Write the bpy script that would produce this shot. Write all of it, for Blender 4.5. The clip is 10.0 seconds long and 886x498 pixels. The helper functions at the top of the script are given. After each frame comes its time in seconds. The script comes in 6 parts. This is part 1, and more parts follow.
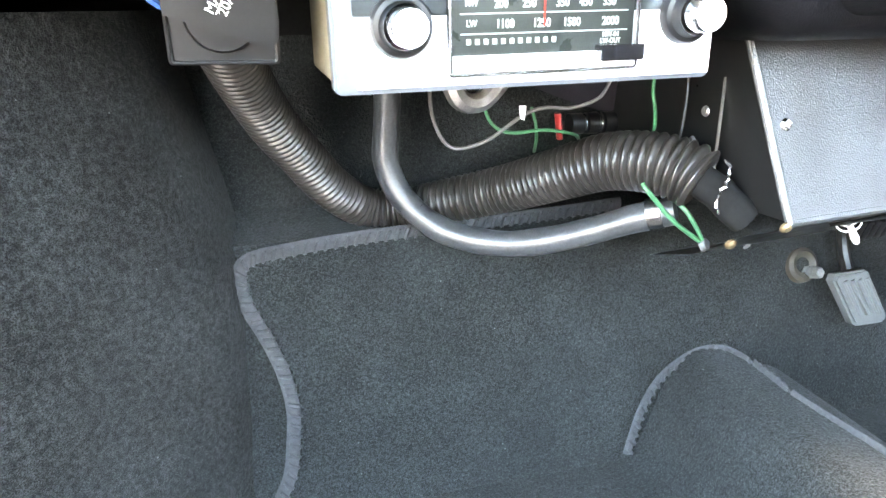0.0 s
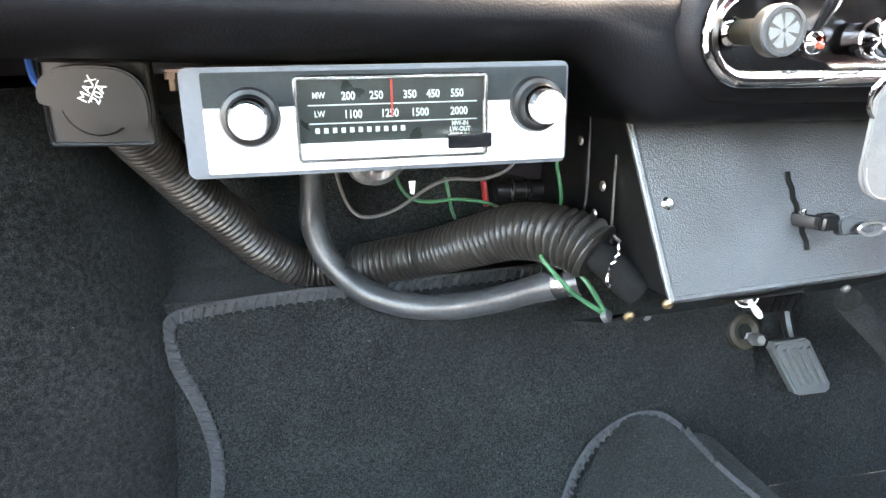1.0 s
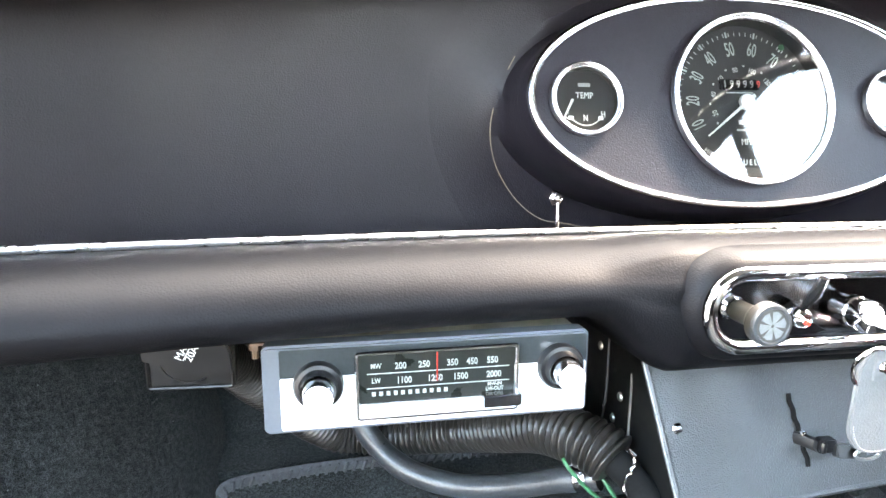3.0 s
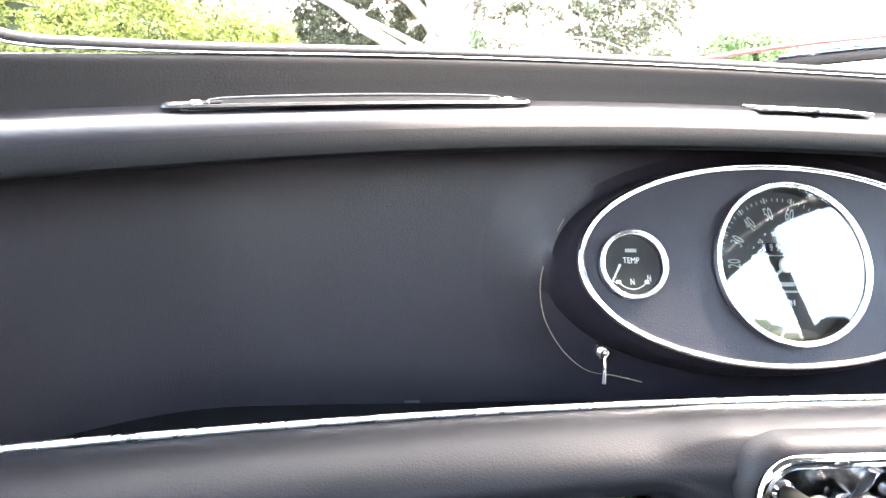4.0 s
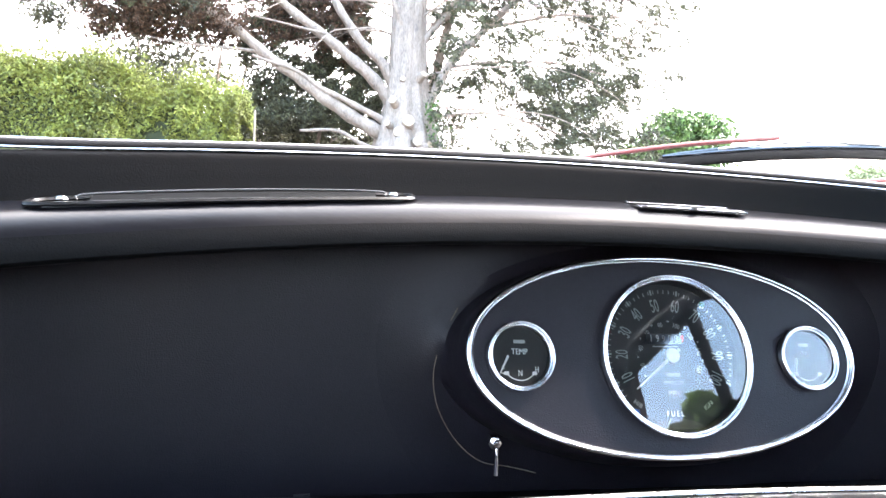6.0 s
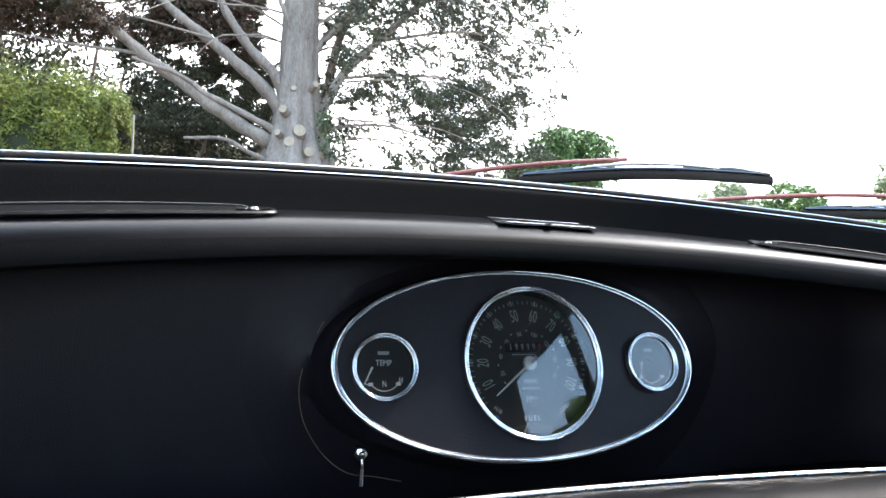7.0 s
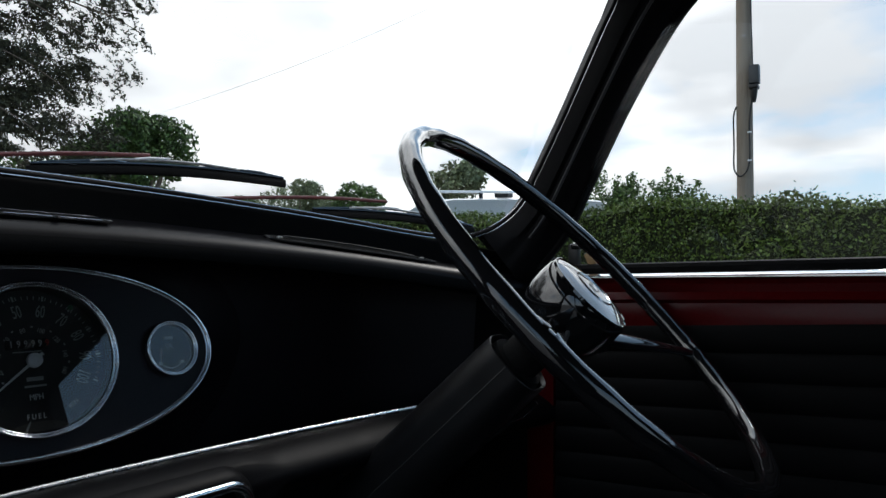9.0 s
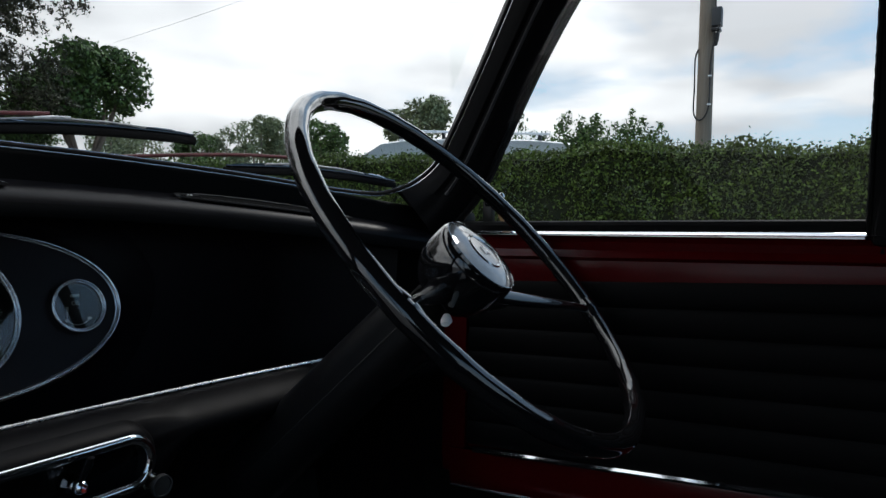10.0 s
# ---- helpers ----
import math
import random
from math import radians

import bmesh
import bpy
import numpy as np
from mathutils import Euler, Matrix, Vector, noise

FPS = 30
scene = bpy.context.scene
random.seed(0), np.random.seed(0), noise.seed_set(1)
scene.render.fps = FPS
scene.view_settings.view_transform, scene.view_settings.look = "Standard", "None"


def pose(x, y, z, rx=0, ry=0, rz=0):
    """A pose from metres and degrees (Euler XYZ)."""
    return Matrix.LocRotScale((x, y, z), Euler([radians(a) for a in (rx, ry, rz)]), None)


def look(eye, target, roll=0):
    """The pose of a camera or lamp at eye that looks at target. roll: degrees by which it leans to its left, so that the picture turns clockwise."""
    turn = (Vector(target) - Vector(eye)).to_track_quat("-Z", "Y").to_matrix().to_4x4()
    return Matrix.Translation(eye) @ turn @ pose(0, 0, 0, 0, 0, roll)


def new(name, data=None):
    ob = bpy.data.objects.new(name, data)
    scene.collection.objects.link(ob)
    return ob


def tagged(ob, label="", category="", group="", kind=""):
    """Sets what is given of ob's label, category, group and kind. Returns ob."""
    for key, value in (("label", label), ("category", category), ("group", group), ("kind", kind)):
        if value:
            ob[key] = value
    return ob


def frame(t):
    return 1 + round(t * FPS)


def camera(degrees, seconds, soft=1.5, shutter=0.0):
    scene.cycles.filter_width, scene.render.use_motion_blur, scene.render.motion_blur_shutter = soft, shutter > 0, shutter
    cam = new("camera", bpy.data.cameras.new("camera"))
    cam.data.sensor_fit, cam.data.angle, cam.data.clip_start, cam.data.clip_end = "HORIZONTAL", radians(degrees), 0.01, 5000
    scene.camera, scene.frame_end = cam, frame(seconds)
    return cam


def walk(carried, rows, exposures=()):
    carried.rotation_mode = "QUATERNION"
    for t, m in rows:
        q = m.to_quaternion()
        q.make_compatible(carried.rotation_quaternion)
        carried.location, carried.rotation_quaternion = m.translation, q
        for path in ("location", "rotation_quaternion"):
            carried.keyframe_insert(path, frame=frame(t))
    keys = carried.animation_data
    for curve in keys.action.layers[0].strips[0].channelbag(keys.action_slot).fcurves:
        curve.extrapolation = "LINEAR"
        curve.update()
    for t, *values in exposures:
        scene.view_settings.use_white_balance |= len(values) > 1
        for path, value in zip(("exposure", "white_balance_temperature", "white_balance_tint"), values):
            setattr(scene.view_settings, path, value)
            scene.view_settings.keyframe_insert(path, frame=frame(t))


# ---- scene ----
cam = camera(66.8, 10.0)
# seconds, place in metres, turn in degrees
PATH = [
    (0.0, -0.4179, -0.4582, 0.3937, 70.05, 0.51, -15.03),
    (0.5, -0.3486, -0.4722, 0.4046, 71.63, 0.42, -13.63),
    (1.0, -0.3324, -0.4878, 0.4150, 73.65, 0.13, -12.32),
    (1.5, -0.3220, -0.4902, 0.4323, 75.12, -0.07, -11.33),
    (2.0, -0.3268, -0.5093, 0.4679, 77.15, -0.27, -10.39),
    (2.2, -0.3238, -0.5156, 0.4820, 77.94, -0.28, -10.07),
    (3.3, -0.3587, -0.5176, 0.5566, 80.23, -0.79, -9.99),
    (3.5, -0.3632, -0.5197, 0.5707, 81.92, -0.90, -9.52),
    (4.0, -0.3777, -0.5342, 0.6088, 85.25, -1.51, -7.87),
    (4.5, -0.3669, -0.5326, 0.6128, 87.74, -1.89, -6.97),
    (5.0, -0.3431, -0.5313, 0.6293, 89.26, -2.05, -7.87),
    (5.2, -0.3391, -0.5348, 0.6295, 89.06, -1.95, -8.01),
    (6.3, -0.3188, -0.5524, 0.6350, 91.60, -2.30, -13.47),
    (6.5, -0.3154, -0.5552, 0.6372, 91.69, -2.13, -14.81),
    (7.0, -0.3032, -0.5690, 0.6339, 92.34, -2.01, -20.55),
    (7.5, -0.2937, -0.5806, 0.6289, 92.99, -1.76, -27.93),
    (8.0, -0.2859, -0.5932, 0.6181, 93.24, -1.43, -36.58),
    (8.5, -0.2828, -0.6375, 0.6234, 93.14, -0.81, -48.29),
    (9.0, -0.2913, -0.6583, 0.6330, 92.53, -0.62, -55.07),
    (9.5, -0.2964, -0.6686, 0.6480, 91.48, -0.74, -57.82),
    (10.0, -0.2737, -0.7331, 0.6583, 87.40, -1.01, -57.97),
]
# exposure: the film camera closes down as it turns to the bright windows
EXPOSURES = [(0.0, 5.95, 8600, 19), (0.5, 5.3, 8600, 19), (1.0, 5.05, 8500, 18), (2.0, 4.95, 8200, 17), (3.5, 5.05, 7700, 17), (4.0, 4.95, 7300, 18), (4.5, 4.5, 6950, 17), (5.0, 4.1, 6800, 19), (6.5, 2.75, 6650, 16), (7.5, 1.1, 6350, 10), (8.0, 0.3, 6350, 10), (8.5, -0.15, 6350, 10), (9.0, -0.75, 6350, 10), (10.0, -0.9, 6350, 10)]
walk(cam, [(t, pose(*row)) for t, *row in PATH], EXPOSURES)

# ---- daylight ----
world = bpy.data.worlds.new("sky")
scene.world = world
world.use_nodes = True
wn, wl = world.node_tree.nodes, world.node_tree.links
wn.clear()
SUN_UP, SUN_ROUND = 50.0, 95.0


def wnode(kind, **values):
    n = wn.new(kind)
    for key, value in values.items():
        n.inputs[key].default_value = value
    return n


sky = wn.new("ShaderNodeTexSky")
sky.sky_type, sky.sun_disc = "NISHITA", False
sky.sun_elevation, sky.sun_rotation = radians(SUN_UP), radians(SUN_ROUND)
sky.dust_density = 1.0
coords = wn.new("ShaderNodeTexCoord")
split = wn.new("ShaderNodeSeparateXYZ")
wl.new(coords.outputs["Generated"], split.inputs[0])
lift = wn.new("ShaderNodeMath")
lift.operation = "MAXIMUM"
lift.inputs[1].default_value = 0.0
wl.new(split.outputs[2], lift.inputs[0])
high = wn.new("ShaderNodeMath")
high.inputs[1].default_value = 0.16
wl.new(lift.outputs[0], high.inputs[0])
spread = wn.new("ShaderNodeVectorMath")
spread.operation = "DIVIDE"
wl.new(coords.outputs["Generated"], spread.inputs[0])
wl.new(high.outputs[0], spread.inputs[1])
cloud = wnode("ShaderNodeTexNoise", Scale=1.1, Detail=8.0, Roughness=0.58, Distortion=0.2)
wl.new(spread.outputs[0], cloud.inputs["Vector"])
cover = wn.new("ShaderNodeValToRGB")
cover.color_ramp.elements[0].position, cover.color_ramp.elements[1].position = 0.46, 0.63
thin = wn.new("ShaderNodeMath")
thin.operation = "MULTIPLY_ADD"
thin.inputs[1].default_value = 0.38
wl.new(split.outputs[1], thin.inputs[0])
wl.new(cloud.outputs[0], thin.inputs[2])
wl.new(thin.outputs[0], cover.inputs[0])
thick = wnode("ShaderNodeTexNoise", Scale=0.9, Detail=5.0, Roughness=0.5)
wl.new(spread.outputs[0], thick.inputs["Vector"])
tone = wn.new("ShaderNodeValToRGB")
tone.color_ramp.elements[0].position, tone.color_ramp.elements[1].position = 0.36, 0.64
tone.color_ramp.elements[0].color, tone.color_ramp.elements[1].color = (15.4, 15.4, 15.5, 1), (7.4, 7.55, 7.85, 1)
wl.new(thick.outputs[0], tone.inputs[0])
blend = wn.new("ShaderNodeMix")
blend.data_type = "RGBA"
wl.new(cover.outputs[0], blend.inputs[0])
haze = wn.new("ShaderNodeMix")
haze.data_type = "RGBA"
haze.inputs[0].default_value = 0.6
pale = wn.new("ShaderNodeValToRGB")
pale.color_ramp.elements[0].position, pale.color_ramp.elements[1].position = 0.10, 0.38
pale.color_ramp.elements[0].color, pale.color_ramp.elements[1].color = (8.6, 10.9, 13.0, 1), (4.9, 8.2, 12.0, 1)
wl.new(lift.outputs[0], pale.inputs[0])
wl.new(pale.outputs[0], haze.inputs[7])
wl.new(sky.outputs[0], haze.inputs[6])
wl.new(haze.outputs[2], blend.inputs[6])
rise = wn.new("ShaderNodeMath")
rise.operation = "MULTIPLY_ADD"
rise.inputs[1].default_value, rise.inputs[2].default_value = 1.2, 0.95
wl.new(lift.outputs[0], rise.inputs[0])
shine = wn.new("ShaderNodeVectorMath")
shine.operation = "SCALE"
wl.new(tone.outputs[0], shine.inputs[0])
wl.new(rise.outputs[0], shine.inputs["Scale"])
wl.new(shine.outputs[0], blend.inputs[7])
back = wn.new("ShaderNodeBackground")
back.inputs[1].default_value = 0.15
wl.new(blend.outputs[2], back.inputs[0])
wl.new(back.outputs[0], wn.new("ShaderNodeOutputWorld").inputs[0])

sun = new("sun", bpy.data.lights.new("sun", "SUN"))
sun.data.energy, sun.data.angle, sun.data.color = 1.8, radians(12), (1.0, 0.95, 0.88)
su, sr = radians(SUN_UP), radians(SUN_ROUND)
sun.matrix_world = look(20 * Vector((math.sin(sr) * math.cos(su), math.cos(sr) * math.cos(su), math.sin(su))), (0, 0, 0))


# ---- materials ----
def material(name, colour, rough=0.5, metal=0.0, vary=0.25, scale=40.0, bump=0.0, bump_scale=300.0, coat=0.0, wear=0.0, spec=0.5, sheen=0.0, stretch=None, voronoi=False, each=0.0):
    m = bpy.data.materials.new(name)
    m.use_nodes = True
    n, l = m.node_tree.nodes, m.node_tree.links
    b = n["Principled BSDF"]
    b.inputs["Metallic"].default_value = metal
    b.inputs["Coat Weight"].default_value = coat
    b.inputs["Specular IOR Level"].default_value = spec
    b.inputs["Sheen Weight"].default_value = sheen
    tc = n.new("ShaderNodeTexCoord")
    vec = tc.outputs["Object"]
    if stretch:
        mp = n.new("ShaderNodeMapping")
        mp.inputs["Scale"].default_value = stretch
        l.new(vec, mp.inputs[0])
        vec = mp.outputs[0]
    big = n.new("ShaderNodeTexNoise")
    big.inputs["Scale"].default_value, big.inputs["Detail"].default_value = scale, 6
    l.new(vec, big.inputs["Vector"])
    fine = n.new("ShaderNodeTexNoise")
    fine.inputs["Scale"].default_value, fine.inputs["Detail"].default_value = scale * 9, 3
    l.new(vec, fine.inputs["Vector"])
    mixn = n.new("ShaderNodeMath")
    mixn.operation = "MULTIPLY_ADD"
    mixn.inputs[1].default_value = 0.5
    l.new(fine.outputs[0], mixn.inputs[0])
    half = n.new("ShaderNodeMath")
    half.operation = "MULTIPLY"
    half.inputs[1].default_value = 0.5
    l.new(big.outputs[0], half.inputs[0])
    l.new(half.outputs[0], mixn.inputs[2])
    fac = mixn.outputs[0]
    if each:
        info = n.new("ShaderNodeNewGeometry")
        am = n.new("ShaderNodeMath")
        am.operation = "MULTIPLY_ADD"
        am.inputs[1].default_value = each
        l.new(info.outputs["Random Per Island"], am.inputs[0])
        l.new(fac, am.inputs[2])
        sb = n.new("ShaderNodeMath")
        sb.inputs[1].default_value = -each / 2
        l.new(am.outputs[0], sb.inputs[0])
        fac = sb.outputs[0]
    ramp = n.new("ShaderNodeValToRGB")
    ramp.color_ramp.elements[0].position, ramp.color_ramp.elements[1].position = 0.3, 0.7
    lo = [max(0.0, c * (1 - vary)) for c in colour]
    hi = [min(1.0, c * (1 + vary)) for c in colour]
    ramp.color_ramp.elements[0].color, ramp.color_ramp.elements[1].color = (*lo, 1), (*hi, 1)
    l.new(fac, ramp.inputs[0])
    l.new(ramp.outputs[0], b.inputs["Base Color"])
    rr = n.new("ShaderNodeMapRange")
    rr.inputs[3].default_value, rr.inputs[4].default_value = max(0.02, rough * (1 - wear) - 0.03), min(1.0, rough * (1 + wear) + 0.03)
    l.new(big.outputs[0], rr.inputs[0])
    l.new(rr.outputs[0], b.inputs["Roughness"])
    if bump:
        bp = n.new("ShaderNodeBump")
        bp.inputs["Strength"].default_value, bp.inputs["Distance"].default_value = 1.0, bump
        if voronoi:
            tx = n.new("ShaderNodeTexVoronoi")
            tx.feature = "SMOOTH_F1"
        else:
            tx = n.new("ShaderNodeTexNoise")
            tx.inputs["Detail"].default_value = 4
        tx.inputs["Scale"].default_value = bump_scale
        l.new(vec, tx.inputs["Vector"])
        l.new(tx.outputs[0], bp.inputs["Height"])
        l.new(bp.outputs[0], b.inputs["Normal"])
    return m


def pane_glass(name, tint, ior=1.5, rough=0.0):
    m = bpy.data.materials.new(name)
    m.use_nodes = True
    n, l = m.node_tree.nodes, m.node_tree.links
    n.clear()
    tr, gl, mx, fr, out = (n.new("ShaderNode" + k) for k in ("BsdfTransparent", "BsdfGlossy", "MixShader", "Fresnel", "OutputMaterial"))
    tr.inputs[0].default_value = (*tint, 1)
    gl.inputs["Roughness"].default_value = rough
    fr.inputs[0].default_value = ior
    l.new(fr.outputs[0], mx.inputs[0])
    l.new(tr.outputs[0], mx.inputs[1])
    l.new(gl.outputs[0], mx.inputs[2])
    l.new(mx.outputs[0], out.inputs[0])
    return m


VINYL = material("black_grained_vinyl", (0.0108, 0.0090, 0.0120), 0.45, vary=0.15, scale=30, bump=0.00022, bump_scale=900, wear=0.2, voronoi=True, spec=0.22)
VINYL_SOFT = material("black_soft_vinyl", (0.0046, 0.0044, 0.0052), 0.47, vary=0.2, scale=18, bump=0.00014, bump_scale=900, wear=0.15, voronoi=True, spec=0.09)
LEATHER_TOP = material("black_creased_vinyl", (0.0038, 0.0038, 0.0056), 0.34, vary=0.2, scale=25, bump=0.00008, bump_scale=420, wear=0.1, stretch=(0.6, 1, 1), spec=0.18)
DOOR_VINYL = material("dull_black_door_vinyl", (0.003, 0.003, 0.0034), 0.6, vary=0.2, scale=30, bump=0.0002, bump_scale=800, spec=0.09)
def carpet(name, colour, tuft, clump):
    """Cut pile: single tufts, soft patches of nap and a little pale lint."""
    m = bpy.data.materials.new(name)
    m.use_nodes = True
    n, l = m.node_tree.nodes, m.node_tree.links
    b = n["Principled BSDF"]
    b.inputs["Roughness"].default_value, b.inputs["Specular IOR Level"].default_value = 0.95, 0.04
    b.inputs["Sheen Weight"].default_value = 0.05
    at = n.new("ShaderNodeTexCoord").outputs["Object"]

    def texture(kind, scale, detail=None):
        t = n.new("ShaderNodeTex" + kind)
        t.inputs["Scale"].default_value = scale
        if detail is not None:
            t.inputs["Detail"].default_value = detail
        l.new(at, t.inputs["Vector"])
        return t

    def ramp(value, a, b2, lo, hi):
        r = n.new("ShaderNodeValToRGB")
        r.color_ramp.elements[0].position, r.color_ramp.elements[1].position = a, b2
        r.color_ramp.elements[0].color, r.color_ramp.elements[1].color = (*lo, 1), (*hi, 1)
        l.new(value, r.inputs[0])
        return r.outputs[0]

    def mix(kind, fac, x, y):
        x2 = n.new("ShaderNodeMix")
        x2.data_type, x2.blend_type = "RGBA", kind
        if isinstance(fac, float):
            x2.inputs[0].default_value = fac
        else:
            l.new(fac, x2.inputs[0])
        l.new(x, x2.inputs[6])
        if isinstance(y, tuple):
            x2.inputs[7].default_value = (*y, 1)
        else:
            l.new(y, x2.inputs[7])
        return x2.outputs[2]

    grain = texture("Noise", tuft, 2)
    pile = ramp(grain.outputs[0], 0.36, 0.66, [c * 0.4 for c in colour], [c * 1.75 for c in colour])
    nap = texture("Noise", 14, 4)
    worn = ramp(nap.outputs[0], 0.3, 0.7, (0.78, 0.78, 0.78), (1.2, 1.22, 1.22))
    fleece = texture("Noise", clump, 3)
    worn = mix("MULTIPLY", 1.0, worn, ramp(fleece.outputs[0], 0.36, 0.64, (0.62, 0.62, 0.62), (1.4, 1.4, 1.4)))
    base = mix("MULTIPLY", 1.0, pile, worn)
    lint = texture("Voronoi", 95)
    speck = ramp(lint.outputs["Distance"], 0.045, 0.075, (1, 1, 1), (0, 0, 0))
    few = ramp(texture("Noise", 60, 1).outputs[0], 0.60, 0.62, (0, 0, 0), (1, 1, 1))
    base = mix("MIX", mix("MULTIPLY", 1.0, speck, few), base, (0.10, 0.11, 0.11))
    l.new(base, b.inputs["Base Color"])
    bp = n.new("ShaderNodeBump")
    bp.inputs["Strength"].default_value, bp.inputs["Distance"].default_value = 0.8, 0.0012
    l.new(grain.outputs[0], bp.inputs["Height"])
    soft = n.new("ShaderNodeBump")
    soft.inputs["Strength"].default_value, soft.inputs["Distance"].default_value = 0.7, 0.002
    l.new(fleece.outputs[0], soft.inputs["Height"])
    l.new(bp.outputs[0], soft.inputs["Normal"])
    l.new(soft.outputs[0], b.inputs["Normal"])
    return m


CARPET = carpet("black_carpet_pile", (0.0160, 0.0178, 0.0182), 950, 420)
CARPET_OLD = carpet("faded_black_carpet", (0.0180, 0.0192, 0.0194), 1000, 230)
BINDING = material("grey_woven_binding", (0.031, 0.033, 0.036), 0.85, vary=0.5, scale=300, bump=0.001, bump_scale=900)
CHROME = material("chrome", (0.86, 0.86, 0.88), 0.06, 1.0, vary=0.04, scale=60, wear=0.5)
CHROME_STRIP = material("satin_chrome_strip", (0.8, 0.8, 0.81), 0.28, 0.95, vary=0.06, scale=60, wear=0.3)
CHROME_DULL = material("dull_chrome", (0.6, 0.6, 0.62), 0.2, 1.0, vary=0.15, scale=90, wear=0.4)
SATIN = material("brushed_silver", (0.88, 0.88, 0.88), 0.4, 0.15, vary=0.06, scale=50, wear=0.2)
STEEL = material("worn_steel", (0.42, 0.41, 0.4), 0.4, 0.9, vary=0.35, scale=200, wear=0.4)
BRASS = material("tarnished_brass", (0.3, 0.21, 0.12), 0.4, 0.9, vary=0.3, scale=300, wear=0.3)
PLASTIC = material("black_plastic", (0.006, 0.006, 0.0066), 0.36, vary=0.2, scale=80, wear=0.2, spec=0.4)
SHROUD = material("black_satin_shroud", (0.0065, 0.0063, 0.007), 0.34, vary=0.2, scale=40, bump=0.0001, bump_scale=700, wear=0.25, spec=0.38)
PLASTIC_GREY = material("dark_grey_plastic", (0.036, 0.038, 0.04), 0.45, vary=0.15, scale=90, bump=0.0003, bump_scale=900, wear=0.2)
RADIO_GREY = material("grey_radio_surround", (0.075, 0.083, 0.095), 0.42, vary=0.08, scale=40, wear=0.2)
RADIO_BLACK = material("radio_dark_strip", (0.024, 0.028, 0.029), 0.14, vary=0.15, scale=60, wear=0.3)
GLOSS_BLACK = material("gloss_black_enamel", (0.008, 0.008, 0.009), 0.08, vary=0.2, scale=60, coat=1.0, wear=0.3)
RUBBER = material("black_rubber", (0.005, 0.005, 0.0055), 0.55, vary=0.3, scale=120, bump=0.0003, bump_scale=500, spec=0.1)
HOSE = material("corrugated_hose_plastic", (0.021, 0.0188, 0.0172), 0.32, vary=0.2, scale=25, wear=0.08, spec=0.45)
HOSE_GREY = material("dusty_heater_hose_rubber", (0.036, 0.038, 0.041), 0.34, vary=0.5, scale=45, wear=0.4, bump=0.0003, bump_scale=300)
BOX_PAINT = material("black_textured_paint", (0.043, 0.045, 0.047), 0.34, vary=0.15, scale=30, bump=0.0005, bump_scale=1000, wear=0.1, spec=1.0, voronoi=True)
RADIO_DIAL = material("dark_green_grey_dial", (0.018, 0.021, 0.019), 0.3, vary=0.2, scale=60, wear=0.2)
ZINC = material("yellowed_zinc_plate", (0.36, 0.31, 0.21), 0.45, 0.5, vary=0.35, scale=60, wear=0.3)
RUST = material("rusty_steel", (0.09, 0.055, 0.035), 0.7, 0.4, vary=0.5, scale=400, wear=0.3)
PEDAL_RUBBER = material("grey_pedal_rubber", (0.075, 0.08, 0.082), 0.6, vary=0.2, scale=120, bump=0.0003, bump_scale=600, wear=0.2)
BULKHEAD = material("matt_black_felt", (0.007, 0.007, 0.007), 0.9, vary=0.4, scale=40, spec=0.1)
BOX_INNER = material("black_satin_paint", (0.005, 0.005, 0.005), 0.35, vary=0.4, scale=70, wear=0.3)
RED_PAINT = material("dark_red_car_paint", (0.066, 0.0018, 0.0028), 0.22, vary=0.12, scale=20, wear=0.2, spec=0.2)
ARM_RED = material("faded_red_paint", (0.11, 0.022, 0.022), 0.5, vary=0.2, scale=60, wear=0.2)
DIAL = material("black_dial_face", (0.012, 0.012, 0.012), 0.6, vary=0.2, scale=80)
DIAL_GREY = material("grey_dial_face", (0.05, 0.045, 0.04), 0.6, vary=0.1, scale=60)
PRINT = material("white_print", (0.75, 0.75, 0.73), 0.6, vary=0.05, scale=400)
NUMERAL = material("greenish_grey_print", (0.34, 0.37, 0.35), 0.6, vary=0.08, scale=400)
HORN = material("clear_horn_push", (0.25, 0.258, 0.27), 0.05, vary=0.15, scale=60, coat=1.0)
PRINT_DIM = material("pale_grey_print", (0.4, 0.4, 0.39), 0.6, vary=0.08, scale=400)
NEEDLE_RED = material("red_needle", (0.7, 0.04, 0.02), 0.5, vary=0.1, scale=200)
LAMP_RED = material("dull_red_lens", (0.10, 0.012, 0.01), 0.4, vary=0.2, scale=300)
WIRE_GREEN = material("green_wire", (0.03, 0.13, 0.06), 0.4, vary=0.25, scale=150)
WIRE_GREY = material("grey_brown_wire", (0.08, 0.075, 0.07), 0.45, vary=0.3, scale=150)
RED_PLASTIC = material("red_plastic", (0.4, 0.03, 0.03), 0.4, vary=0.2, scale=200)
LEATHER_GREY = material("pale_grey_leather", (0.12, 0.12, 0.118), 0.6, vary=0.12, scale=120, bump=0.0004, bump_scale=700)
THREAD = material("grey_thread", (0.22, 0.22, 0.23), 0.8, vary=0.2, scale=500)
BLUE_WIRE = material("blue_wire", (0.03, 0.12, 0.4), 0.4, vary=0.2, scale=150)
HEADLINING = material("grey_headlining", (0.07, 0.07, 0.068), 0.8, vary=0.08, scale=30, bump=0.0005, bump_scale=300)
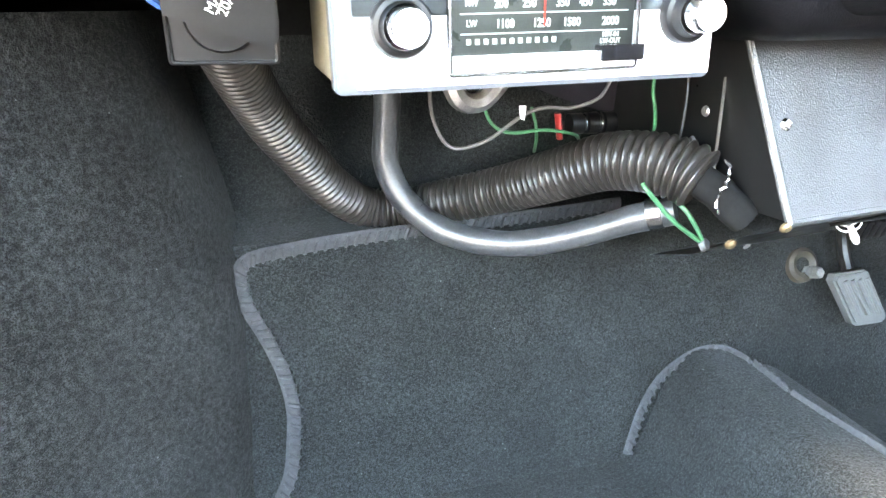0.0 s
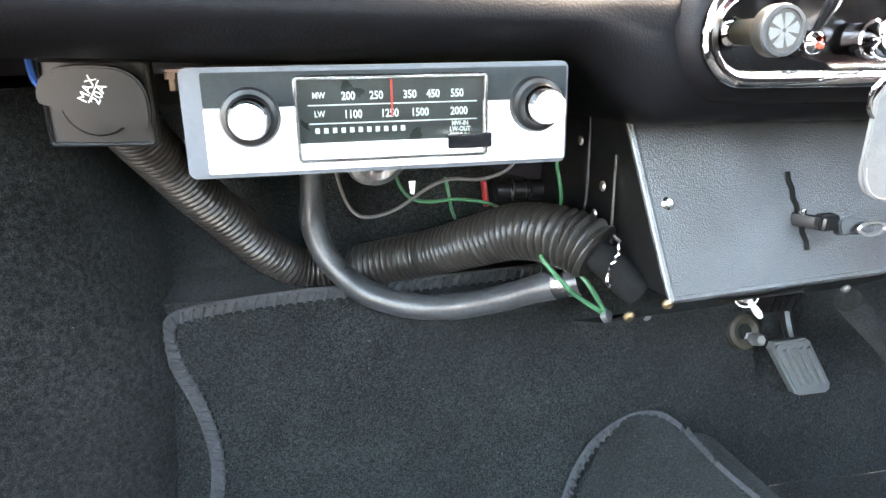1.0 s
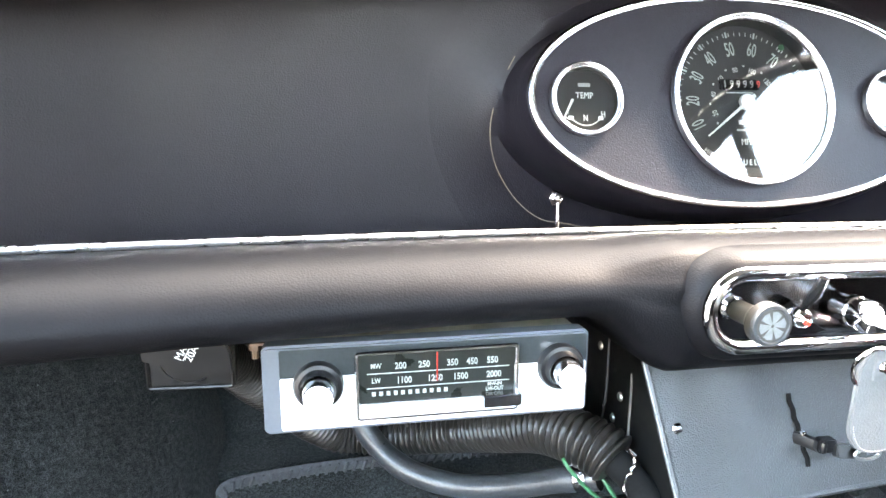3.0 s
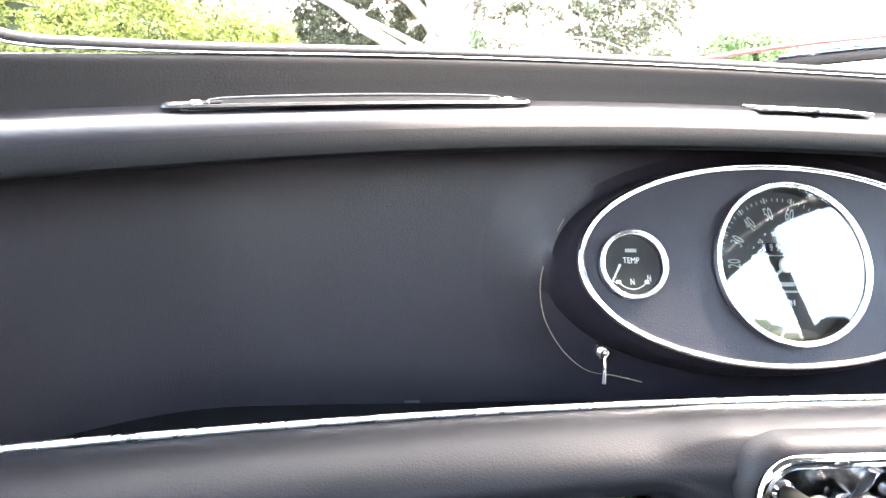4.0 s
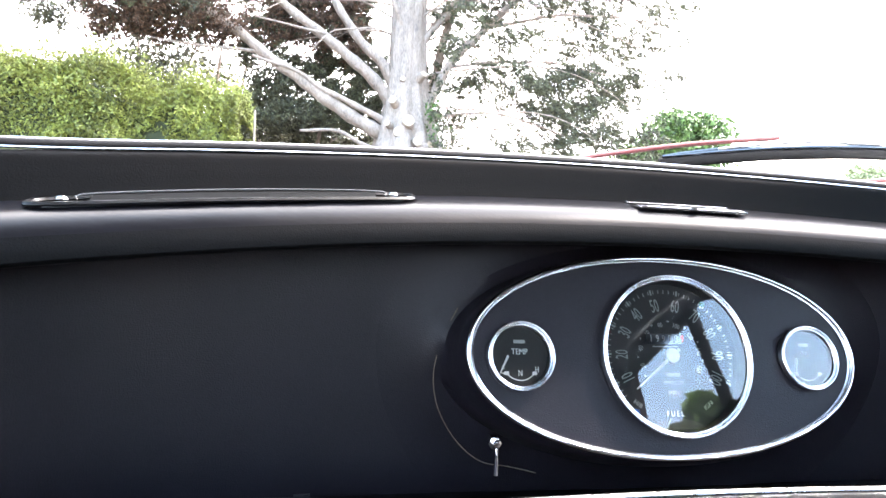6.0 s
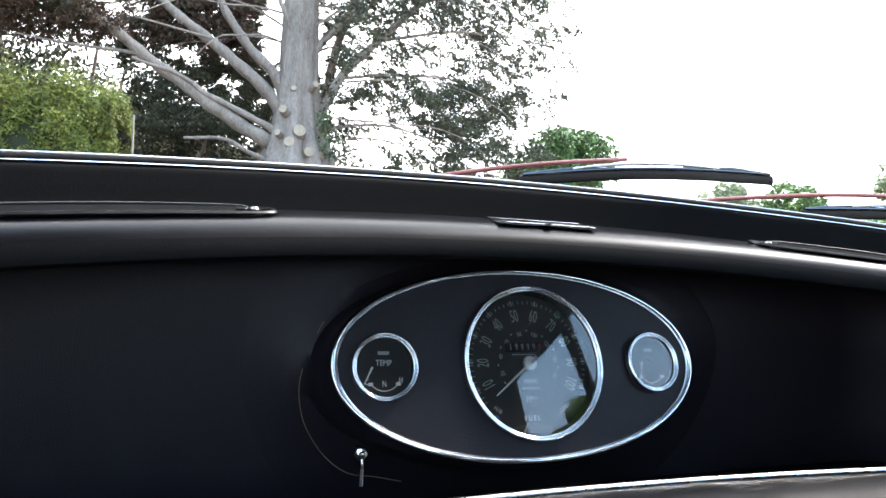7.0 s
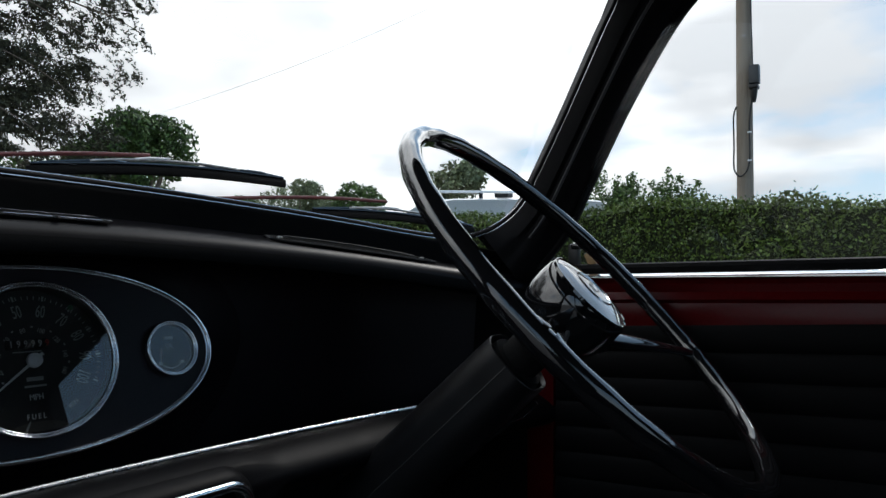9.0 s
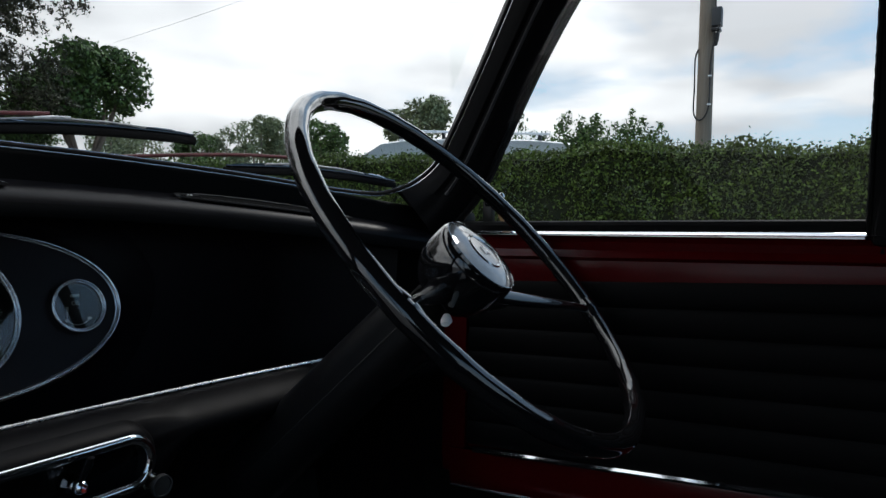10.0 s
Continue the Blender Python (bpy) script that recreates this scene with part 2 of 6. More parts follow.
TRIM_GREY = material("grey_ribbed_weatherstrip", (0.05, 0.05, 0.052), 0.6, vary=0.2, scale=200)
GLASS = pane_glass("window_glass", (0.93, 0.95, 0.94))
DIAL_GLASS = pane_glass("dial_glass", (0.96, 0.96, 0.96), 1.75)
BARK = material("grey_cedar_bark", (0.235, 0.18, 0.145), 0.9, vary=0.5, scale=4.5, bump=0.04, bump_scale=14, stretch=(1, 1, 0.35))
CUT_WOOD = material("sawn_wood", (0.34, 0.25, 0.17), 0.8, vary=0.25, scale=14)
LEAF_DARK = material("dark_cedar_needles", (0.056, 0.055, 0.025), 0.7, vary=0.6, scale=2.0, each=0.5)
LEAF_BROWN = material("brown_cedar_needles", (0.085, 0.045, 0.025), 0.8, vary=0.5, scale=2.0, each=0.5)
LEAF_MID = material("mid_green_leaves", (0.08, 0.137, 0.03), 0.6, vary=0.55, scale=1.5, each=0.6)
LEAF_HEDGE = material("hedge_leaves", (0.10, 0.145, 0.022), 0.5, vary=0.55, scale=1.2, each=0.7)
LEAF_CONIFER = material("yellow_green_conifer_leaves", (0.122, 0.130, 0.018), 0.7, vary=0.6, scale=1.6, each=0.3)
# near-black green: the shade between hedge leaves, put into the core's colour
HEDGE_SHADE = material("hedge_inner_shade", (0.022, 0.026, 0.008), 0.95, vary=0.5, scale=6)
IVY = material("ivy_leaves", (0.06, 0.11, 0.02), 0.5, vary=0.4, scale=8, each=0.4)
POLE_WOOD = material("weathered_pole_wood", (0.235, 0.192, 0.148), 0.85, vary=0.3, scale=5, bump=0.006, bump_scale=30, stretch=(1, 1, 0.06))
ASPHALT = material("gravel_drive", (0.16, 0.15, 0.14), 0.9, vary=0.35, scale=3, bump=0.01, bump_scale=40)
VAN_WHITE = material("white_van_paint", (0.82, 0.82, 0.82), 0.25, vary=0.04, scale=3, coat=0.4)


ETCHED = material("etched_glass_mark", (0.10, 0.11, 0.09), 0.8, vary=0.2, scale=300)

# ---- mesh helpers ----
def thing(name, at, label="", category="", group="", kind=""):
    e = new(name)
    e.location = at
    e.empty_display_size = 0.02
    return tagged(e, label, category, group, kind)


def part(name, bm, mat, parent=None, label="", smooth=True):
    me = bpy.data.meshes.new(name)
    bm.to_mesh(me)
    bm.free()
    me.materials.append(mat)
    if smooth:
        me.shade_smooth()
        me.set_sharp_from_angle(angle=radians(38))
    ob = new(name, me)
    if parent:
        ob.parent = parent
        ob.matrix_parent_inverse = Matrix.Translation(-parent.location) if parent.data is None else Matrix()
    return tagged(ob, label) if label else ob


def box(size, at=(0, 0, 0), bevel=0.0, turn=None, segments=2):
    bm = bmesh.new()
    bmesh.ops.create_cube(bm, size=1.0)
    bmesh.ops.scale(bm, vec=size, verts=bm.verts)
    if bevel:
        bmesh.ops.bevel(bm, geom=bm.edges[:], offset=bevel, segments=segments, affect="EDGES", profile=0.6)
    if turn:
        bmesh.ops.transform(bm, matrix=turn, verts=bm.verts)
    bmesh.ops.translate(bm, vec=at, verts=bm.verts)
    return bm


def joined(*bms):
    out = bmesh.new()
    for b in bms:
        me = bpy.data.meshes.new("tmp")
        b.to_mesh(me)
        out.from_mesh(me)
        bpy.data.meshes.remove(me)
        b.free()
    return out


def moved(bm, m):
    bmesh.ops.transform(bm, matrix=m, verts=bm.verts)
    return bm


def grid(rows, close_u=False, close_v=False, flip=False):
    """A sheet through rows of points."""
    bm = bmesh.new()
    vs = [[bm.verts.new(p) for p in row] for row in rows]
    nu, nv = len(vs), len(vs[0])
    for i in range(nu if close_u else nu - 1):
        for j in range(nv if close_v else nv - 1):
            q = (vs[i][j], vs[(i + 1) % nu][j], vs[(i + 1) % nu][(j + 1) % nv], vs[i][(j + 1) % nv])
            bm.faces.new(q[::-1] if flip else q)
    return bm


def smooth_line(points, steps=8, closed=False):
    """Points along a Catmull-Rom curve."""
    p = [Vector(q) for q in points]
    n = len(p)
    out = []
    for i in range(n if closed else n - 1):
        a, b, c, d = (p[(i - 1) % n], p[i], p[(i + 1) % n], p[(i + 2) % n]) if closed else (p[max(i - 1, 0)], p[i], p[i + 1], p[min(i + 2, n - 1)])
        for k in range(steps):
            t = k / steps
            out.append(0.5 * ((2 * b) + (c - a) * t + (2 * a - 5 * b + 4 * c - d) * t * t + (3 * b - a - 3 * c + d) * t ** 3))
    if not closed:
        out.append(p[-1])
    return out


def even_line(points, step):
    """The same line with points at even steps."""
    d = [0.0]
    for a, b in zip(points, points[1:]):
        d.append(d[-1] + (b - a).length)
    n = max(2, round(d[-1] / step))
    out, j = [], 0
    for i in range(n + 1):
        s = d[-1] * i / n
        while j < len(d) - 2 and d[j + 1] < s:
            j += 1
        out.append(points[j].lerp(points[j + 1], (s - d[j]) / max(1e-9, d[j + 1] - d[j])))
    return out


def sweep(line, radius, sides=10, closed=False, caps=True, flat=1.0, up=None):
    """A tube along a line; radius may be a function of the index. flat squeezes it along its second axis."""
    n = len(line)
    rows = []
    ref = None
    for i, p in enumerate(line):
        a = line[(i - 1) % n] if closed or i else line[0]
        b = line[(i + 1) % n] if closed or i < n - 1 else line[-1]
        tan = (b - a).normalized()
        if up is not None:
            ref = Vector(up)
        elif ref is None:
            ref = Vector((0, 0, 1)) if abs(tan.z) < 0.9 else Vector((1, 0, 0))
        x = tan.cross(ref).normalized()
        y = x.cross(tan).normalized()
        if up is None:
            ref = y
        r = radius(i) if callable(radius) else radius
        rows.append([p + r * (math.cos(2 * math.pi * k / sides) * x + flat * math.sin(2 * math.pi * k / sides) * y) for k in range(sides)])
    bm = grid(rows, close_u=closed, close_v=True)
    if caps and not closed:
        bm.verts.ensure_lookup_table()
        bm.faces.new([bm.verts[k] for k in range(sides)])
        bm.faces.new([bm.verts[(n - 1) * sides + k] for k in reversed(range(sides))])
    bmesh.ops.recalc_face_normals(bm, faces=bm.faces)
    return bm


def lathe(profile, sides=32, m=None):
    """Turns (radius, height) pairs about z."""
    rows = [[(r * math.cos(2 * math.pi * k / sides), r * math.sin(2 * math.pi * k / sides), h) for k in range(sides)] for r, h in profile]
    bm = grid(rows, close_v=True)
    bmesh.ops.remove_doubles(bm, verts=bm.verts, dist=1e-6)
    bmesh.ops.recalc_face_normals(bm, faces=bm.faces)
    return moved(bm, m) if m else bm


def plate(outline, thick, bevel=0.0, m=None):
    """A plate with this outline in x, y and its top at z = 0."""
    bm = bmesh.new()
    f = bm.faces.new([bm.verts.new((x, y, 0)) for x, y in outline])
    ex = bmesh.ops.extrude_face_region(bm, geom=[f])
    bmesh.ops.translate(bm, vec=(0, 0, -thick), verts=[v for v in ex["geom"] if isinstance(v, bmesh.types.BMVert)])
    bmesh.ops.recalc_face_normals(bm, faces=bm.faces)
    if bevel:
        es = [e for e in bm.edges if abs(e.verts[0].co.z) < 1e-7 and abs(e.verts[1].co.z) < 1e-7]
        bmesh.ops.bevel(bm, geom=es, offset=bevel, segments=2, affect="EDGES")
    return moved(bm, m) if m else bm


def facing(bm, point):
    """Turns every face of a sheet of glass towards a point."""
    bm.normal_update()
    for f in bm.faces:
        if f.normal.dot(Vector(point) - f.calc_center_median()) < 0:
            f.normal_flip()
    return bm


def rounded(w, h, r, steps=6):
    out = []
    for cx, cy, a0 in ((w / 2 - r, h / 2 - r, 0), (-w / 2 + r, h / 2 - r, 90), (-w / 2 + r, -h / 2 + r, 180), (w / 2 - r, -h / 2 + r, 270)):
        for k in range(steps + 1):
            a = radians(a0 + 90 * k / steps)
            out.append((cx + r * math.cos(a), cy + r * math.sin(a)))
    return out


def oval(a, b, n=72, power=2.0):
    out = []
    for k in range(n):
        t = 2 * math.pi * k / n
        c, s = math.cos(t), math.sin(t)
        out.append((a * math.copysign(abs(c) ** (2 / power), c), b * math.copysign(abs(s) ** (2 / power), s)))
    return out


def letters(text, size, m, mat, parent, name="lettering", stretch=1.0, depth=0.0002, bold=0.0):
    cu = bpy.data.curves.new("text", "FONT")
    cu.body, cu.size, cu.align_x, cu.align_y, cu.extrude = text, size, "CENTER", "CENTER", depth
    cu.resolution_u = 3
    cu.offset = bold * size
    tmp = new("tmp", cu)
    me = bpy.data.meshes.new_from_object(tmp)
    bpy.data.objects.remove(tmp)
    me.transform(m @ Matrix.Diagonal((stretch, 1, 1, 1)))
    me.materials.clear()
    me.materials.append(mat)
    ob = new(name, me)
    ob.parent = parent
    ob.matrix_parent_inverse = Matrix.Translation(-parent.location) if parent.data is None else Matrix()
    return ob


FACE = pose(0, 0, 0, 90)  # turns x, y, z-up drawings to face the seats


def face_at(x, y, z, tilt=0.0, roll=0.0):
    """Drawing plane at a place, facing the seats; tilt leans it back, roll turns it."""
    return pose(x, y, z) @ pose(0, 0, 0, 90 - tilt) @ pose(0, 0, 0, 0, 0, roll)


def screw(x, y, z, r, parent=None, mat=None, name="screw", tilt=0.0, label=""):
    bm = lathe([(0, r * 0.45), (r * 0.6, r * 0.4), (r, 0.0), (r, -r * 0.4)], 14, face_at(x, y, z, tilt))
    return part(name, bm, mat or STEEL, parent, label)


# ---- the car's shell ----
def lip(x):
    """Foot of the windscreen."""
    return Vector((x, 0.033 - 0.49 * x * x, 0.727 - 0.14 * x * x))


def rail(x):
    """The padded rail follows the foot of the glass."""
    return lip(x)


def edge(x):
    """Chrome strip along the parcel shelf."""
    return Vector((x, -0.086 - 0.27 * x * x, 0.462 + 0.025 * x * x))


def stations(a, b, n):
    return [a + (b - a) * i / n for i in range(n + 1)]


def side_shell(s, tag, wide=1.0):
    """Pillar, door and rear quarter on the side s (1 or -1)."""
    front = smooth_line([(0.53, -0.105, 0.692), (0.558, -0.128, 0.699), (0.577, -0.153, 0.714), (0.584, -0.185, 0.742), (0.582, -0.213, 0.785), (0.571, -0.266, 0.872), (0.558, -0.32, 0.965), (0.55, -0.345, 1.005), (0.532, -0.362, 1.035), (0.49, -0.35, 1.055)], 6)
    rear = smooth_line([(0.605, -0.15, 0.56), (0.612, -0.18, 0.60), (0.617, -0.21, 0.65), (0.617, -0.24, 0.70), (0.611, -0.285, 0.78), (0.602, -0.335, 0.868), (0.588, -0.395, 0.955), (0.577, -0.44, 1.0), (0.565, -0.5, 1.035), (0.55, -0.6, 1.055)], 6)
    rows = []
    for f, r in list(zip(front, rear))[7:]:
        row = []
        for k in range(13):
            t = k / 12
            p = f.lerp(r, t)
            swell = 0.016 * math.sin(math.pi * t) - 0.006 * math.exp(-((t - 0.45) / 0.05) ** 2)
            row.append(p + Vector((-swell, -swell * 0.6, 0)))
        row.append(r + Vector((0.03, 0.012, 0)))
        row.append(f + Vector((0.03, 0.03, 0)))
        rows.append([(s * p.x * wide, p.y, p.z) for p in row])
    bm = grid(rows, close_v=True)
    bmesh.ops.recalc_face_normals(bm, faces=bm.faces)
    pil = tagged(part("pillar_" + tag, bm, VINYL_SOFT), "black vinyl-covered windscreen pillar of a small car", "pillar", kind="structure")
    mid = [Vector((s * wide * (f.lerp(r, 0.5).x - 0.0145), f.lerp(r, 0.5).y - 0.009, f.lerp(r, 0.5).z)) for f, r in zip(front[14:], rear[14:])]
    line = even_line(mid, 0.0035)
    part("ribbed_trim", sweep(line, lambda i: 0.0042 if i % 2 else 0.0032, 8, flat=0.6), TRIM_GREY, pil, "grey ribbed trim strip")
    return pil


side_shell(1, "right")
side_shell(-1, "left", 1.028)

# windscreen rubber and glass
half = [(0.0, 0.033, 0.727), (0.13, 0.0247, 0.7246), (0.26, 0.0, 0.7175), (0.38, -0.038, 0.7068), (0.47, -0.075, 0.6961), (0.53, -0.105, 0.692), (0.558, -0.128, 0.699), (0.577, -0.153, 0.714), (0.584, -0.185, 0.742), (0.582, -0.213, 0.785), (0.571, -0.266, 0.872), (0.558, -0.32, 0.965), (0.55, -0.345, 1.005), (0.532, -0.352, 1.035), (0.49, -0.33, 1.05), (0.35, -0.235, 1.06), (0.18, -0.165, 1.065), (0.0, -0.14, 1.067)]
corner = [(-0.53, -0.104, 0.6895), (-0.5575, -0.119, 0.6868), (-0.573, -0.129, 0.689), (-0.590, -0.148, 0.702), (-0.600, -0.178, 0.730), (-0.600, -0.208, 0.778), (-0.589, -0.262, 0.868), (-0.575, -0.318, 0.962), (-0.565, -0.344, 1.004), (-0.545, -0.352, 1.035)]
loop = half + [(-x, y, z) for x, y, z in half[-2:13:-1]] + corner[::-1] + [(-x, y, z) for x, y, z in half[4:0:-1]]
seal_line = [p + Vector((0, 0, 0.0014)) for p in smooth_line(loop, 5, closed=True)]
windscreen = thing("window_1", (0, 0.033, 0.727), "wide curved car windscreen in a black rubber seal", "windscreen", kind="structure")
part("rubber_seal", sweep(seal_line, 0.0031, 10, closed=True), RUBBER, windscreen)
# thin bright line on the seal's upper edge
part("bright_top_line", sweep([p + Vector((0, 0.001, 0.0033)) for p in seal_line], 0.0009, 6, closed=True), CHROME_DULL, windscreen, "thin bright line along the top of the seal")
# added chrome bead draws the glossy highlight along the rubber's lower edge
part("seal_edge_glint", sweep([p + Vector((0, -0.0026, -0.0030)) for p in seal_line], 0.0010, 6, closed=True), CHROME_DULL, windscreen, "thin bright bead for the highlight under the seal")
rows = []
low = [lip(x) for x in stations(-0.60, 0.575, 40)]
for t in stations(0, 1, 10):
    row = []
    for p in low:
        top = Vector((p.x * 0.93, -0.14 - 0.62 * p.x * p.x, 1.067 - 0.03 * p.x * p.x))
        foot = Vector((p.x, p.y + 0.004, p.z - 0.02))
        row.append(foot.lerp(top, t))
    rows.append(row)
pane = part("pane", facing(grid(rows), (0.0, -0.6, 0.62)), GLASS, windscreen)
pane.visible_shadow = False


def etched(x, t, w, h, name):
    """A small etched mark on the inside of the glass."""
    foot, top = lip(x) + Vector((0, 0.004, -0.02)), Vector((x * 0.93, -0.14 - 0.62 * x * x, 1.067 - 0.03 * x * x))
    p = foot.lerp(top, t) + Vector((0.0003, -0.0008, -0.0003))
    part(name, box((w, 0.0003, h), (0, 0, 0), 0, Matrix.Translation(p) @ pose(0, 0, 0, 33, 0, 27)), ETCHED, windscreen)


for i in range(9):
    etched(-0.5655 + 0.0024 * i, 0.126, 0.0016, 0.0022 if i % 3 else 0.0014, "etched_bar")
for i in range(5):
    etched(-0.5545 + 0.0023 * i, 0.1165, 0.0010, 0.0008, "etched_dot")
for t in (0.1235, 0.127, 0.1305):
    etched(-0.5385, t, 0.0030, 0.0007, "etched_bar")
etched(-0.5373, 0.127, 0.0007, 0.0032, "etched_bar")

header = smooth_line([(x, -0.15 - 0.62 * x * x, 1.083 - 0.03 * x * x) for x in stations(-0.5, 0.5, 10)] , 3)
header = [Vector((-0.56, -0.42, 1.05))] + header + [Vector((0.56, -0.42, 1.05))]
tagged(part("trim_header", sweep(header, 0.028, 10), VINYL_SOFT), "black trim rail above the windscreen", "trim", kind="structure")

# roof, rear and sides behind the camera
rows = []
for y, drop in ((-0.13, 0.0), (-0.3, 0.03), (-0.6, 0.045), (-1.0, 0.045), (-1.4, 0.03), (-1.62, 0.0)):
    rows.append([(x, y - 0.55 * x * x * (1 if y > -0.2 else 0.35 if y > -0.4 else 0), 1.088 + drop - (0.035 if y > -0.4 else 0.075) * abs(x / 0.6) ** 3.0) for x in stations(-0.6, 0.6, 24)])
roof = part("ceiling", joined(grid(rows), moved(grid(rows), pose(0, 0, 0.025))), HEADLINING)
tagged(roof, "grey cloth headlining under the car roof", "ceiling", kind="structure")


def ribbed_card(s, y0, y1, z0, z1, x, climb):
    rows = []
    for i in range(161):
        z = z0 + (z1 - z0) * i / 160
        u = (i / 160 * 7.0) % 1
        out = 0.0055 * math.sin(math.pi * u) ** 0.45
        rows.append([(s * (x - out), yy, z + climb * (-0.31 - yy)) for yy in stations(y0, y1, 6)])
    return grid(rows, flip=s < 0)


def door(s, tag):
    d = thing("door_" + tag, (s * 0.6, -0.5, 0.27), "dark red car door with a ribbed black door card", "car door", kind="structure")
    part("door_panel", box((0.03, 0.74, 0.36), (s * 0.632, -0.55, 0.46), 0.004), RED_PAINT, d, "dark red painted door shell")
    # painted waist band with a rolled edge
    prof = [(0.606, 0.565), (0.601, 0.570), (0.600, 0.587), (0.602, 0.602), (0.597, 0.607), (0.599, 0.612), (0.602, 0.617), (0.600, 0.628), (0.607, 0.637), (0.625, 0.640)]
    rows = [[(s * x, y, z + (0.014 + 0.03 * (0.64 - z) / 0.08) * (-0.32 - y)) for y in stations(-0.20, -0.90, 10)] for x, z in prof]
    part("waist_band", grid(rows, flip=s > 0), RED_PAINT, d, "glossy dark red painted waist band")
    line = [Vector((s * 0.603, y, 0.6432 + 0.028 * (-0.32 - y) * 0.75)) for y in stations(-0.20, -0.90, 12)]
    rows = [[p + Vector((s * dx, 0, dz)) for p in line] for dx, dz in ((-0.012, -0.0055), (-0.0125, -0.0045), (-0.0115, -0.0037), (0.0025, 0.0030), (0.004, 0.0030), (0.004, -0.003))]
    part("chrome_waist_strip", grid(rows, flip=s > 0), CHROME, d, "chrome strip along the window sill")
    line = [Vector((s * 0.612, y, 0.6505 + 0.028 * (-0.32 - y) * 0.75)) for y in stations(-0.20, -0.76, 12)]
    part("window_rubber", sweep(line, 0.0065, 8), RUBBER, d)
    part("door_card", ribbed_card(s, -0.236, -0.92, 0.322, 0.572, 0.603, 0.055), DOOR_VINYL, d, "black vinyl door card with horizontal pleats")
    line = [Vector((s * 0.596, y, 0.318 + 0.07 * (-0.31 - y))) for y in stations(-0.25, -0.85, 10)]
    part("chrome_card_strip", sweep(line, 0.006, 8, flat=0.8), CHROME, d, "chrome strip under the door card")
    part("lower_band", box((0.02, 0.66, 0.056), (s * 0.606, -0.535, 0.303), 0.006, pose(0, 0, 0, -3.7)), RED_PAINT, d, "dark red painted lower edge")
    line = [Vector((s * 0.585, y, 0.260 + 0.06 * (-0.25 - y))) for y in stations(-0.22, -0.87, 10)]
    part("sill_strip", sweep(line, 0.005, 8, flat=0.7), CHROME_DULL, d, "bright sill strip")
    return d


door(1, "1")
for s, tag in ((1, "2"), (-1, "3")):
    w = thing("window_" + tag, (s * 0.61, -0.5, 0.65), "side window of the car with a black frame", "car window", kind="structure")
    rear = smooth_line([(0.61, -0.2, 0.65), (0.619, -0.243, 0.70), (0.613, -0.288, 0.78), (0.604, -0.338, 0.868), (0.59, -0.398, 0.955), (0.579, -0.443, 1.0), (0.567, -0.503, 1.032), (0.56, -0.58, 1.045), (0.558, -0.74, 1.048)], 5)
    part("window_frame", sweep([Vector((s * p.x, p.y, p.z)) for p in rear], 0.006, 8), RUBBER, w)
    post = [Vector((s * (0.612 - 0.13 * (z - 0.65)), -0.752 - 0.01 * (z - 0.65), z)) for z in stations(0.63, 1.06, 6)]
    part("window_post", sweep(post, 0.014, 8), RUBBER, w, "black upright window channel")
    fuzz = [Vector((s * (0.608 - 0.13 * (z - 0.65)), -0.738 - 0.01 * (z - 0.65) + 0.0004 * random.uniform(-1, 1), z)) for z in stations(0.64, 1.04, 90)]
    part("felt_channel", sweep(fuzz, 0.003, 6), RUBBER, w, "fuzzy black felt window channel")
    if s > 0:
        bm = grid([[(s * (0.622 - 0.13 * (z - 0.65)), y, z) for y in (-0.2, -0.5, -0.76)] for z in (0.64, 0.85, 1.06)])
        g = part("pane", facing(bm, (0.0, -0.6, 0.62)), GLASS, w)
        g.visible_shadow = False
    # quarter panel, rear pillar and rail above the windows
    tag2 = "right" if s > 0 else "left"
    bm = joined(box((0.04, 0.95, 0.72), (s * 0.625, -1.26, 0.30), 0.01), box((0.04, 0.56, 0.5), (s * 0.60, -1.44, 0.86), 0.01), box((0.022, 0.02, 0.45), (s * 0.602, -0.775, 0.86), 0.006, pose(0, 0, 0, 6)), box((0.04, 0.42, 0.68), (s * 0.645, 0.0, 0.33), 0.01))
    tagged(part("wall_" + tag2, bm, VINYL_SOFT), "black vinyl side trim of the car", "side wall", kind="structure")
    roof_rail = [Vector((s * 0.572, y, 1.052 - 0.024 * min(1.0, max(0.0, (-0.72 - y) / 0.1)))) for y in stations(-0.42, -1.66, 16)]
    tagged(part("trim_" + tag2, sweep(roof_rail, 0.02, 10), VINYL_SOFT), "black roof rail above the side windows", "trim", kind="structure")

bm = joined(box((1.3, 0.04, 0.70), (0, -1.72, 0.23), 0.01), box((0.16, 0.05, 0.5), (-0.54, -1.70, 0.88)), box((0.16, 0.05, 0.5), (0.54, -1.70, 0.88)), box((1.2, 0.05, 0.06), (0, -1.66, 1.06)))
tagged(part("wall_rear", bm, VINYL_SOFT), "black trim round the rear window", "rear wall", kind="structure")
w = thing("window_4", (0, -1.71, 0.66), "rear window of the car", "car window", kind="structure")
g = part("pane", facing(grid([[(x, -1.70, z) for x in (-0.47, 0.0, 0.47)] for z in (0.58, 0.815, 1.05)]), (0.0, -0.6, 0.62)), GLASS, w)
g.visible_shadow = False

for s, tag, h in ((1, "right", 0.27), (-1, "left", 0.12)):
    bm = box((0.06, 0.72, h + 0.1), (s * 0.635, -0.52, h / 2 - 0.05), 0.006)
    tagged(part("wall_sill_" + tag, bm, BOX_INNER), "black inner sill of the car", "sill", kind="structure")

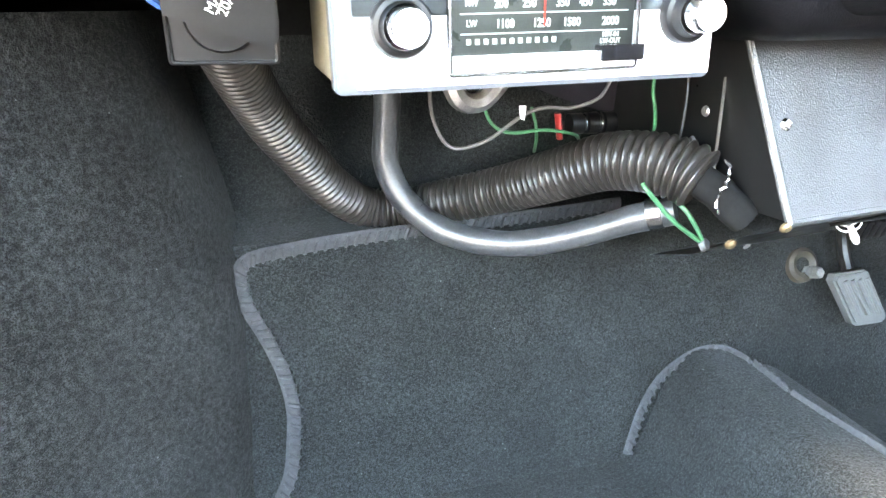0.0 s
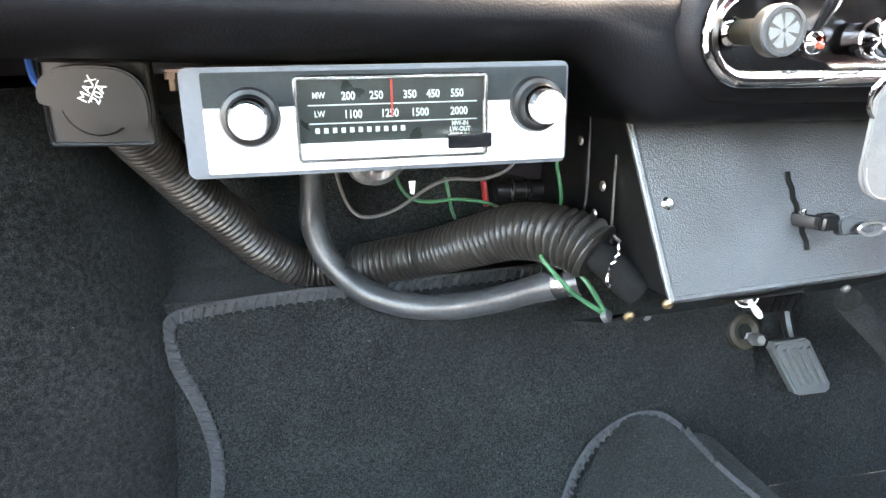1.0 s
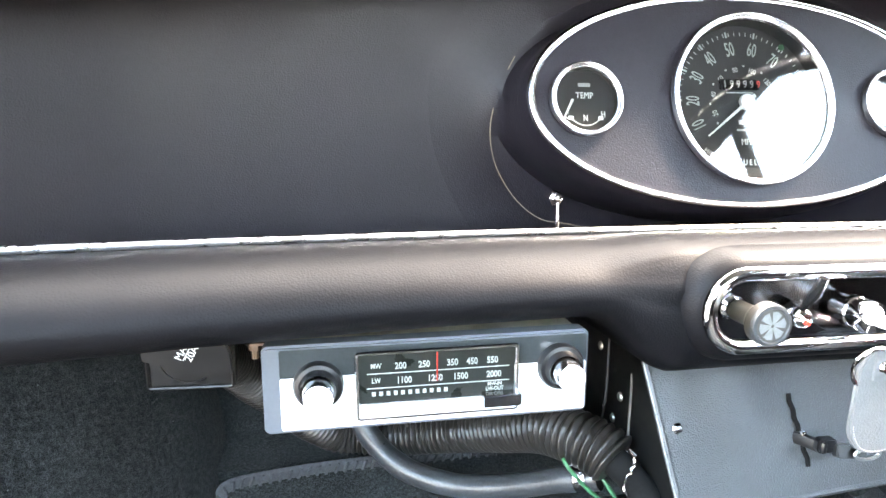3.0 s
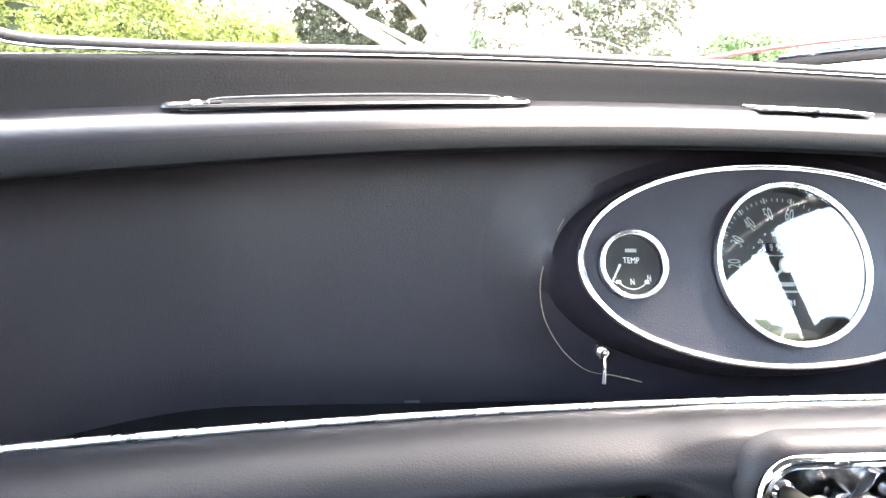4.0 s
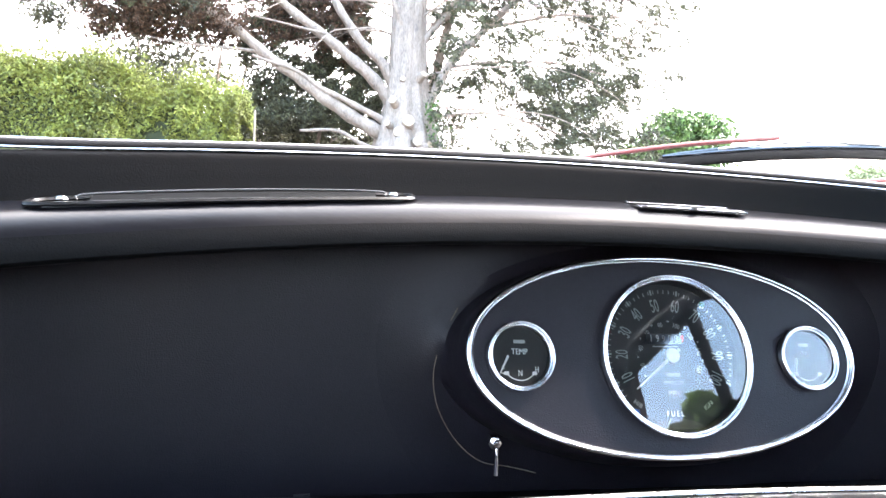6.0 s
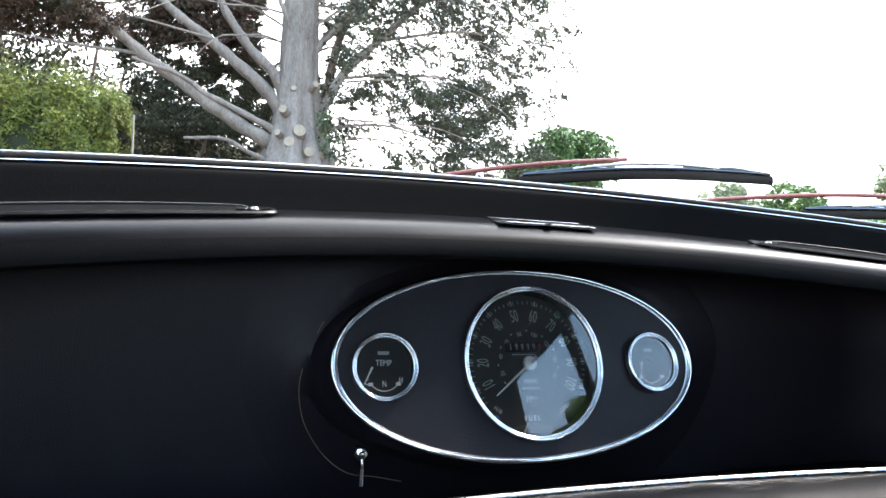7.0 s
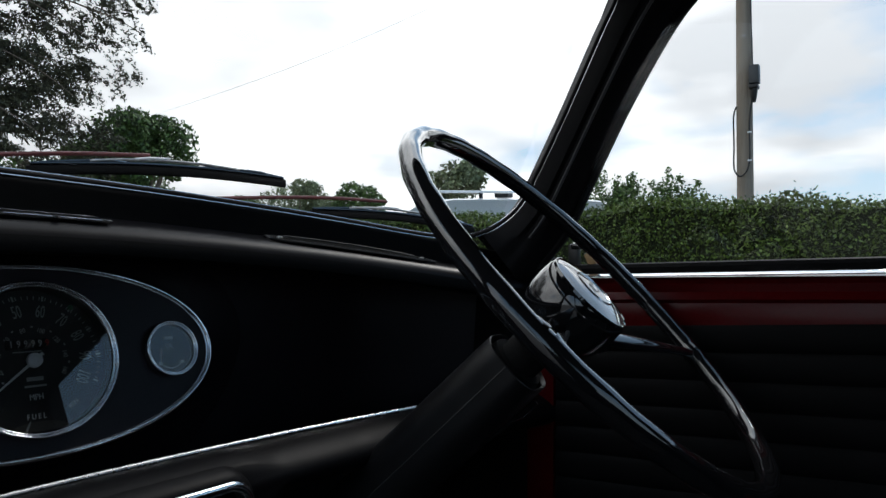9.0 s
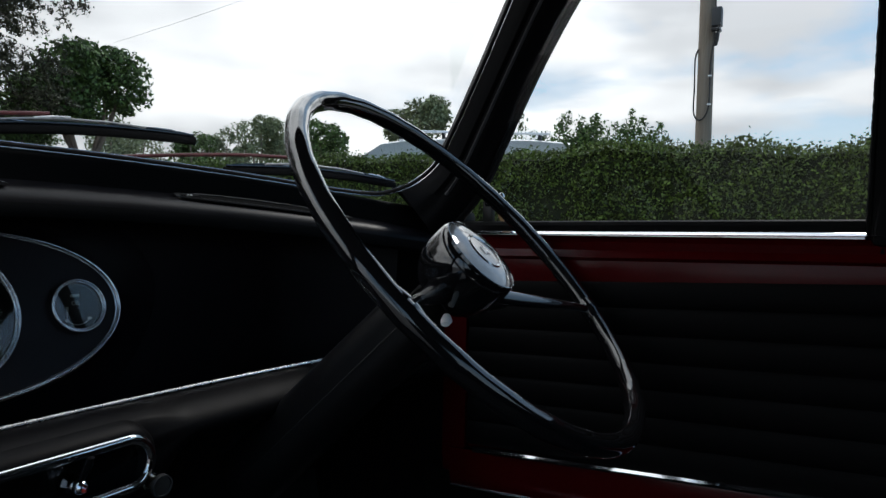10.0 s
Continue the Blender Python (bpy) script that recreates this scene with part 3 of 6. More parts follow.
# kick panel of red paint behind the door's front edge
for s, tag in ((1, "right"), (-1, "left")):
    bm = box((0.014, 0.040, 0.34), (s * 0.606, -0.2125, 0.44), 0.004)
    tagged(part("trim_door_jamb_" + tag, bm, RED_PAINT), "dark red painted door jamb", "door jamb", kind="structure")


# ---- floor and footwell ----
def toe(x, z):
    """The sloping toe board."""
    return 0.047 + 0.235 * z + 0.01 * noise.noise((x * 6, z * 8, 0)) * 0.5


bm = grid([[(x, toe(x, z), z) for x in stations(-0.64, 0.64, 60)] for z in stations(-0.03, 0.208, 20)])
upper = grid([[(x, y, z) for x in stations(-0.64, 0.64, 16)] for y, z in ((0.090, 0.208), (0.125, 0.212), (0.146, 0.222), (0.158, 0.25), (0.168, 0.32), (0.175, 0.37))])
under = grid([[(x, y, z) for x in stations(-0.64, 0.64, 16)] for y, z in ((0.1745, 0.365), (0.18, 0.42), (0.18, 0.50))] + [[(x, 0.09 - 0.08 * x * x - 4.2 * max(0.0, abs(x) - 0.46) ** 2, 0.672) for x in stations(-0.64, 0.64, 16)], [(x, rail(x).y + 0.012, rail(x).z - 0.012) for x in stations(-0.64, 0.64, 16)]])
tagged(part("wall_front", joined(bm, upper), CARPET), "black carpeted toe board under the dashboard", "toe board", kind="structure")
tagged(part("wall_bulkhead", under, BULKHEAD), "black painted bulkhead behind the hoses", "bulkhead", kind="structure")


def tunnel(x, y):
    return -0.03 + 0.098 * math.exp(-((x + 0.0) / 0.075) ** 4) * (1 if y < 0.02 else max(0.0, 1 - (y - 0.02) / 0.05))


bm = grid([[(x, y, tunnel(x, y) + 0.002 * noise.noise((x * 20, y * 20, 1))) for x in stations(-0.64, 0.64, 90)] for y in stations(0.065, -1.75, 70)])
tagged(part("floor", bm, CARPET), "black carpeted car floor with a raised middle tunnel", "floor", kind="structure")

# carpeted wheel arch beside the passenger's feet
rows = []
plan = smooth_line([(-0.443, 0.2, 0), (-0.447, 0.12, 0), (-0.457, 0.065, 0), (-0.482, 0.022, 0), (-0.525, -0.022, 0), (-0.58, -0.07, 0), (-0.64, -0.115, 0)], 6)
for p in plan:
    rows.append([(p.x - (0.24 if z > 0.2 else 0.05) * (z - 0.2) + 0.002 * noise.noise((p.y * 18, z * 18, 3)), p.y, z) for z in stations(-0.03, 0.392, 24)])
tagged(part("wall_wheel_arch", grid(rows), CARPET_OLD), "faded black carpet over the wheel arch", "wheel arch", kind="structure")


def bound_edge(line, name, parent, r=0.0052, out=1.0):
    """Flat tape along a carpet's edge with slanting overlock stitches over its outer half."""
    pts = even_line(line, 0.004)
    tape = part(name, sweep(pts, r * 1.15, 8, flat=0.42, up=(0, 1, 0)), BINDING, parent, "grey overlocked carpet edging")
    pts = even_line(line, 0.0022)
    for i in range(2, len(pts) - 4, 4):
        p, d = pts[i], (pts[i + 2] - pts[i - 2]).normalized()
        side = d.cross(Vector((0, -1, 0))).normalized() * out
        front = Vector((0, -r * 0.55, 0))
        a = p + side * r * 1.25 - d * 0.0016
        b = p + side * r * 0.5 + front - d * 0.0004 + d * random.uniform(-0.0004, 0.0004)
        c = p - side * r * 0.55 + front + d * 0.0022
        part("stitch", sweep([a, a.lerp(b, 0.5) + front * 0.6, b, c, c + d * 0.0012 - front * 0.4], lambda k: (0.0012, 0.0019, 0.0021, 0.0018, 0.001)[k], 6), BINDING, tape)
    return tape


# loose carpet on the toe board with a bound edge
mat_edge = [(-0.434, -0.005), (-0.424, 0.015), (-0.4188, 0.042), (-0.4165, 0.07), (-0.4215, 0.10), (-0.432, 0.13), (-0.4435, 0.155), (-0.449, 0.18), (-0.446, 0.194), (-0.434, 0.200), (-0.41, 0.203), (-0.36, 0.207), (-0.30, 0.209), (-0.24, 0.211), (-0.17, 0.214), (-0.1, 0.217)]
line = smooth_line([(x, toe(x, z) - 0.010, z) for x, z in mat_edge], 6)
mat_thing = thing("carpet_mat", (-0.25, 0.05, 0.0), "black carpet mat with grey overlocked edge on the toe board", "carpet")
rows = []
for i in range(27):
    row = []
    for x in stations(0, 1, 40):
        zt = 0.198 + 0.02 * x
        zz = -0.045 + (zt + 0.045) * i / 26
        xl = float(np.interp(zz, [e[1] for e in mat_edge[:9]], [e[0] for e in mat_edge[:9]]))
        xx = xl + (0.12 - xl) * x
        row.append((xx, toe(xx, zz) - 0.0075 - 0.0015 * noise.noise((xx * 14, zz * 14, 5)), zz))
    rows.append(row)
part("mat", grid(rows), CARPET, mat_thing)
bound_edge(line, "bound_edge", mat_thing)

# tunnel carpet with its own bound edge
arc = [(-0.106, 0.026, -0.02), (-0.098, 0.031, 0.0), (-0.086, 0.037, 0.025), (-0.068, 0.043, 0.047), (-0.045, 0.047, 0.061), (-0.02, 0.049, 0.069), (0.0, 0.040, 0.0715), (0.008, 0.015, 0.071), (0.006, -0.02, 0.0715), (0.006, -0.06, 0.0715), (0.012, -0.12, 0.0715), (0.02, -0.2, 0.0715)]
tc = thing("tunnel_carpet", (-0.03, 0.0, 0.0), "black carpet piece with bound edge over the tunnel", "carpet")
bound_edge(smooth_line(arc, 6), "bound_edge", tc, 0.0042)
rows = []
for y in stations(0.05, -0.5, 24):
    rows.append([(x, y, tunnel(x, min(y, 0.02)) + 0.004 + 0.001 * noise.noise((x * 30, y * 30, 2))) for x in stations(-0.105, 0.01, 16)])
part("carpet_surface", grid(rows), CARPET, tc)

# ---- dashboard ----
dash = thing("dashboard", (0, 0.0, 0.40), "black padded vinyl dashboard with an open parcel shelf", "dashboard")
xs = stations(-0.605, 0.605, 80)
scuttle = smooth_line([(0.006, -0.001, 0), (-0.003, -0.0035, 0), (-0.0048, -0.014, 0), (-0.0056, -0.026, 0), (-0.0066, -0.0365, 0)], 4)
prof = [(-0.0066, -0.0345), (-0.014, -0.0366), (-0.024, -0.0397), (-0.0305, -0.0416)]
prof += [(-0.022 - 0.03 * math.cos(radians(a)), -0.0704 + 0.03 * math.sin(radians(a))) for a in range(70, 21, -4)]
tuck = [(-0.022 - 0.03 * math.cos(radians(a)), -0.0704 + 0.03 * math.sin(radians(a))) for a in (22, 15, 8, 0)]
tuck += [(-0.0515, -0.0735), (-0.0490, -0.0755), (-0.0430, -0.0762), (-0.03, -0.0755), (0.0, -0.0725), (0.06, -0.067)]


def back_y(x, z):
    """Back wall of the parcel shelf, curving forward to the doors at its ends."""
    bend = max(0.0, abs(x) - 0.46)
    return 0.064 - 0.08 * x * x - 4.2 * bend * bend - 0.06 * (z - 0.55)


wide = stations(-0.66, 0.66, 90)
rows = [[rail(x) + Vector((0, p.x, p.y)) for x in wide] for p in scuttle]
part("scuttle_face", grid(rows, flip=True), DOOR_VINYL, dash, "black vinyl strip under the windscreen")
rows = [[rail(x) + Vector((0, dy, dz)) for x in wide] for dy, dz in prof]
part("top_rail", grid(rows, flip=True), LEATHER_TOP, dash, "padded black vinyl top rail")
rows = [[rail(x) + Vector((0, dy, dz)) for x in wide] for dy, dz in tuck]
part("rail_underside", grid(rows, flip=True), DOOR_VINYL, dash)


rows = [[(x, back_y(x, z) + 0.0005, z) for x in wide] for z in stations(0.40, 0.668, 14)]
part("back_panel", grid(rows), VINYL, dash, "black grained vinyl back panel of the shelf")


def deep(x):
    """The roll hangs lower round the switch panel."""
    a = min(1.0, max(0.0, (0.185 - abs(x)) / 0.06))
    return a * a * (3 - 2 * a)


roll = [(0.0, -0.001), (-0.012, 0.001), (-0.030, 0.0005), (-0.045, -0.005), (-0.056, -0.014), (-0.0625, -0.026), (-0.0635, -0.036), (-0.060, -0.045), (-0.052, -0.0515), (-0.038, -0.055), (-0.015, -0.056), (0.16, -0.058)]
slim = [(0.0, -0.001), (-0.014, -0.002), (-0.030, -0.0068), (-0.043, -0.0145), (-0.051, -0.0225), (-0.054, -0.030), (-0.0525, -0.0365), (-0.0465, -0.0425), (-0.036, -0.0475), (-0.022, -0.051), (-0.006, -0.0535), (0.16, -0.058)]
full = smooth_line([(dy, dz, 0) for dy, dz in roll[:-1]], 3) + [Vector((*roll[-1], 0))]
slim = smooth_line([(dy, dz, 0) for dy, dz in slim[:-1]], 3) + [Vector((*slim[-1], 0))]
rows = []
for a, b in zip(slim, full):
    row = []
    for x in stations(-0.605, 0.605, 160):
        k = deep(x)
        zb = b.y * 1.62 if b.y < -0.01 else b.y
        yb = b.x + (0.004 if b.y < -0.02 else 0)
        row.append(edge(x) + Vector((0, a.x + (yb - a.x) * k, a.y + (zb - a.y) * k)))
    rows.append(row)
part("shelf_roll", grid(rows, flip=True), VINYL_SOFT, dash, "padded black vinyl roll along the shelf edge")
rows = [[edge(x) + Vector((0, t * (back_y(x, 0.45) - edge(x).y) + (1 - t) * 0.002, -0.006 - 0.041 * min(1.0, t * 1.6))) for x in xs] for t in stations(0, 1, 4)]
part("parcel_shelf", grid(rows, flip=True), VINYL_SOFT, dash)
line = [edge(x) + Vector((0, 0.001, 0.001)) for x in stations(-0.60, 0.60, 90)]
part("chrome_strip", sweep(line, 0.0028, 10, flat=0.8), CHROME_STRIP, dash, "thin chrome strip on the shelf edge")

# demister vents
def demister(x0, x1, name, label, raised=True):
    v = thing(name, (x0 * 0.5 + x1 * 0.5, lip(0.5 * (x0 + x1)).y - 0.025, lip(0.5 * (x0 + x1)).z - 0.04), label, "demister vent", "demister vents")
    def at(x, u, h):
        c = lip(x)
        return c + Vector((0, -0.0125 - 0.022 * u, -0.0375 - 0.0055 * u + h))
    n = 28
    outer = [(x0 + (x1 - x0) * (0.5 + 0.5 * a), b) for a, b in [(p[0] / 1.0, 0.5 + p[1]) for p in oval(1.0, 0.5, 56, 5.0)]]
    line = [at(x, u, 0.003) for x, u in outer]
    part("rim", sweep(line, 0.0024, 6, closed=True, flat=0.7), PLASTIC, v, "black vent surround")
    rows = [[at(x, u, 0.002) for x in stations(x0 + 0.012, x1 - 0.012, n)] for u in (0.05, 0.35)]
    part("front_lip", grid([[at(x, 0.98, h) for x in stations(x0 + 0.01, x1 - 0.01, n)] for h in (0.003, 0.001)]), PLASTIC, v)
    part("slot", grid([[at(x, u, 0.0012) for x in stations(x0 + 0.004, x1 - 0.004, n)] for u in (0.04, 0.5, 0.96)]), BOX_INNER, v)
    if raised:
        hood = [at(x0 + 0.022, 0.3, 0.003), at(x0 + 0.032, 0.2, 0.0062), at((x0 + x1) / 2, 0.15, 0.0072), at(x1 - 0.032, 0.2, 0.0062), at(x1 - 0.022, 0.3, 0.003)]
        part("hood_edge", sweep(smooth_line(hood, 8), 0.0007, 6), PLASTIC_GREY, v)
        rows = [[at(x, u, h) for x in stations(x0 + 0.03, x1 - 0.03, n)] for u, h in ((0.85, 0.002), (0.5, 0.0035), (0.2, 0.0058))]
        part("hood", grid(rows), BULKHEAD, v)
        for x in (x0 + 0.016, x1 - 0.016):
            part("screw", lathe([(0, 0.0025), (0.003, 0.002), (0.004, 0)], 10, Matrix.Translation(at(x, 0.5, 0.004))), STEEL, v, "small steel screw")
    return v


demister(-0.488, -0.243, "demister_vent", "long black demister vent on the dash top")
demister(0.25, 0.478, "demister_vent", "long black demister vent on the dash top")
v = thing("ashtray_lid", (0.02, 0.0, 0.685), "slim bright-edged ashtray lid in the dash top", "ashtray")
def lid_at(x, u, h):
    return lip(x) + Vector((0, -0.012 - 0.026 * u, -0.0375 - 0.006 * u + h))
rows = [[lid_at(x, u, 0.0016) for x in stations(-0.038, 0.064, 10)] for u in (0, 0.5, 1)]
part("lid", grid(rows), BOX_INNER, v, "dark lid")
frame_line = [lid_at(x, u, 0.0028) for x, u in ((-0.040, 0), (0.062, 0), (0.066, 1), (-0.037, 1))]
part("bright_frame", sweep([p for i in range(4) for p in (frame_line[i].lerp(frame_line[(i + 1) % 4], t) for t in stations(0, 0.9, 8))], 0.0008, 6, closed=True), CHROME_DULL, v, "thin bright frame")
part("handle_bar", sweep([lid_at(x, 0.86, 0.003) for x in stations(-0.03, 0.058, 10)], 0.0012, 8, flat=0.6), CHROME_DULL, v, "chrome bar")
part("knob", lathe([(0, 0.003), (0.003, 0.0024), (0.004, 0)], 12, Matrix.Translation(lid_at(0.014, 1.0, 0.002))), PLASTIC, v)

# ---- instrument binnacle ----
pod = thing("instrument_binnacle", (0, 0.03, 0.46), "oval black instrument binnacle edged with chrome", "binnacle")
LEAN = 16.5
POD = pose(0.0015, 0.006, 0.5547) @ pose(0, 0, 0, -LEAN)
GAUGES = ((0.006, 0.5569, 0.0733, -0.0019), (-0.141, 0.5541, 0.030, -0.0027), (0.1409, 0.5550, 0.0302, -0.0013))
shape_a = oval(0.1893, 0.0900, 96, 2.06)
rows = []
for grow, y in ((0.985, -0.001), (1.005, 0.0), (1.018, 0.004), (1.036, 0.012), (1.06, 0.024), (1.10, 0.039), (1.17, 0.0485), (1.28, 0.0535), (1.42, 0.0570), (1.7, 0.0598), (2.05, 0.0628), (2.5, 0.0668)):
    row = []
    for x, z in shape_a:
        gx = x * min(grow, 1.5) if x > 0 else x * (1 + (grow - 1) * 0.62)
        gz = z * (1 + (grow - 1) * (1.3 if z < 0 else 0.6))
        flat = Vector((0.0015 + gx, y - 0.06 * gz * min(1, max(0, grow - 1.1) / 0.3), 0.5547 + gz))
        row.append(flat.lerp(POD @ Vector((gx, y, gz)), max(0.0, min(1.0, (1.17 - grow) / 0.12))))
    rows.append(row)
part("skirt", grid(rows, close_v=True, flip=True), VINYL, pod, "black vinyl skirt")
bm = bmesh.new()
holes = [(0.0, 0.0, [(x * 0.985, z * 0.985) for x, z in shape_a])]
for gx, gz, gr, gy in GAUGES:
    centre = POD.inverted() @ Vector((gx, gy, gz))
    holes.append((centre.x, centre.z, oval(gr * 0.972, gr * 0.972, 56)))
for cx, cz, ring_pts in holes:
    vs = [bm.verts.new((cx + x, -0.0015, cz + z)) for x, z in ring_pts]
    for i in range(len(vs)):
        bm.edges.new((vs[i - 1], vs[i]))
bmesh.ops.triangle_fill(bm, edges=bm.edges[:], use_beauty=True, use_dissolve=False, normal=(0, -1, 0))
part("face_panel", moved(bm, POD), VINYL, pod, "black grained face panel")
line = [POD @ Vector((x * 0.993, -0.003, z * 0.993)) for x, z in shape_a]
part("chrome_trim", sweep(line, 0.0023, 10, closed=True, up=(0, 1, 0)), CHROME, pod, "chrome trim round the oval")
line = [POD @ Vector((x * 0.975, -0.002, z * 0.968)) for x, z in shape_a]
part("inner_bead", sweep(line, 0.0012, 6, closed=True, up=(0, 1, 0)), CHROME_DULL, pod)
seam = smooth_line([(-0.187, 0.056, 0.589), (-0.199, 0.055, 0.565), (-0.207, 0.055, 0.533), (-0.204, 0.055, 0.505), (-0.194, 0.054, 0.483), (-0.179, 0.052, 0.464), (-0.160, 0.050, 0.451), (-0.136, 0.048, 0.447), (-0.11, 0.047, 0.441)], 8)
part("stitched_seam", sweep([p + Vector((0, -0.0085, 0)) for p in seam], 0.0005, 5), material("tan_thread", (0.12, 0.095, 0.062), 0.8), pod, "tan stitched seam in the vinyl")
tog = thing("toggle_switch", (-0.151, 0.035, 0.467), "small chrome toggle switch on the black binnacle skirt", "switch", "toggle switches")
T = pose(-0.1513, 0.037, 0.470)
part("nut", lathe([(0, 0.006), (0.0035, 0.006), (0.0062, 0.005), (0.0072, 0.0), (0.0072, -0.004)], 6, T @ FACE), CHROME, tog)
part("collar", lathe([(0.0, 0.012), (0.0028, 0.0115), (0.0034, 0.004)], 14, T @ FACE), CHROME, tog)
line = [Vector((-0.1513, 0.027, 0.469)), Vector((-0.1516, 0.0255, 0.457)), Vector((-0.152, 0.025, 0.4440))]
part("lever", sweep(line, lambda i: 0.0014 + 0.0005 * i, 10), CHROME, tog)


def round_dial(name, label, x, z, r, y, deep):
    """Bezel, dial and glass of a round instrument; returns the thing and its drawing plane."""
    g = thing(name, (x, y, z - r), label, "gauge", "dashboard gauges")
    m = face_at(x, y, z, LEAN)
    w = 0.0017 + 0.008 * (r - 0.03)
    inner = [(r - 2.6 * w, -0.003)] + [(r - 2.0 * w - 0.6 * w * math.cos(a), -0.001 + 0.8 * w * math.sin(a)) for a in stations(0, math.pi, 8)]
    outer = [(r - 0.7 * w - 0.7 * w * math.cos(a), 0.0002 + w * math.sin(a)) for a in stations(0, math.pi, 10)] + [(r, -0.004)]
    part("bezel", lathe(inner + outer, 72, m), CHROME, g, "chrome bezel")
    part("inner_wall", lathe([(r - 2.6 * w, -0.003), (r - 2.6 * w, -deep - 0.001)], 48, m), DIAL, g)
    part("housing", lathe([(r * 0.985, -0.002), (r * 0.99, -deep - 0.016)], 48, m), PLASTIC, g)
    part("dial", lathe([(0, -deep), (r * 0.93, -deep)], 48, m), DIAL, g, "black dial face")
    gl = part("glass", facing(lathe([(0, -0.0005), (r * 0.5, -0.0005), (r - 2.7 * w, -0.0006)], 48, m @ pose(0, 0, -0.001)), (x, -0.6, z + 0.1)), DIAL_GLASS, g)
    gl.visible_shadow = False
    return g, m @ pose(0, 0, -deep + 0.0006)


def needle(parent, m, angle, length, width, mat, tail=0.2):
    bm = plate([(-length * tail, -width), (-length * tail, width), (length, width * 0.35), (length, -width * 0.35)], 0.0006, 0, m @ pose(0, 0, 0.0022) @ pose(0, 0, 0, 0, 0, angle))
    part("needle", bm, mat, parent, "white needle")


def marks(parent, m, angles, r0, r1, w, mat, name="scale_mark"):
    bm = bmesh.new()
    for a in angles:
        c, s = math.cos(radians(a)), math.sin(radians(a))
        q = [(r0 * c - w * s, r0 * s + w * c), (r0 * c + w * s, r0 * s - w * c), (r1 * c + w * s, r1 * s - w * c), (r1 * c - w * s, r1 * s + w * c)]
        bm.faces.new([bm.verts.new(m @ Vector((x, y, 0.0003))) for x, y in q])
        part(name, bm, mat, parent)
        bm = bmesh.new()
    bm.free()


SR = 0.0733
speedo, sm = round_dial("speedometer", "large round speedometer with chrome bezel and white figures", *GAUGES[0], 0.0155)
for v in range(10, 101, 10):
    a = 90 - (v - 55) * 2.53
    letters(str(v), SR * 0.235, sm @ pose(SR * 0.645 * math.cos(radians(a)), SR * 0.645 * math.sin(radians(a)), 0, 0, 0, a - 90), NUMERAL, speedo, "numeral", 0.5)
marks(speedo, sm, [90 - (v - 55) * 2.53 for v in range(5, 101, 2)], SR * 0.80, SR * 0.845, SR * 0.005, PRINT_DIM)
marks(speedo, sm, [90 - (v - 55) * 2.53 for v in range(10, 101, 10)], SR * 0.79, SR * 0.86, SR * 0.012, NUMERAL, "tens_mark")
for v in range(20, 161, 20):
    a = 90 - (v / 1.609 - 55) * 2.53
    letters(str(v), SR * 0.085, sm @ pose(SR * 0.40 * math.cos(radians(a)), SR * 0.40 * math.sin(radians(a)), 0, 0, 0, a - 90), PRINT_DIM, speedo, "small_numeral", 0.8)
marks(speedo, sm, [90 - (v / 1.609 - 55) * 2.53 for v in range(10, 161, 20)], SR * 0.43, SR * 0.45, SR * 0.014, PRINT_DIM)
part("odometer_window", plate(rounded(SR * 0.50, SR * 0.125, 0.001), 0.001, 0, sm @ pose(-SR * 0.06, SR * 0.215, 0.0008)), GLOSS_BLACK, speedo)
for i, c in enumerate("19999"):
    letters(c, SR * 0.125, sm @ pose(SR * (-0.245 + 0.085 * i), SR * 0.215, 0.0014), PRINT_DIM, speedo, "odometer_digit", 0.75)
letters("9", SR * 0.125, sm @ pose(SR * 0.18, SR * 0.215, 0.0014), NEEDLE_RED, speedo, "odometer_digit", 0.75)
part("trip_bar", plate(rounded(SR * 0.34, SR * 0.012, 0.0003), 0.0003, 0, sm @ pose(-SR * 0.06, SR * 0.12, 0.0006)), PRINT_DIM, speedo)
part("maker_bar", plate(rounded(SR * 0.2, SR * 0.05, 0.0004), 0.0003, 0, sm @ pose(0, -SR * 0.23, 0.0006)), PRINT_DIM, speedo)
part("small_print_bar", plate(rounded(SR * 0.26, SR * 0.025, 0.0004), 0.0003, 0, sm @ pose(0, -SR * 0.32, 0.0006)), PRINT_DIM, speedo)
letters("MPH", SR * 0.105, sm @ pose(0.0, -SR * 0.46, 0), PRINT, speedo, "lettering", 0.8)
letters("F U E L", SR * 0.095, sm @ pose(-SR * 0.02, -SR * 0.70, 0), PRINT, speedo, "lettering", 0.8)
letters("IGN", SR * 0.08, sm @ pose(SR * 0.44, -SR * 0.60, 0, 0, 0, 36), PRINT_DIM, speedo)
letters("H/B", SR * 0.08, sm @ pose(-SR * 0.5, -SR * 0.58, 0, 0, 0, -36), PRINT_DIM, speedo)
part("fuel_window", plate([(SR * 0.36 * math.cos(radians(a)), SR * 0.12 * math.sin(radians(a))) for a in range(0, 181, 12)], 0.0005, 0, sm @ pose(0, -SR * 0.88, 0.0006)), DIAL_GREY, speedo)
needle(speedo, sm @ pose(-SR * 0.17, -SR * 0.87, 0.0005), 62, SR * 0.13, SR * 0.014, NUMERAL, 0.0)
needle(speedo, sm @ pose(0, 0, 0.002), 218, SR * 0.66, SR * 0.022, PRINT)
part("needle_hub", lathe([(0, 0.007), (SR * 0.05, 0.0066), (SR * 0.09, 0.005), (SR * 0.095, 0.002)], 28, sm), SATIN, speedo, "pale domed needle hub")
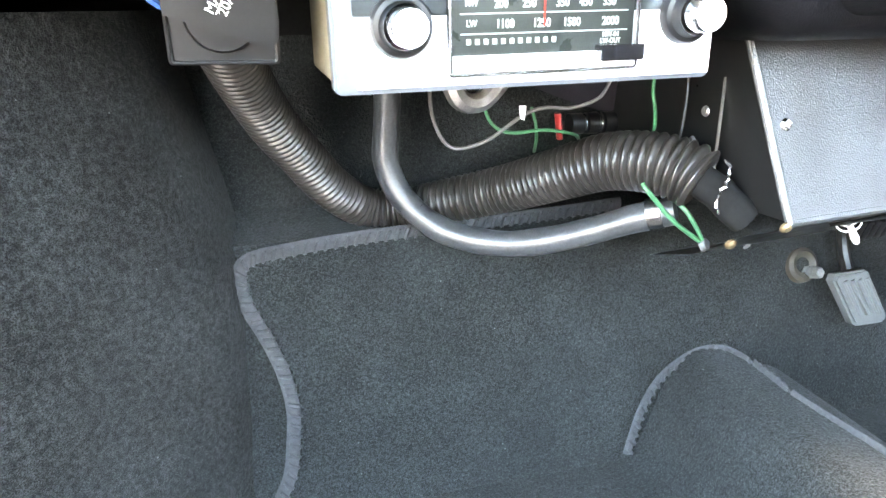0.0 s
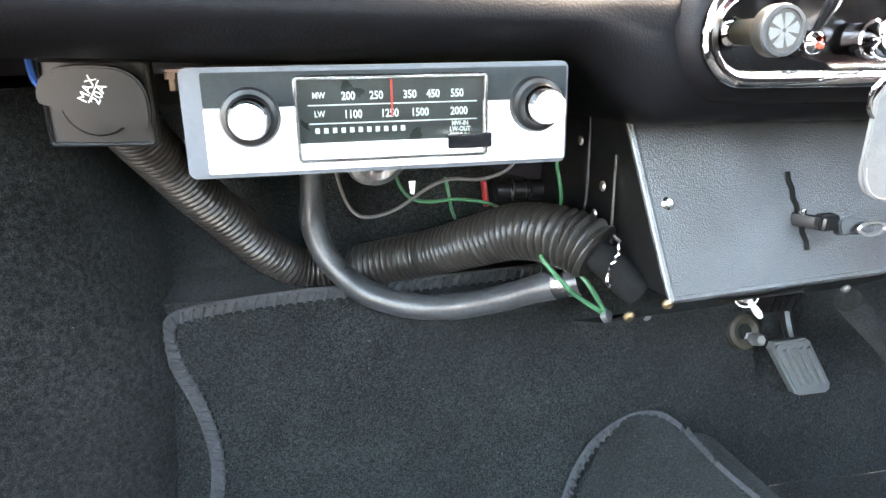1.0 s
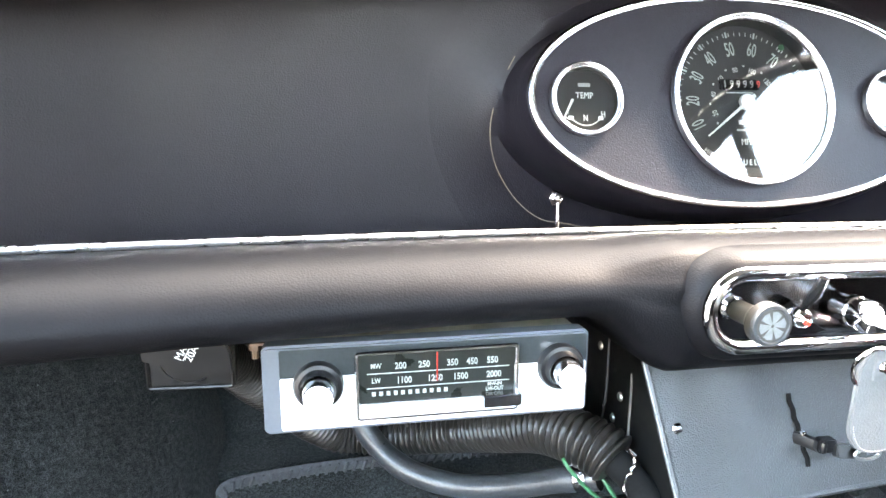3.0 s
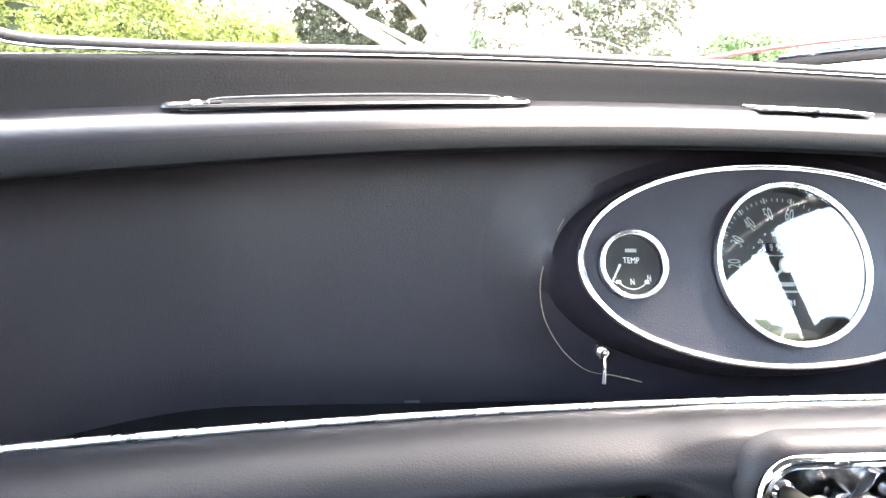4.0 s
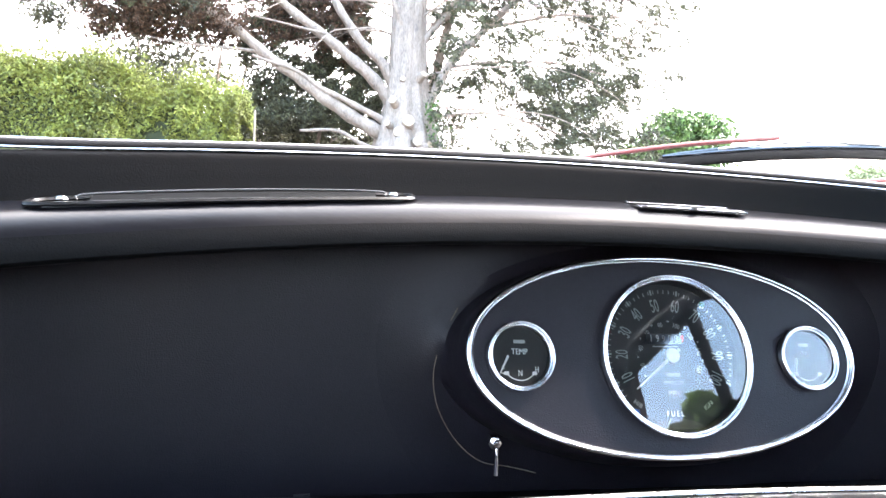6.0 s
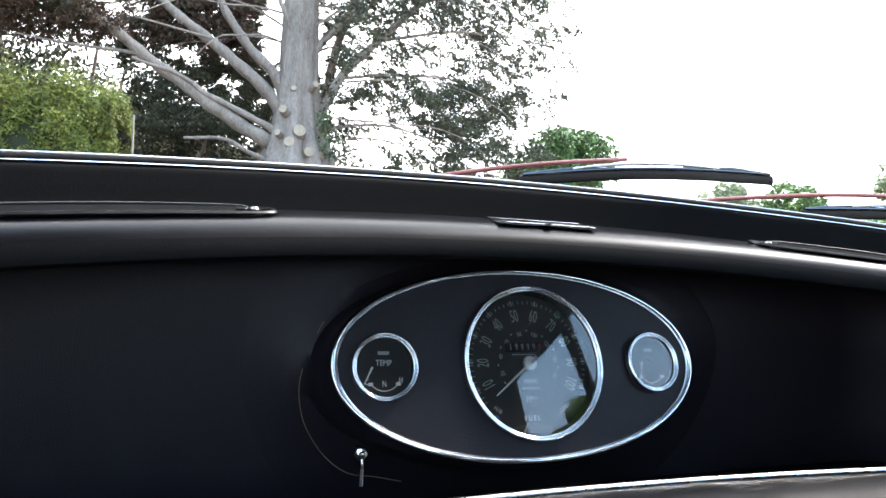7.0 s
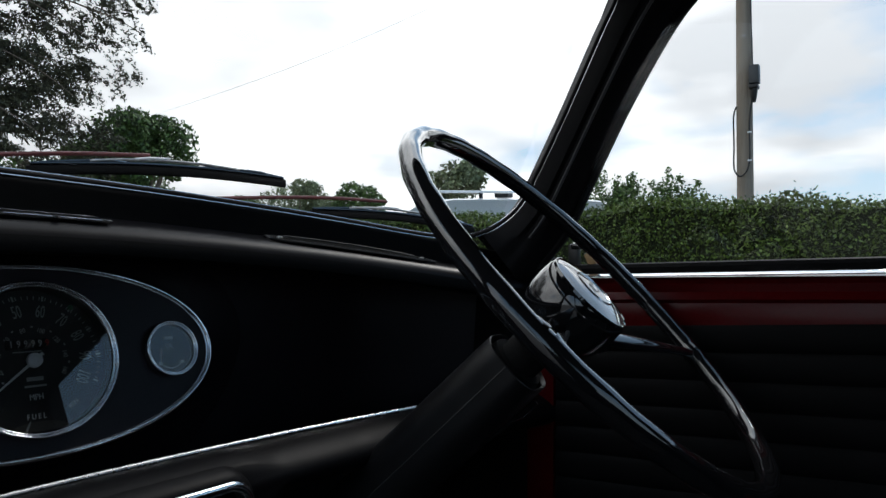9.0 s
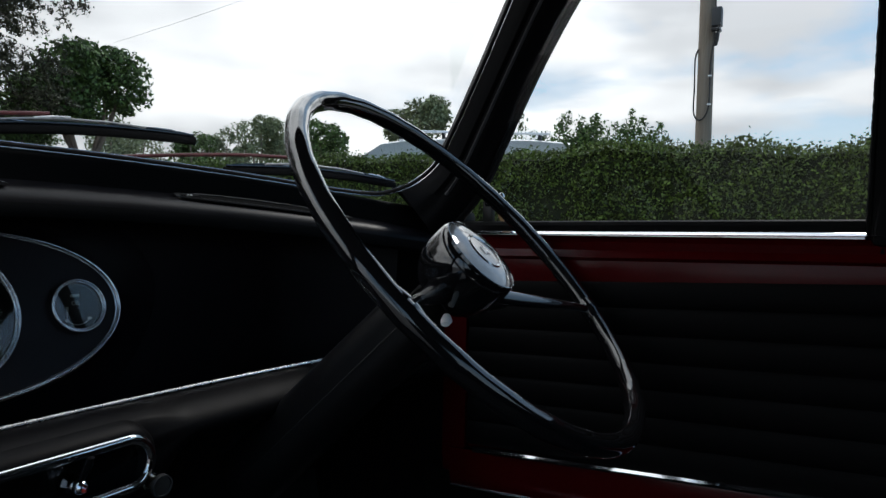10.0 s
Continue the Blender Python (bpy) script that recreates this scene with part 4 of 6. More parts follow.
for a, mat in ((52, WIRE_GREEN), (160, LAMP_RED), (-128, BLUE_WIRE)):
    part("warning_lamp", lathe([(0, 0.0012), (SR * 0.035, 0.0008), (SR * 0.04, 0)], 14, sm @ pose(SR * 0.86 * math.cos(radians(a)), SR * 0.86 * math.sin(radians(a)), 0)), mat, speedo)

GR = 0.0301
for name, label, x in (("temperature_gauge", "small round temperature gauge with chrome bezel", -0.141), ("oil_gauge", "small round gauge with chrome bezel mirroring the sky", 0.1409)):
    g, m = round_dial(name, label, *GAUGES[1 if x < 0 else 2], 0.007)
    part("maker_bar", plate(rounded(GR * 0.34, GR * 0.1, 0.0004), 0.0003, 0, m @ pose(0, GR * 0.42, 0.0006)), PRINT_DIM, g)
    if x < 0:
        letters("TEMP", GR * 0.24, m @ pose(0, GR * 0.13, 0), PRINT, g, "lettering", 0.85)
        for c, px, pz in (("C", -0.52, -0.42), ("N", 0.0, -0.48), ("H", 0.5, -0.38)):
            letters(c, GR * 0.25, m @ pose(GR * px, GR * pz, 0), PRINT, g, "lettering", 0.7)
    else:
        letters("OIL", GR * 0.24, m @ pose(0, GR * 0.13, 0), PRINT_DIM, g, "lettering", 0.85)
    arc_pts = [m @ Vector((GR * 0.62 * math.cos(radians(a)), GR * (0.1 + 0.78 * math.sin(radians(a))), 0.0005)) for a in range(225, 316, 6)]
    part("scale_arc", sweep(arc_pts, 0.0004, 4), PRINT, g)
    for a in (228, 312):
        part("scale_block", plate(rounded(GR * 0.14, GR * 0.1, 0.0003), 0.0003, 0, m @ pose(GR * 0.62 * math.cos(radians(a)), GR * (0.1 + 0.78 * math.sin(radians(a))), 0.0008)), PRINT, g)
    needle(g, m @ pose(-GR * 0.36, 0.0, 0), -118 if x < 0 else -100, GR * 0.55, GR * 0.035, PRINT, 0.02)

# ---- switch panel ----
sw = thing("switch_panel", (0, -0.15, 0.39), "stadium-shaped chrome switch panel under the shelf edge", "switch panel")
SWY, SWZ = -0.151, 0.4225
BZY, BZZ = -0.161, 0.4235
stad = rounded(0.239, 0.0462, 0.0230, 14)
part("panel", plate([(x * 0.985, z * 0.94) for x, z in stad], 0.006, 0, face_at(0, SWY + 0.004, SWZ, -4)), material("dark_mirror_panel", (0.07, 0.066, 0.066), 0.22, 1.0, vary=0.1, scale=50), sw, "dark polished back plate")
part("chrome_bezel", sweep([Vector((x, BZY, BZZ + z)) for x, z in stad], 0.0046, 10, closed=True, up=(0, 1, 0), flat=0.75), CHROME, sw, "bright chrome surround")
rows = [[Vector((x * k, y, BZZ + z * k)) for x, z in stad] for y, k in ((BZY + 0.001, 0.985), (BZY + 0.010, 0.96), (SWY + 0.006, 0.955))]
part("bezel_well", grid(rows, close_v=True), PLASTIC, sw, "black inner wall of the surround")
rows = [[Vector((x, y, BZZ + z)) for x, z in rounded(0.239 + 2 * o, 0.0462 + 2 * o, 0.0230 + o, 14)] for y, o in ((BZY + 0.004, 0.0005), (BZY + 0.0025, 0.0042), (BZY + 0.0035, 0.0062), (BZY + 0.007, 0.0095), (BZY + 0.012, 0.0125), (BZY + 0.020, 0.0145))]
part("padded_flange", grid(rows, close_v=True), VINYL_SOFT, sw, "black vinyl moulded round the surround")
PETAL = material("worn_white_print", (0.15, 0.155, 0.15), 0.6, vary=0.3, scale=300)
OLIVE = material("olive_brown_plastic", (0.011, 0.0095, 0.0065), 0.35, vary=0.2, scale=60)


def pull_knob(x, z, sym, name, label, front=-0.193, r=0.0125):
    k = thing(name, (x, SWY, z), label, "knob", "pull knobs")
    d = SWY - front
    part("nut", lathe([(0.008, 0.0), (0.0085, 0.004), (0.006, 0.006)], 8, face_at(x, SWY, z)), CHROME, k)
    part("stem", lathe([(0.0058, 0.002), (0.006, d * 0.2), (0.0062, d * 0.21)], 20, face_at(x, SWY, z)), CHROME, k)
    part("shank", lathe([(0.0064, d * 0.2), (0.0066, d * 0.6), (0.0095, d * 0.75), (r, d * 0.82), (r, d * 0.98), (r * 0.9, d * 1.0)], 28, face_at(x, SWY, z)), OLIVE, k, "olive-brown plastic shank")
    part("ring", lathe([(r * 0.78, d), (r * 0.82, d + 0.001), (r * 0.96, d + 0.0008), (r * 1.01, d - 0.002)], 28, face_at(x, SWY, z)), PLASTIC_GREY, k)
    part("cap", lathe([(0, d + 0.0002), (r * 0.8, d)], 28, face_at(x, SWY, z)), DIAL_GREY, k)
    if sym:
        for i in range(6):
            a = 60 * i
            bm = plate([(r * 0.08, -r * 0.05), (r * 0.6, -r * 0.24), (r * 0.68, 0), (r * 0.6, r * 0.24), (r * 0.08, r * 0.05)], 0.0003, 0, face_at(x, SWY - d - 0.0006, z) @ pose(0, 0, 0, 0, 0, a + 12))
            part("petal", bm, PETAL, k)
    return k


pull_knob(-0.1015, 0.4245, True, "heater_control", "black pull knob with a white petal symbol")
pull_knob(0.122, 0.398, False, "choke_control", "plain black pull knob below the shelf", -0.175, 0.011)


def bat_toggle(x, z):
    t = thing("panel_toggle", (x, SWY, z), "chrome toggle with black paddle lever", "switch", "panel toggles")
    part("collar", lathe([(0.0035, 0.013), (0.006, 0.010), (0.008, 0.004), (0.0092, 0)], 8, face_at(x, SWY, z)), CHROME, t)
    part("jewel", lathe([(0, 0.0030), (0.0014, 0.0026), (0.0019, 0)], 12, face_at(x + 0.001, SWY - 0.0185, z - 0.002)), NEEDLE_RED, t, "red telltale")
    part("ball", lathe([(0.0035, 0.0195), (0.0055, 0.0178), (0.0068, 0.0145), (0.0066, 0.0115), (0.0045, 0.009)], 20, face_at(x + 0.001, SWY, z)), CHROME, t)
    line = [Vector((x, SWY - 0.013, z)), Vector((x + 0.001, SWY - 0.018, z + 0.010)), Vector((x + 0.002, SWY - 0.024, z + 0.020)), Vector((x + 0.003, SWY - 0.027, z + 0.028))]
    part("lever", sweep(line, lambda i: (0.0022, 0.0034, 0.0046, 0.0038)[i], 10, flat=0.7), GLOSS_BLACK, t)


bat_toggle(-0.062, 0.4195)
bat_toggle(0.047, 0.4195)
ign = thing("ignition_lock", (-0.03, SWY, 0.42), "chrome ignition barrel with its key in it", "ignition lock")
IX, IZ = -0.022, 0.421
part("barrel", lathe([(0, 0.030), (0.004, 0.030), (0.0095, 0.0285), (0.0105, 0.026), (0.0105, 0.021), (0.0095, 0.020), (0.0095, 0.015), (0.0105, 0.014), (0.0105, 0.010), (0.0092, 0.009), (0.0092, 0.0)], 28, face_at(IX, SWY, IZ)), CHROME, ign)
part("key_bow", plate(rounded(0.021, 0.019, 0.008), 0.0022, 0.0005, pose(IX + 0.005, SWY - 0.042, IZ + 0.001, 90, 0, 35)), SATIN, ign, "silver key")
part("key_blade", box((0.0022, 0.02, 0.007), (IX, SWY - 0.034, IZ)), SATIN, ign)
fob = thing("key_fob", (-0.01, -0.178, 0.345), "pale grey leather key fob hanging from a ring", "key fob")
RX, RY, RZ = -0.0205, -0.183, 0.3910
line = [Vector((RX + 0.0158 * math.cos(a), RY - 0.002 * math.sin(a), RZ + 0.0134 * math.sin(a))) for a in stations(0, 2 * math.pi, 36)[:-1]]
part("split_ring", sweep(line, 0.0013, 8, closed=True, up=(0, 1, 0)), CHROME, fob)
line = smooth_line([(IX + 0.008, SWY - 0.044, IZ - 0.004), (IX + 0.004, SWY - 0.044, IZ - 0.014), (RX - 0.002, RY - 0.001, RZ + 0.0134)], 6)
part("link", sweep(line, 0.0009, 6), CHROME, fob)
tongue = [(0.0205 * math.copysign(abs(math.cos(radians(a))) ** 0.8, math.cos(radians(a))), -0.031 + 0.02 * math.sin(radians(a))) for a in range(180, 361, 10)] + [(0.0165, 0.006), (0.008, 0.016), (-0.008, 0.016), (-0.0165, 0.006)]
FM = face_at(-0.0140, -0.1830, 0.3855, 0, 3)
part("leather", plate(tongue, 0.003, 0.0007, FM), LEATHER_GREY, fob)
inner = [(x * 0.9, y * 0.95 - 0.001) for x, y in tongue]
for i in range(0, len(inner) - 5):
    a, b = Vector((*inner[i], 0.0004)), Vector((*inner[i + 1], 0.0004))
    for t in (0.05, 0.55):
        part("stitch", sweep([FM @ a.lerp(b, t), FM @ a.lerp(b, t + 0.33)], 0.0004, 4), THREAD, fob)
part("tab", plate([(-0.0085, -0.006), (0.0085, -0.006), (0.007, 0.015), (-0.007, 0.015)], 0.002, 0.0004, FM @ pose(0, 0.004, 0.0012)), material("dark_grey_leather", (0.12, 0.12, 0.12), 0.6), fob, "dark leather tab")
part("press_stud", lathe([(0, 0.0012), (0.002, 0.001), (0.0038, 0.002), (0.0048, 0.0)], 18, FM @ pose(0, 0.006, 0.0014)), CHROME, fob)

# ---- car radio ----
radio = thing("car_radio", (-0.2865, -0.13, 0.355), "old car radio with silver front and two knobs", "radio")
RM = face_at(-0.2865, -0.142, 0.3825, 0.0, 0.7)
W, Hh = 0.197, 0.0535
part("surround", plate(rounded(W, Hh, 0.004), 0.012, 0.0016, RM), RADIO_GREY, radio, "grey moulded surround")
part("case", box((0.193, 0.12, 0.049), (-0.2865, -0.0705, 0.3825), 0.002), ZINC, radio, "yellowed zinc-plated case behind the front")
part("upper_strip", plate(rounded(W - 0.012, 0.0165, 0.0012), 0.002, 0.0004, RM @ pose(0.004, 0.0160, 0.0012)), RADIO_BLACK, radio, "dark upper strip")
part("silver_panel", plate(rounded(W - 0.012, 0.0315, 0.0012), 0.002, 0.0004, RM @ pose(0.004, -0.0085, 0.0014)), SATIN, radio, "bright silver lower panel")
win_w, win_h = 0.096, 0.040
WX, WZ = 0.0035, 0.0008
ol = rounded(win_w, win_h, 0.0015)
part("dial_frame", sweep([RM @ pose(WX, WZ, 0.004) @ Vector((x, y, 0)) for x, y in ol], 0.0013, 6, closed=True, up=(0, 1, 0)), CHROME_DULL, radio, "bright dial frame")
part("dial_plate", plate(rounded(win_w - 0.002, win_h - 0.002, 0.001), 0.001, 0, RM @ pose(WX, WZ, 0.0018)), RADIO_DIAL, radio, "black tuning dial")
gm = RM @ pose(WX, WZ + 0.002, 0.0022)
for txt, px, pz, sz in (("MW", -0.037, 0.0095, 0.0042), ("200", -0.0225, 0.009, 0.0056), ("250", -0.0085, 0.009, 0.0056), ("350", 0.0085, 0.009, 0.0056), ("450", 0.0205, 0.009, 0.0056), ("550", 0.033, 0.009, 0.0056), ("LW", -0.037, 0.0005, 0.0042), ("1100", -0.0205, 0.0, 0.0056), ("1250", -0.002, 0.0, 0.0056), ("1500", 0.0135, 0.0, 0.0056), ("2000", 0.034, 0.0, 0.0056), ("MW-IN", 0.0345, -0.0062, 0.0034), ("LW-OUT", 0.0345, -0.0092, 0.0034)):
    letters(txt, sz, gm @ pose(px, pz, 0.0004), PRINT, radio, "dial_lettering", 0.82, bold=0.022)
for pz in (0.0049, -0.0041):
    part("dial_line", plate(rounded(0.086, 0.0006, 0.0002), 0.0003, 0, gm @ pose(0.0005, pz, 0.0005)), PRINT, radio)
for i in range(11):
    part("maker_bar", plate(rounded(0.0022, 0.0026, 0.0003), 0.0003, 0, gm @ pose(-0.0385 + 0.0043 * i, -0.0076, 0.0005)), PRINT, radio)
part("tuning_needle", plate(rounded(0.0009, 0.018, 0.0003), 0.0004, 0, gm @ pose(-0.0008, 0.0075, 0.001)), NEEDLE_RED, radio, "red tuning needle")
bm = bmesh.new()
bm.faces.new([bm.verts.new((x, y, 0)) for x, y in rounded(win_w - 0.003, win_h - 0.011, 0.001)])
pg = part("dial_glass", facing(moved(bm, RM @ pose(WX, WZ + 0.004, 0.0042)), (-0.3, -0.6, 0.5)), GLASS, radio)
pg.visible_shadow = False
part("tray", plate(rounded(win_w - 0.003, 0.0075, 0.0006), 0.004, 0.0006, RM @ pose(WX, WZ - 0.0155, 0.0055)), SATIN, radio, "silver ledge under the dial")
part("band_button", plate(rounded(0.023, 0.0075, 0.0008), 0.008, 0.0008, RM @ pose(WX + 0.038, WZ - 0.0125, 0.0105)), GLOSS_BLACK, radio, "black band button")


def radio_knob(px, pz):
    m = RM @ pose(px, pz, 0.001)
    sk = part("knob_skirt", lathe([(0.0146, 0.0), (0.0145, 0.003), (0.0134, 0.0052), (0.0113, 0.0058), (0.0103, 0.0075), (0.0100, 0.012)], 36, m), PLASTIC, radio, "black knob skirt")
    part("knob", lathe([(0, 0.0232), (0.0068, 0.023), (0.0080, 0.0222)], 36, m), SATIN, sk, "satin silver knob")
    part("knob_side", lathe([(0.0080, 0.0222), (0.0086, 0.0208), (0.0088, 0.010)], 36, m), CHROME_DULL, sk)


radio_knob(-0.0668, 0.003)
radio_knob(0.0795, 0.005)
part("bolt", lathe([(0, 0.0085), (0.0018, 0.0085), (0.0019, 0.003), (0.0036, 0.003), (0.0036, 0.0)], 6, pose(-0.3895, -0.128, 0.4055, 180)), RUST, radio, "rusty bracket bolt")
part("bracket", box((0.008, 0.04, 0.0015), (-0.388, -0.112, 0.4065)), RUST, radio)
part("white_tag", plate([(0, 0), (0.0045, 0.0), (0.0035, -0.009), (0.001, -0.008)], 0.0008, 0, face_at(-0.262, -0.06, 0.334)), PRINT, radio, "small white paper tag")
part("cable_tail", sweep(smooth_line([(-0.30, -0.02, 0.362), (-0.29, -0.02, 0.335), (-0.27, -0.015, 0.333), (-0.25, -0.02, 0.36)], 6), 0.007, 8), STEEL, radio)

# ---- power socket under the shelf ----
sock = thing("power_socket", (-0.435, -0.09, 0.37), "black car power socket with a round flap cover", "socket")
SM = face_at(-0.4325, -0.096, 0.3895, -8, -1)
part("back_plate", plate(rounded(0.054, 0.047, 0.002), 0.010, 0.001, SM), PLASTIC, sock, "square black plate")
part("rim", sweep([SM @ Vector((x, y, 0.001)) for x, y in rounded(0.051, 0.044, 0.002)], 0.0012, 6, closed=True), PLASTIC, sock)
part("barrel", lathe([(0, 0.006), (0.0165, 0.0055), (0.0178, 0.004), (0.018, 0.0)], 36, SM @ pose(0.0, 0.001, 0)), PLASTIC, sock)
flap = [(x, y) for x, y, _ in smooth_line([(0.0262, -0.0090, 0), (0.0268, 0.002, 0), (0.0235, 0.013, 0), (0.013, 0.0200, 0), (-0.010, 0.0205, 0), (-0.0215, 0.0160, 0), (-0.0258, 0.0080, 0), (-0.0255, 0.0020, 0)], 4)] + [(0.0228, -0.0140)]
part("flap", plate(flap, 0.005, 0.001, SM @ pose(0.0, 0.0, 0.011)), PLASTIC, sock, "black flap lettered in white")
letters("MAX", 0.0066, SM @ pose(-0.0015, 0.0095, 0.0114, 0, 0, 62), PRINT, sock)
letters("20A", 0.0066, SM @ pose(0.0035, 0.007, 0.0114, 0, 0, 62), PRINT, sock)
part("rule", plate(rounded(0.013, 0.0006, 0.0002), 0.0003, 0, SM @ pose(0.0012, 0.0083, 0.0114, 0, 0, 62)), PRINT, sock)
part("blue_lead", sweep(smooth_line([(-0.475, -0.06, 0.42), (-0.468, -0.075, 0.40), (-0.458, -0.07, 0.392)], 6), 0.002, 6), BLUE_WIRE, sock, "blue wire")

# ---- heater unit ----
heat = thing("heater_unit", (0.0, -0.05, 0.22), "black crackle-painted heater box under the dashboard", "heater")


def box_face(x, z, out=0.0):
    return Vector((x, -0.1265 + 0.115 * (x + 0.107) + 0.34 * (z - 0.268) - out, z))


rows = []
for t in stations(0, 1, 12):
    z = 0.263 + (0.385 - 0.263) * t
    xl = -0.1045 - 0.0225 * t
    rows.append([box_face(xl + (0.15 - xl) * u, z, 0.0) for u in stations(0, 1, 24)])
bm = grid(rows)
part("front_cover", bm, BOX_PAINT, heat, "black crackle-painted cover")
edge_l = [box_face(-0.1045 - 0.0225 * t, 0.263 + 0.122 * t, -0.002) for t in stations(0, 1, 10)]
edge_b = [box_face(x, 0.263, -0.002) for x in stations(-0.1045, 0.15, 14)]
part("folded_edge", sweep(edge_l[::-1] + edge_b[1:], 0.003, 8), BOX_PAINT, heat)
# thin pale line down the cover's left edge
part("pale_edge", sweep([p + Vector((-0.0022, -0.0018, 0)) for p in edge_l], 0.0007, 5), STEEL, heat, "thin pale line along the edge")
# side and underside, in a much darker black than the front cover
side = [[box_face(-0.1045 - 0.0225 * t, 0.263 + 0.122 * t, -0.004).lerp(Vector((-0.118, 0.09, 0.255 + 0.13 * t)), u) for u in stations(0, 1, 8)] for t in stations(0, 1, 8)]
part("side_panel", grid(side), BOX_INNER, heat, "black side, darker than the cover")
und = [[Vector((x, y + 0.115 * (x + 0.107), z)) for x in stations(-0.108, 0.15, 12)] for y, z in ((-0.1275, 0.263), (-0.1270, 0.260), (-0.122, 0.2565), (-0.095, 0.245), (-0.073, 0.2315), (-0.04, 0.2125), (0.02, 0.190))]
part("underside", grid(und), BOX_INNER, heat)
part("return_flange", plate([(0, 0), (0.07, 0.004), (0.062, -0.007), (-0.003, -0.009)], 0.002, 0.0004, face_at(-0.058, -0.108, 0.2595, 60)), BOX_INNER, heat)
screw(-0.103, -0.1085, 0.322, 0.0042, heat, CHROME_DULL, tilt=18)
screw(-0.1066, -0.1265, 0.2600, 0.0040, heat, BRASS, tilt=-20)
screw(-0.1066, -0.0785, 0.2325, 0.0044, heat, BRASS, tilt=-30)
screw(0.086, -0.066, 0.234, 0.004, heat, STEEL, tilt=-30)
part("rivet", lathe([(0, 0.001), (0.003, 0)], 8, face_at(-0.091, -0.076, 0.229, -30)), STEEL, heat)
for x, y, z in ((-0.1205, -0.051, 0.323), (-0.1195, -0.007, 0.350), (-0.1205, -0.04, 0.30)):
    part("side_screw", lathe([(0, 0.002), (0.003, 0.0016), (0.004, 0)], 10, pose(x, y, z, 0, -90)), STEEL, heat)
part("side_slot", box((0.0015, 0.0015, 0.085), (-0.1195, -0.066, 0.305)), STEEL, heat, "bright edge of a slot")
slot = [box_face(-0.006 + 0.012 * t + 0.0007 * (-1) ** i, 0.336 - 0.052 * t, 0.0012) for i, t in enumerate(stations(0, 1, 9))]
part("lever_slot", sweep(slot, 0.0021, 6, flat=0.4, up=(0, 1, 0)), BULKHEAD, heat, "ragged black slot")
key = thing("heater_key", (0.0, -0.11, 0.305), "grey key with a plastic bow in the heater slot", "key")
KP = box_face(0.0, 0.305)
part("blade", box((0.006, 0.024, 0.009), KP + Vector((0.002, -0.010, 0.0)), 0.002, pose(0, 0, 0, 0, 0, 25)), PLASTIC, key)
part("lug", plate(rounded(0.016, 0.011, 0.004), 0.006, 0.001, Matrix.Translation(KP + Vector((0.009, -0.020, 0.001))) @ FACE), PLASTIC, key)
part("bow", plate(rounded(0.022, 0.010, 0.003), 0.007, 0.001, Matrix.Translation(KP + Vector((0.024, -0.026, -0.001))) @ pose(0, 0, 0, 70, 0, -10)), BOX_INNER, key)
part("ring", sweep([KP + Vector((0.033 + 0.010 * math.cos(a), -0.03, -0.0015 + 0.0042 * math.sin(a))) for a in stations(0, 2 * math.pi, 24)[:-1]], 0.0014, 6, closed=True, up=(0, 1, 0)), STEEL, key)
part("pin", lathe([(0, 0.003), (0.002, 0.002), (0.0022, 0)], 10, Matrix.Translation(KP + Vector((-0.0015, -0.006, 0.006))) @ FACE), CHROME, key)

lt = thing("lower_toggle", (-0.01, -0.08, 0.22), "small chrome toggle switch under the heater box", "switch", "toggle switches")
base = Vector((-0.031, -0.099, 0.2515))
dirn = Vector((0.019, 0.008, -0.019)).normalized()
qm = Matrix.Translation(base) @ dirn.to_track_quat("Z", "Y").to_matrix().to_4x4()
part("nut", lathe([(0, 0.004), (0.004, 0.004), (0.006, 0.003), (0.0065, 0.0)], 6, qm), SATIN, lt)
part("washer", lathe([(0.0075, 0.0055), (0.0085, 0.005), (0.0075, 0.0045)], 18, qm), SATIN, lt)
part("lever", sweep([base + dirn * d for d in (0.004, 0.016, 0.028, 0.034)], lambda i: (0.0018, 0.0022, 0.003, 0.0022)[i], 10), SATIN, lt)
blk = thing("rubber_block", (0.02, -0.06, 0.225), "ribbed dark grey rubber block under the heater", "block")
for i in range(5):
    part("rib", box((0.0055, 0.02, 0.016), (0.012 + 0.0065 * i, -0.064, 0.2325), 0.0015, pose(0, 0, 0, 20)), RUBBER, blk)

# ---- hoses and wires ----
duct = thing("air_duct_hose", (-0.25, 0.09, 0.21), "thick black corrugated air hose under the dash", "hose")
pts = [(-0.1305, -0.0695, 0.2785), (-0.138, -0.060, 0.2835), (-0.153, -0.042, 0.2870), (-0.172, -0.014, 0.2830), (-0.194, 0.019, 0.268), (-0.224, 0.06, 0.248), (-0.276, 0.095, 0.230), (-0.304, 0.112, 0.222), (-0.333, 0.118, 0.223), (-0.356, 0.111, 0.238), (-0.373, 0.099, 0.256), (-0.392, 0.078, 0.284), (-0.409, 0.052, 0.31), (-0.422, 0.022, 0.337), (-0.432, -0.02, 0.365), (-0.435, -0.05, 0.383)]
line = even_line(smooth_line(pts, 14), 0.00084)


def duct_r(i):
    t = i / len(line)
    return (0.0228 - 0.0041 * min(1, t * 1.9)) * (1 - 0.15 * (0.5 + 0.5 * math.cos(2 * math.pi * i / 7.0)) ** 1.6)


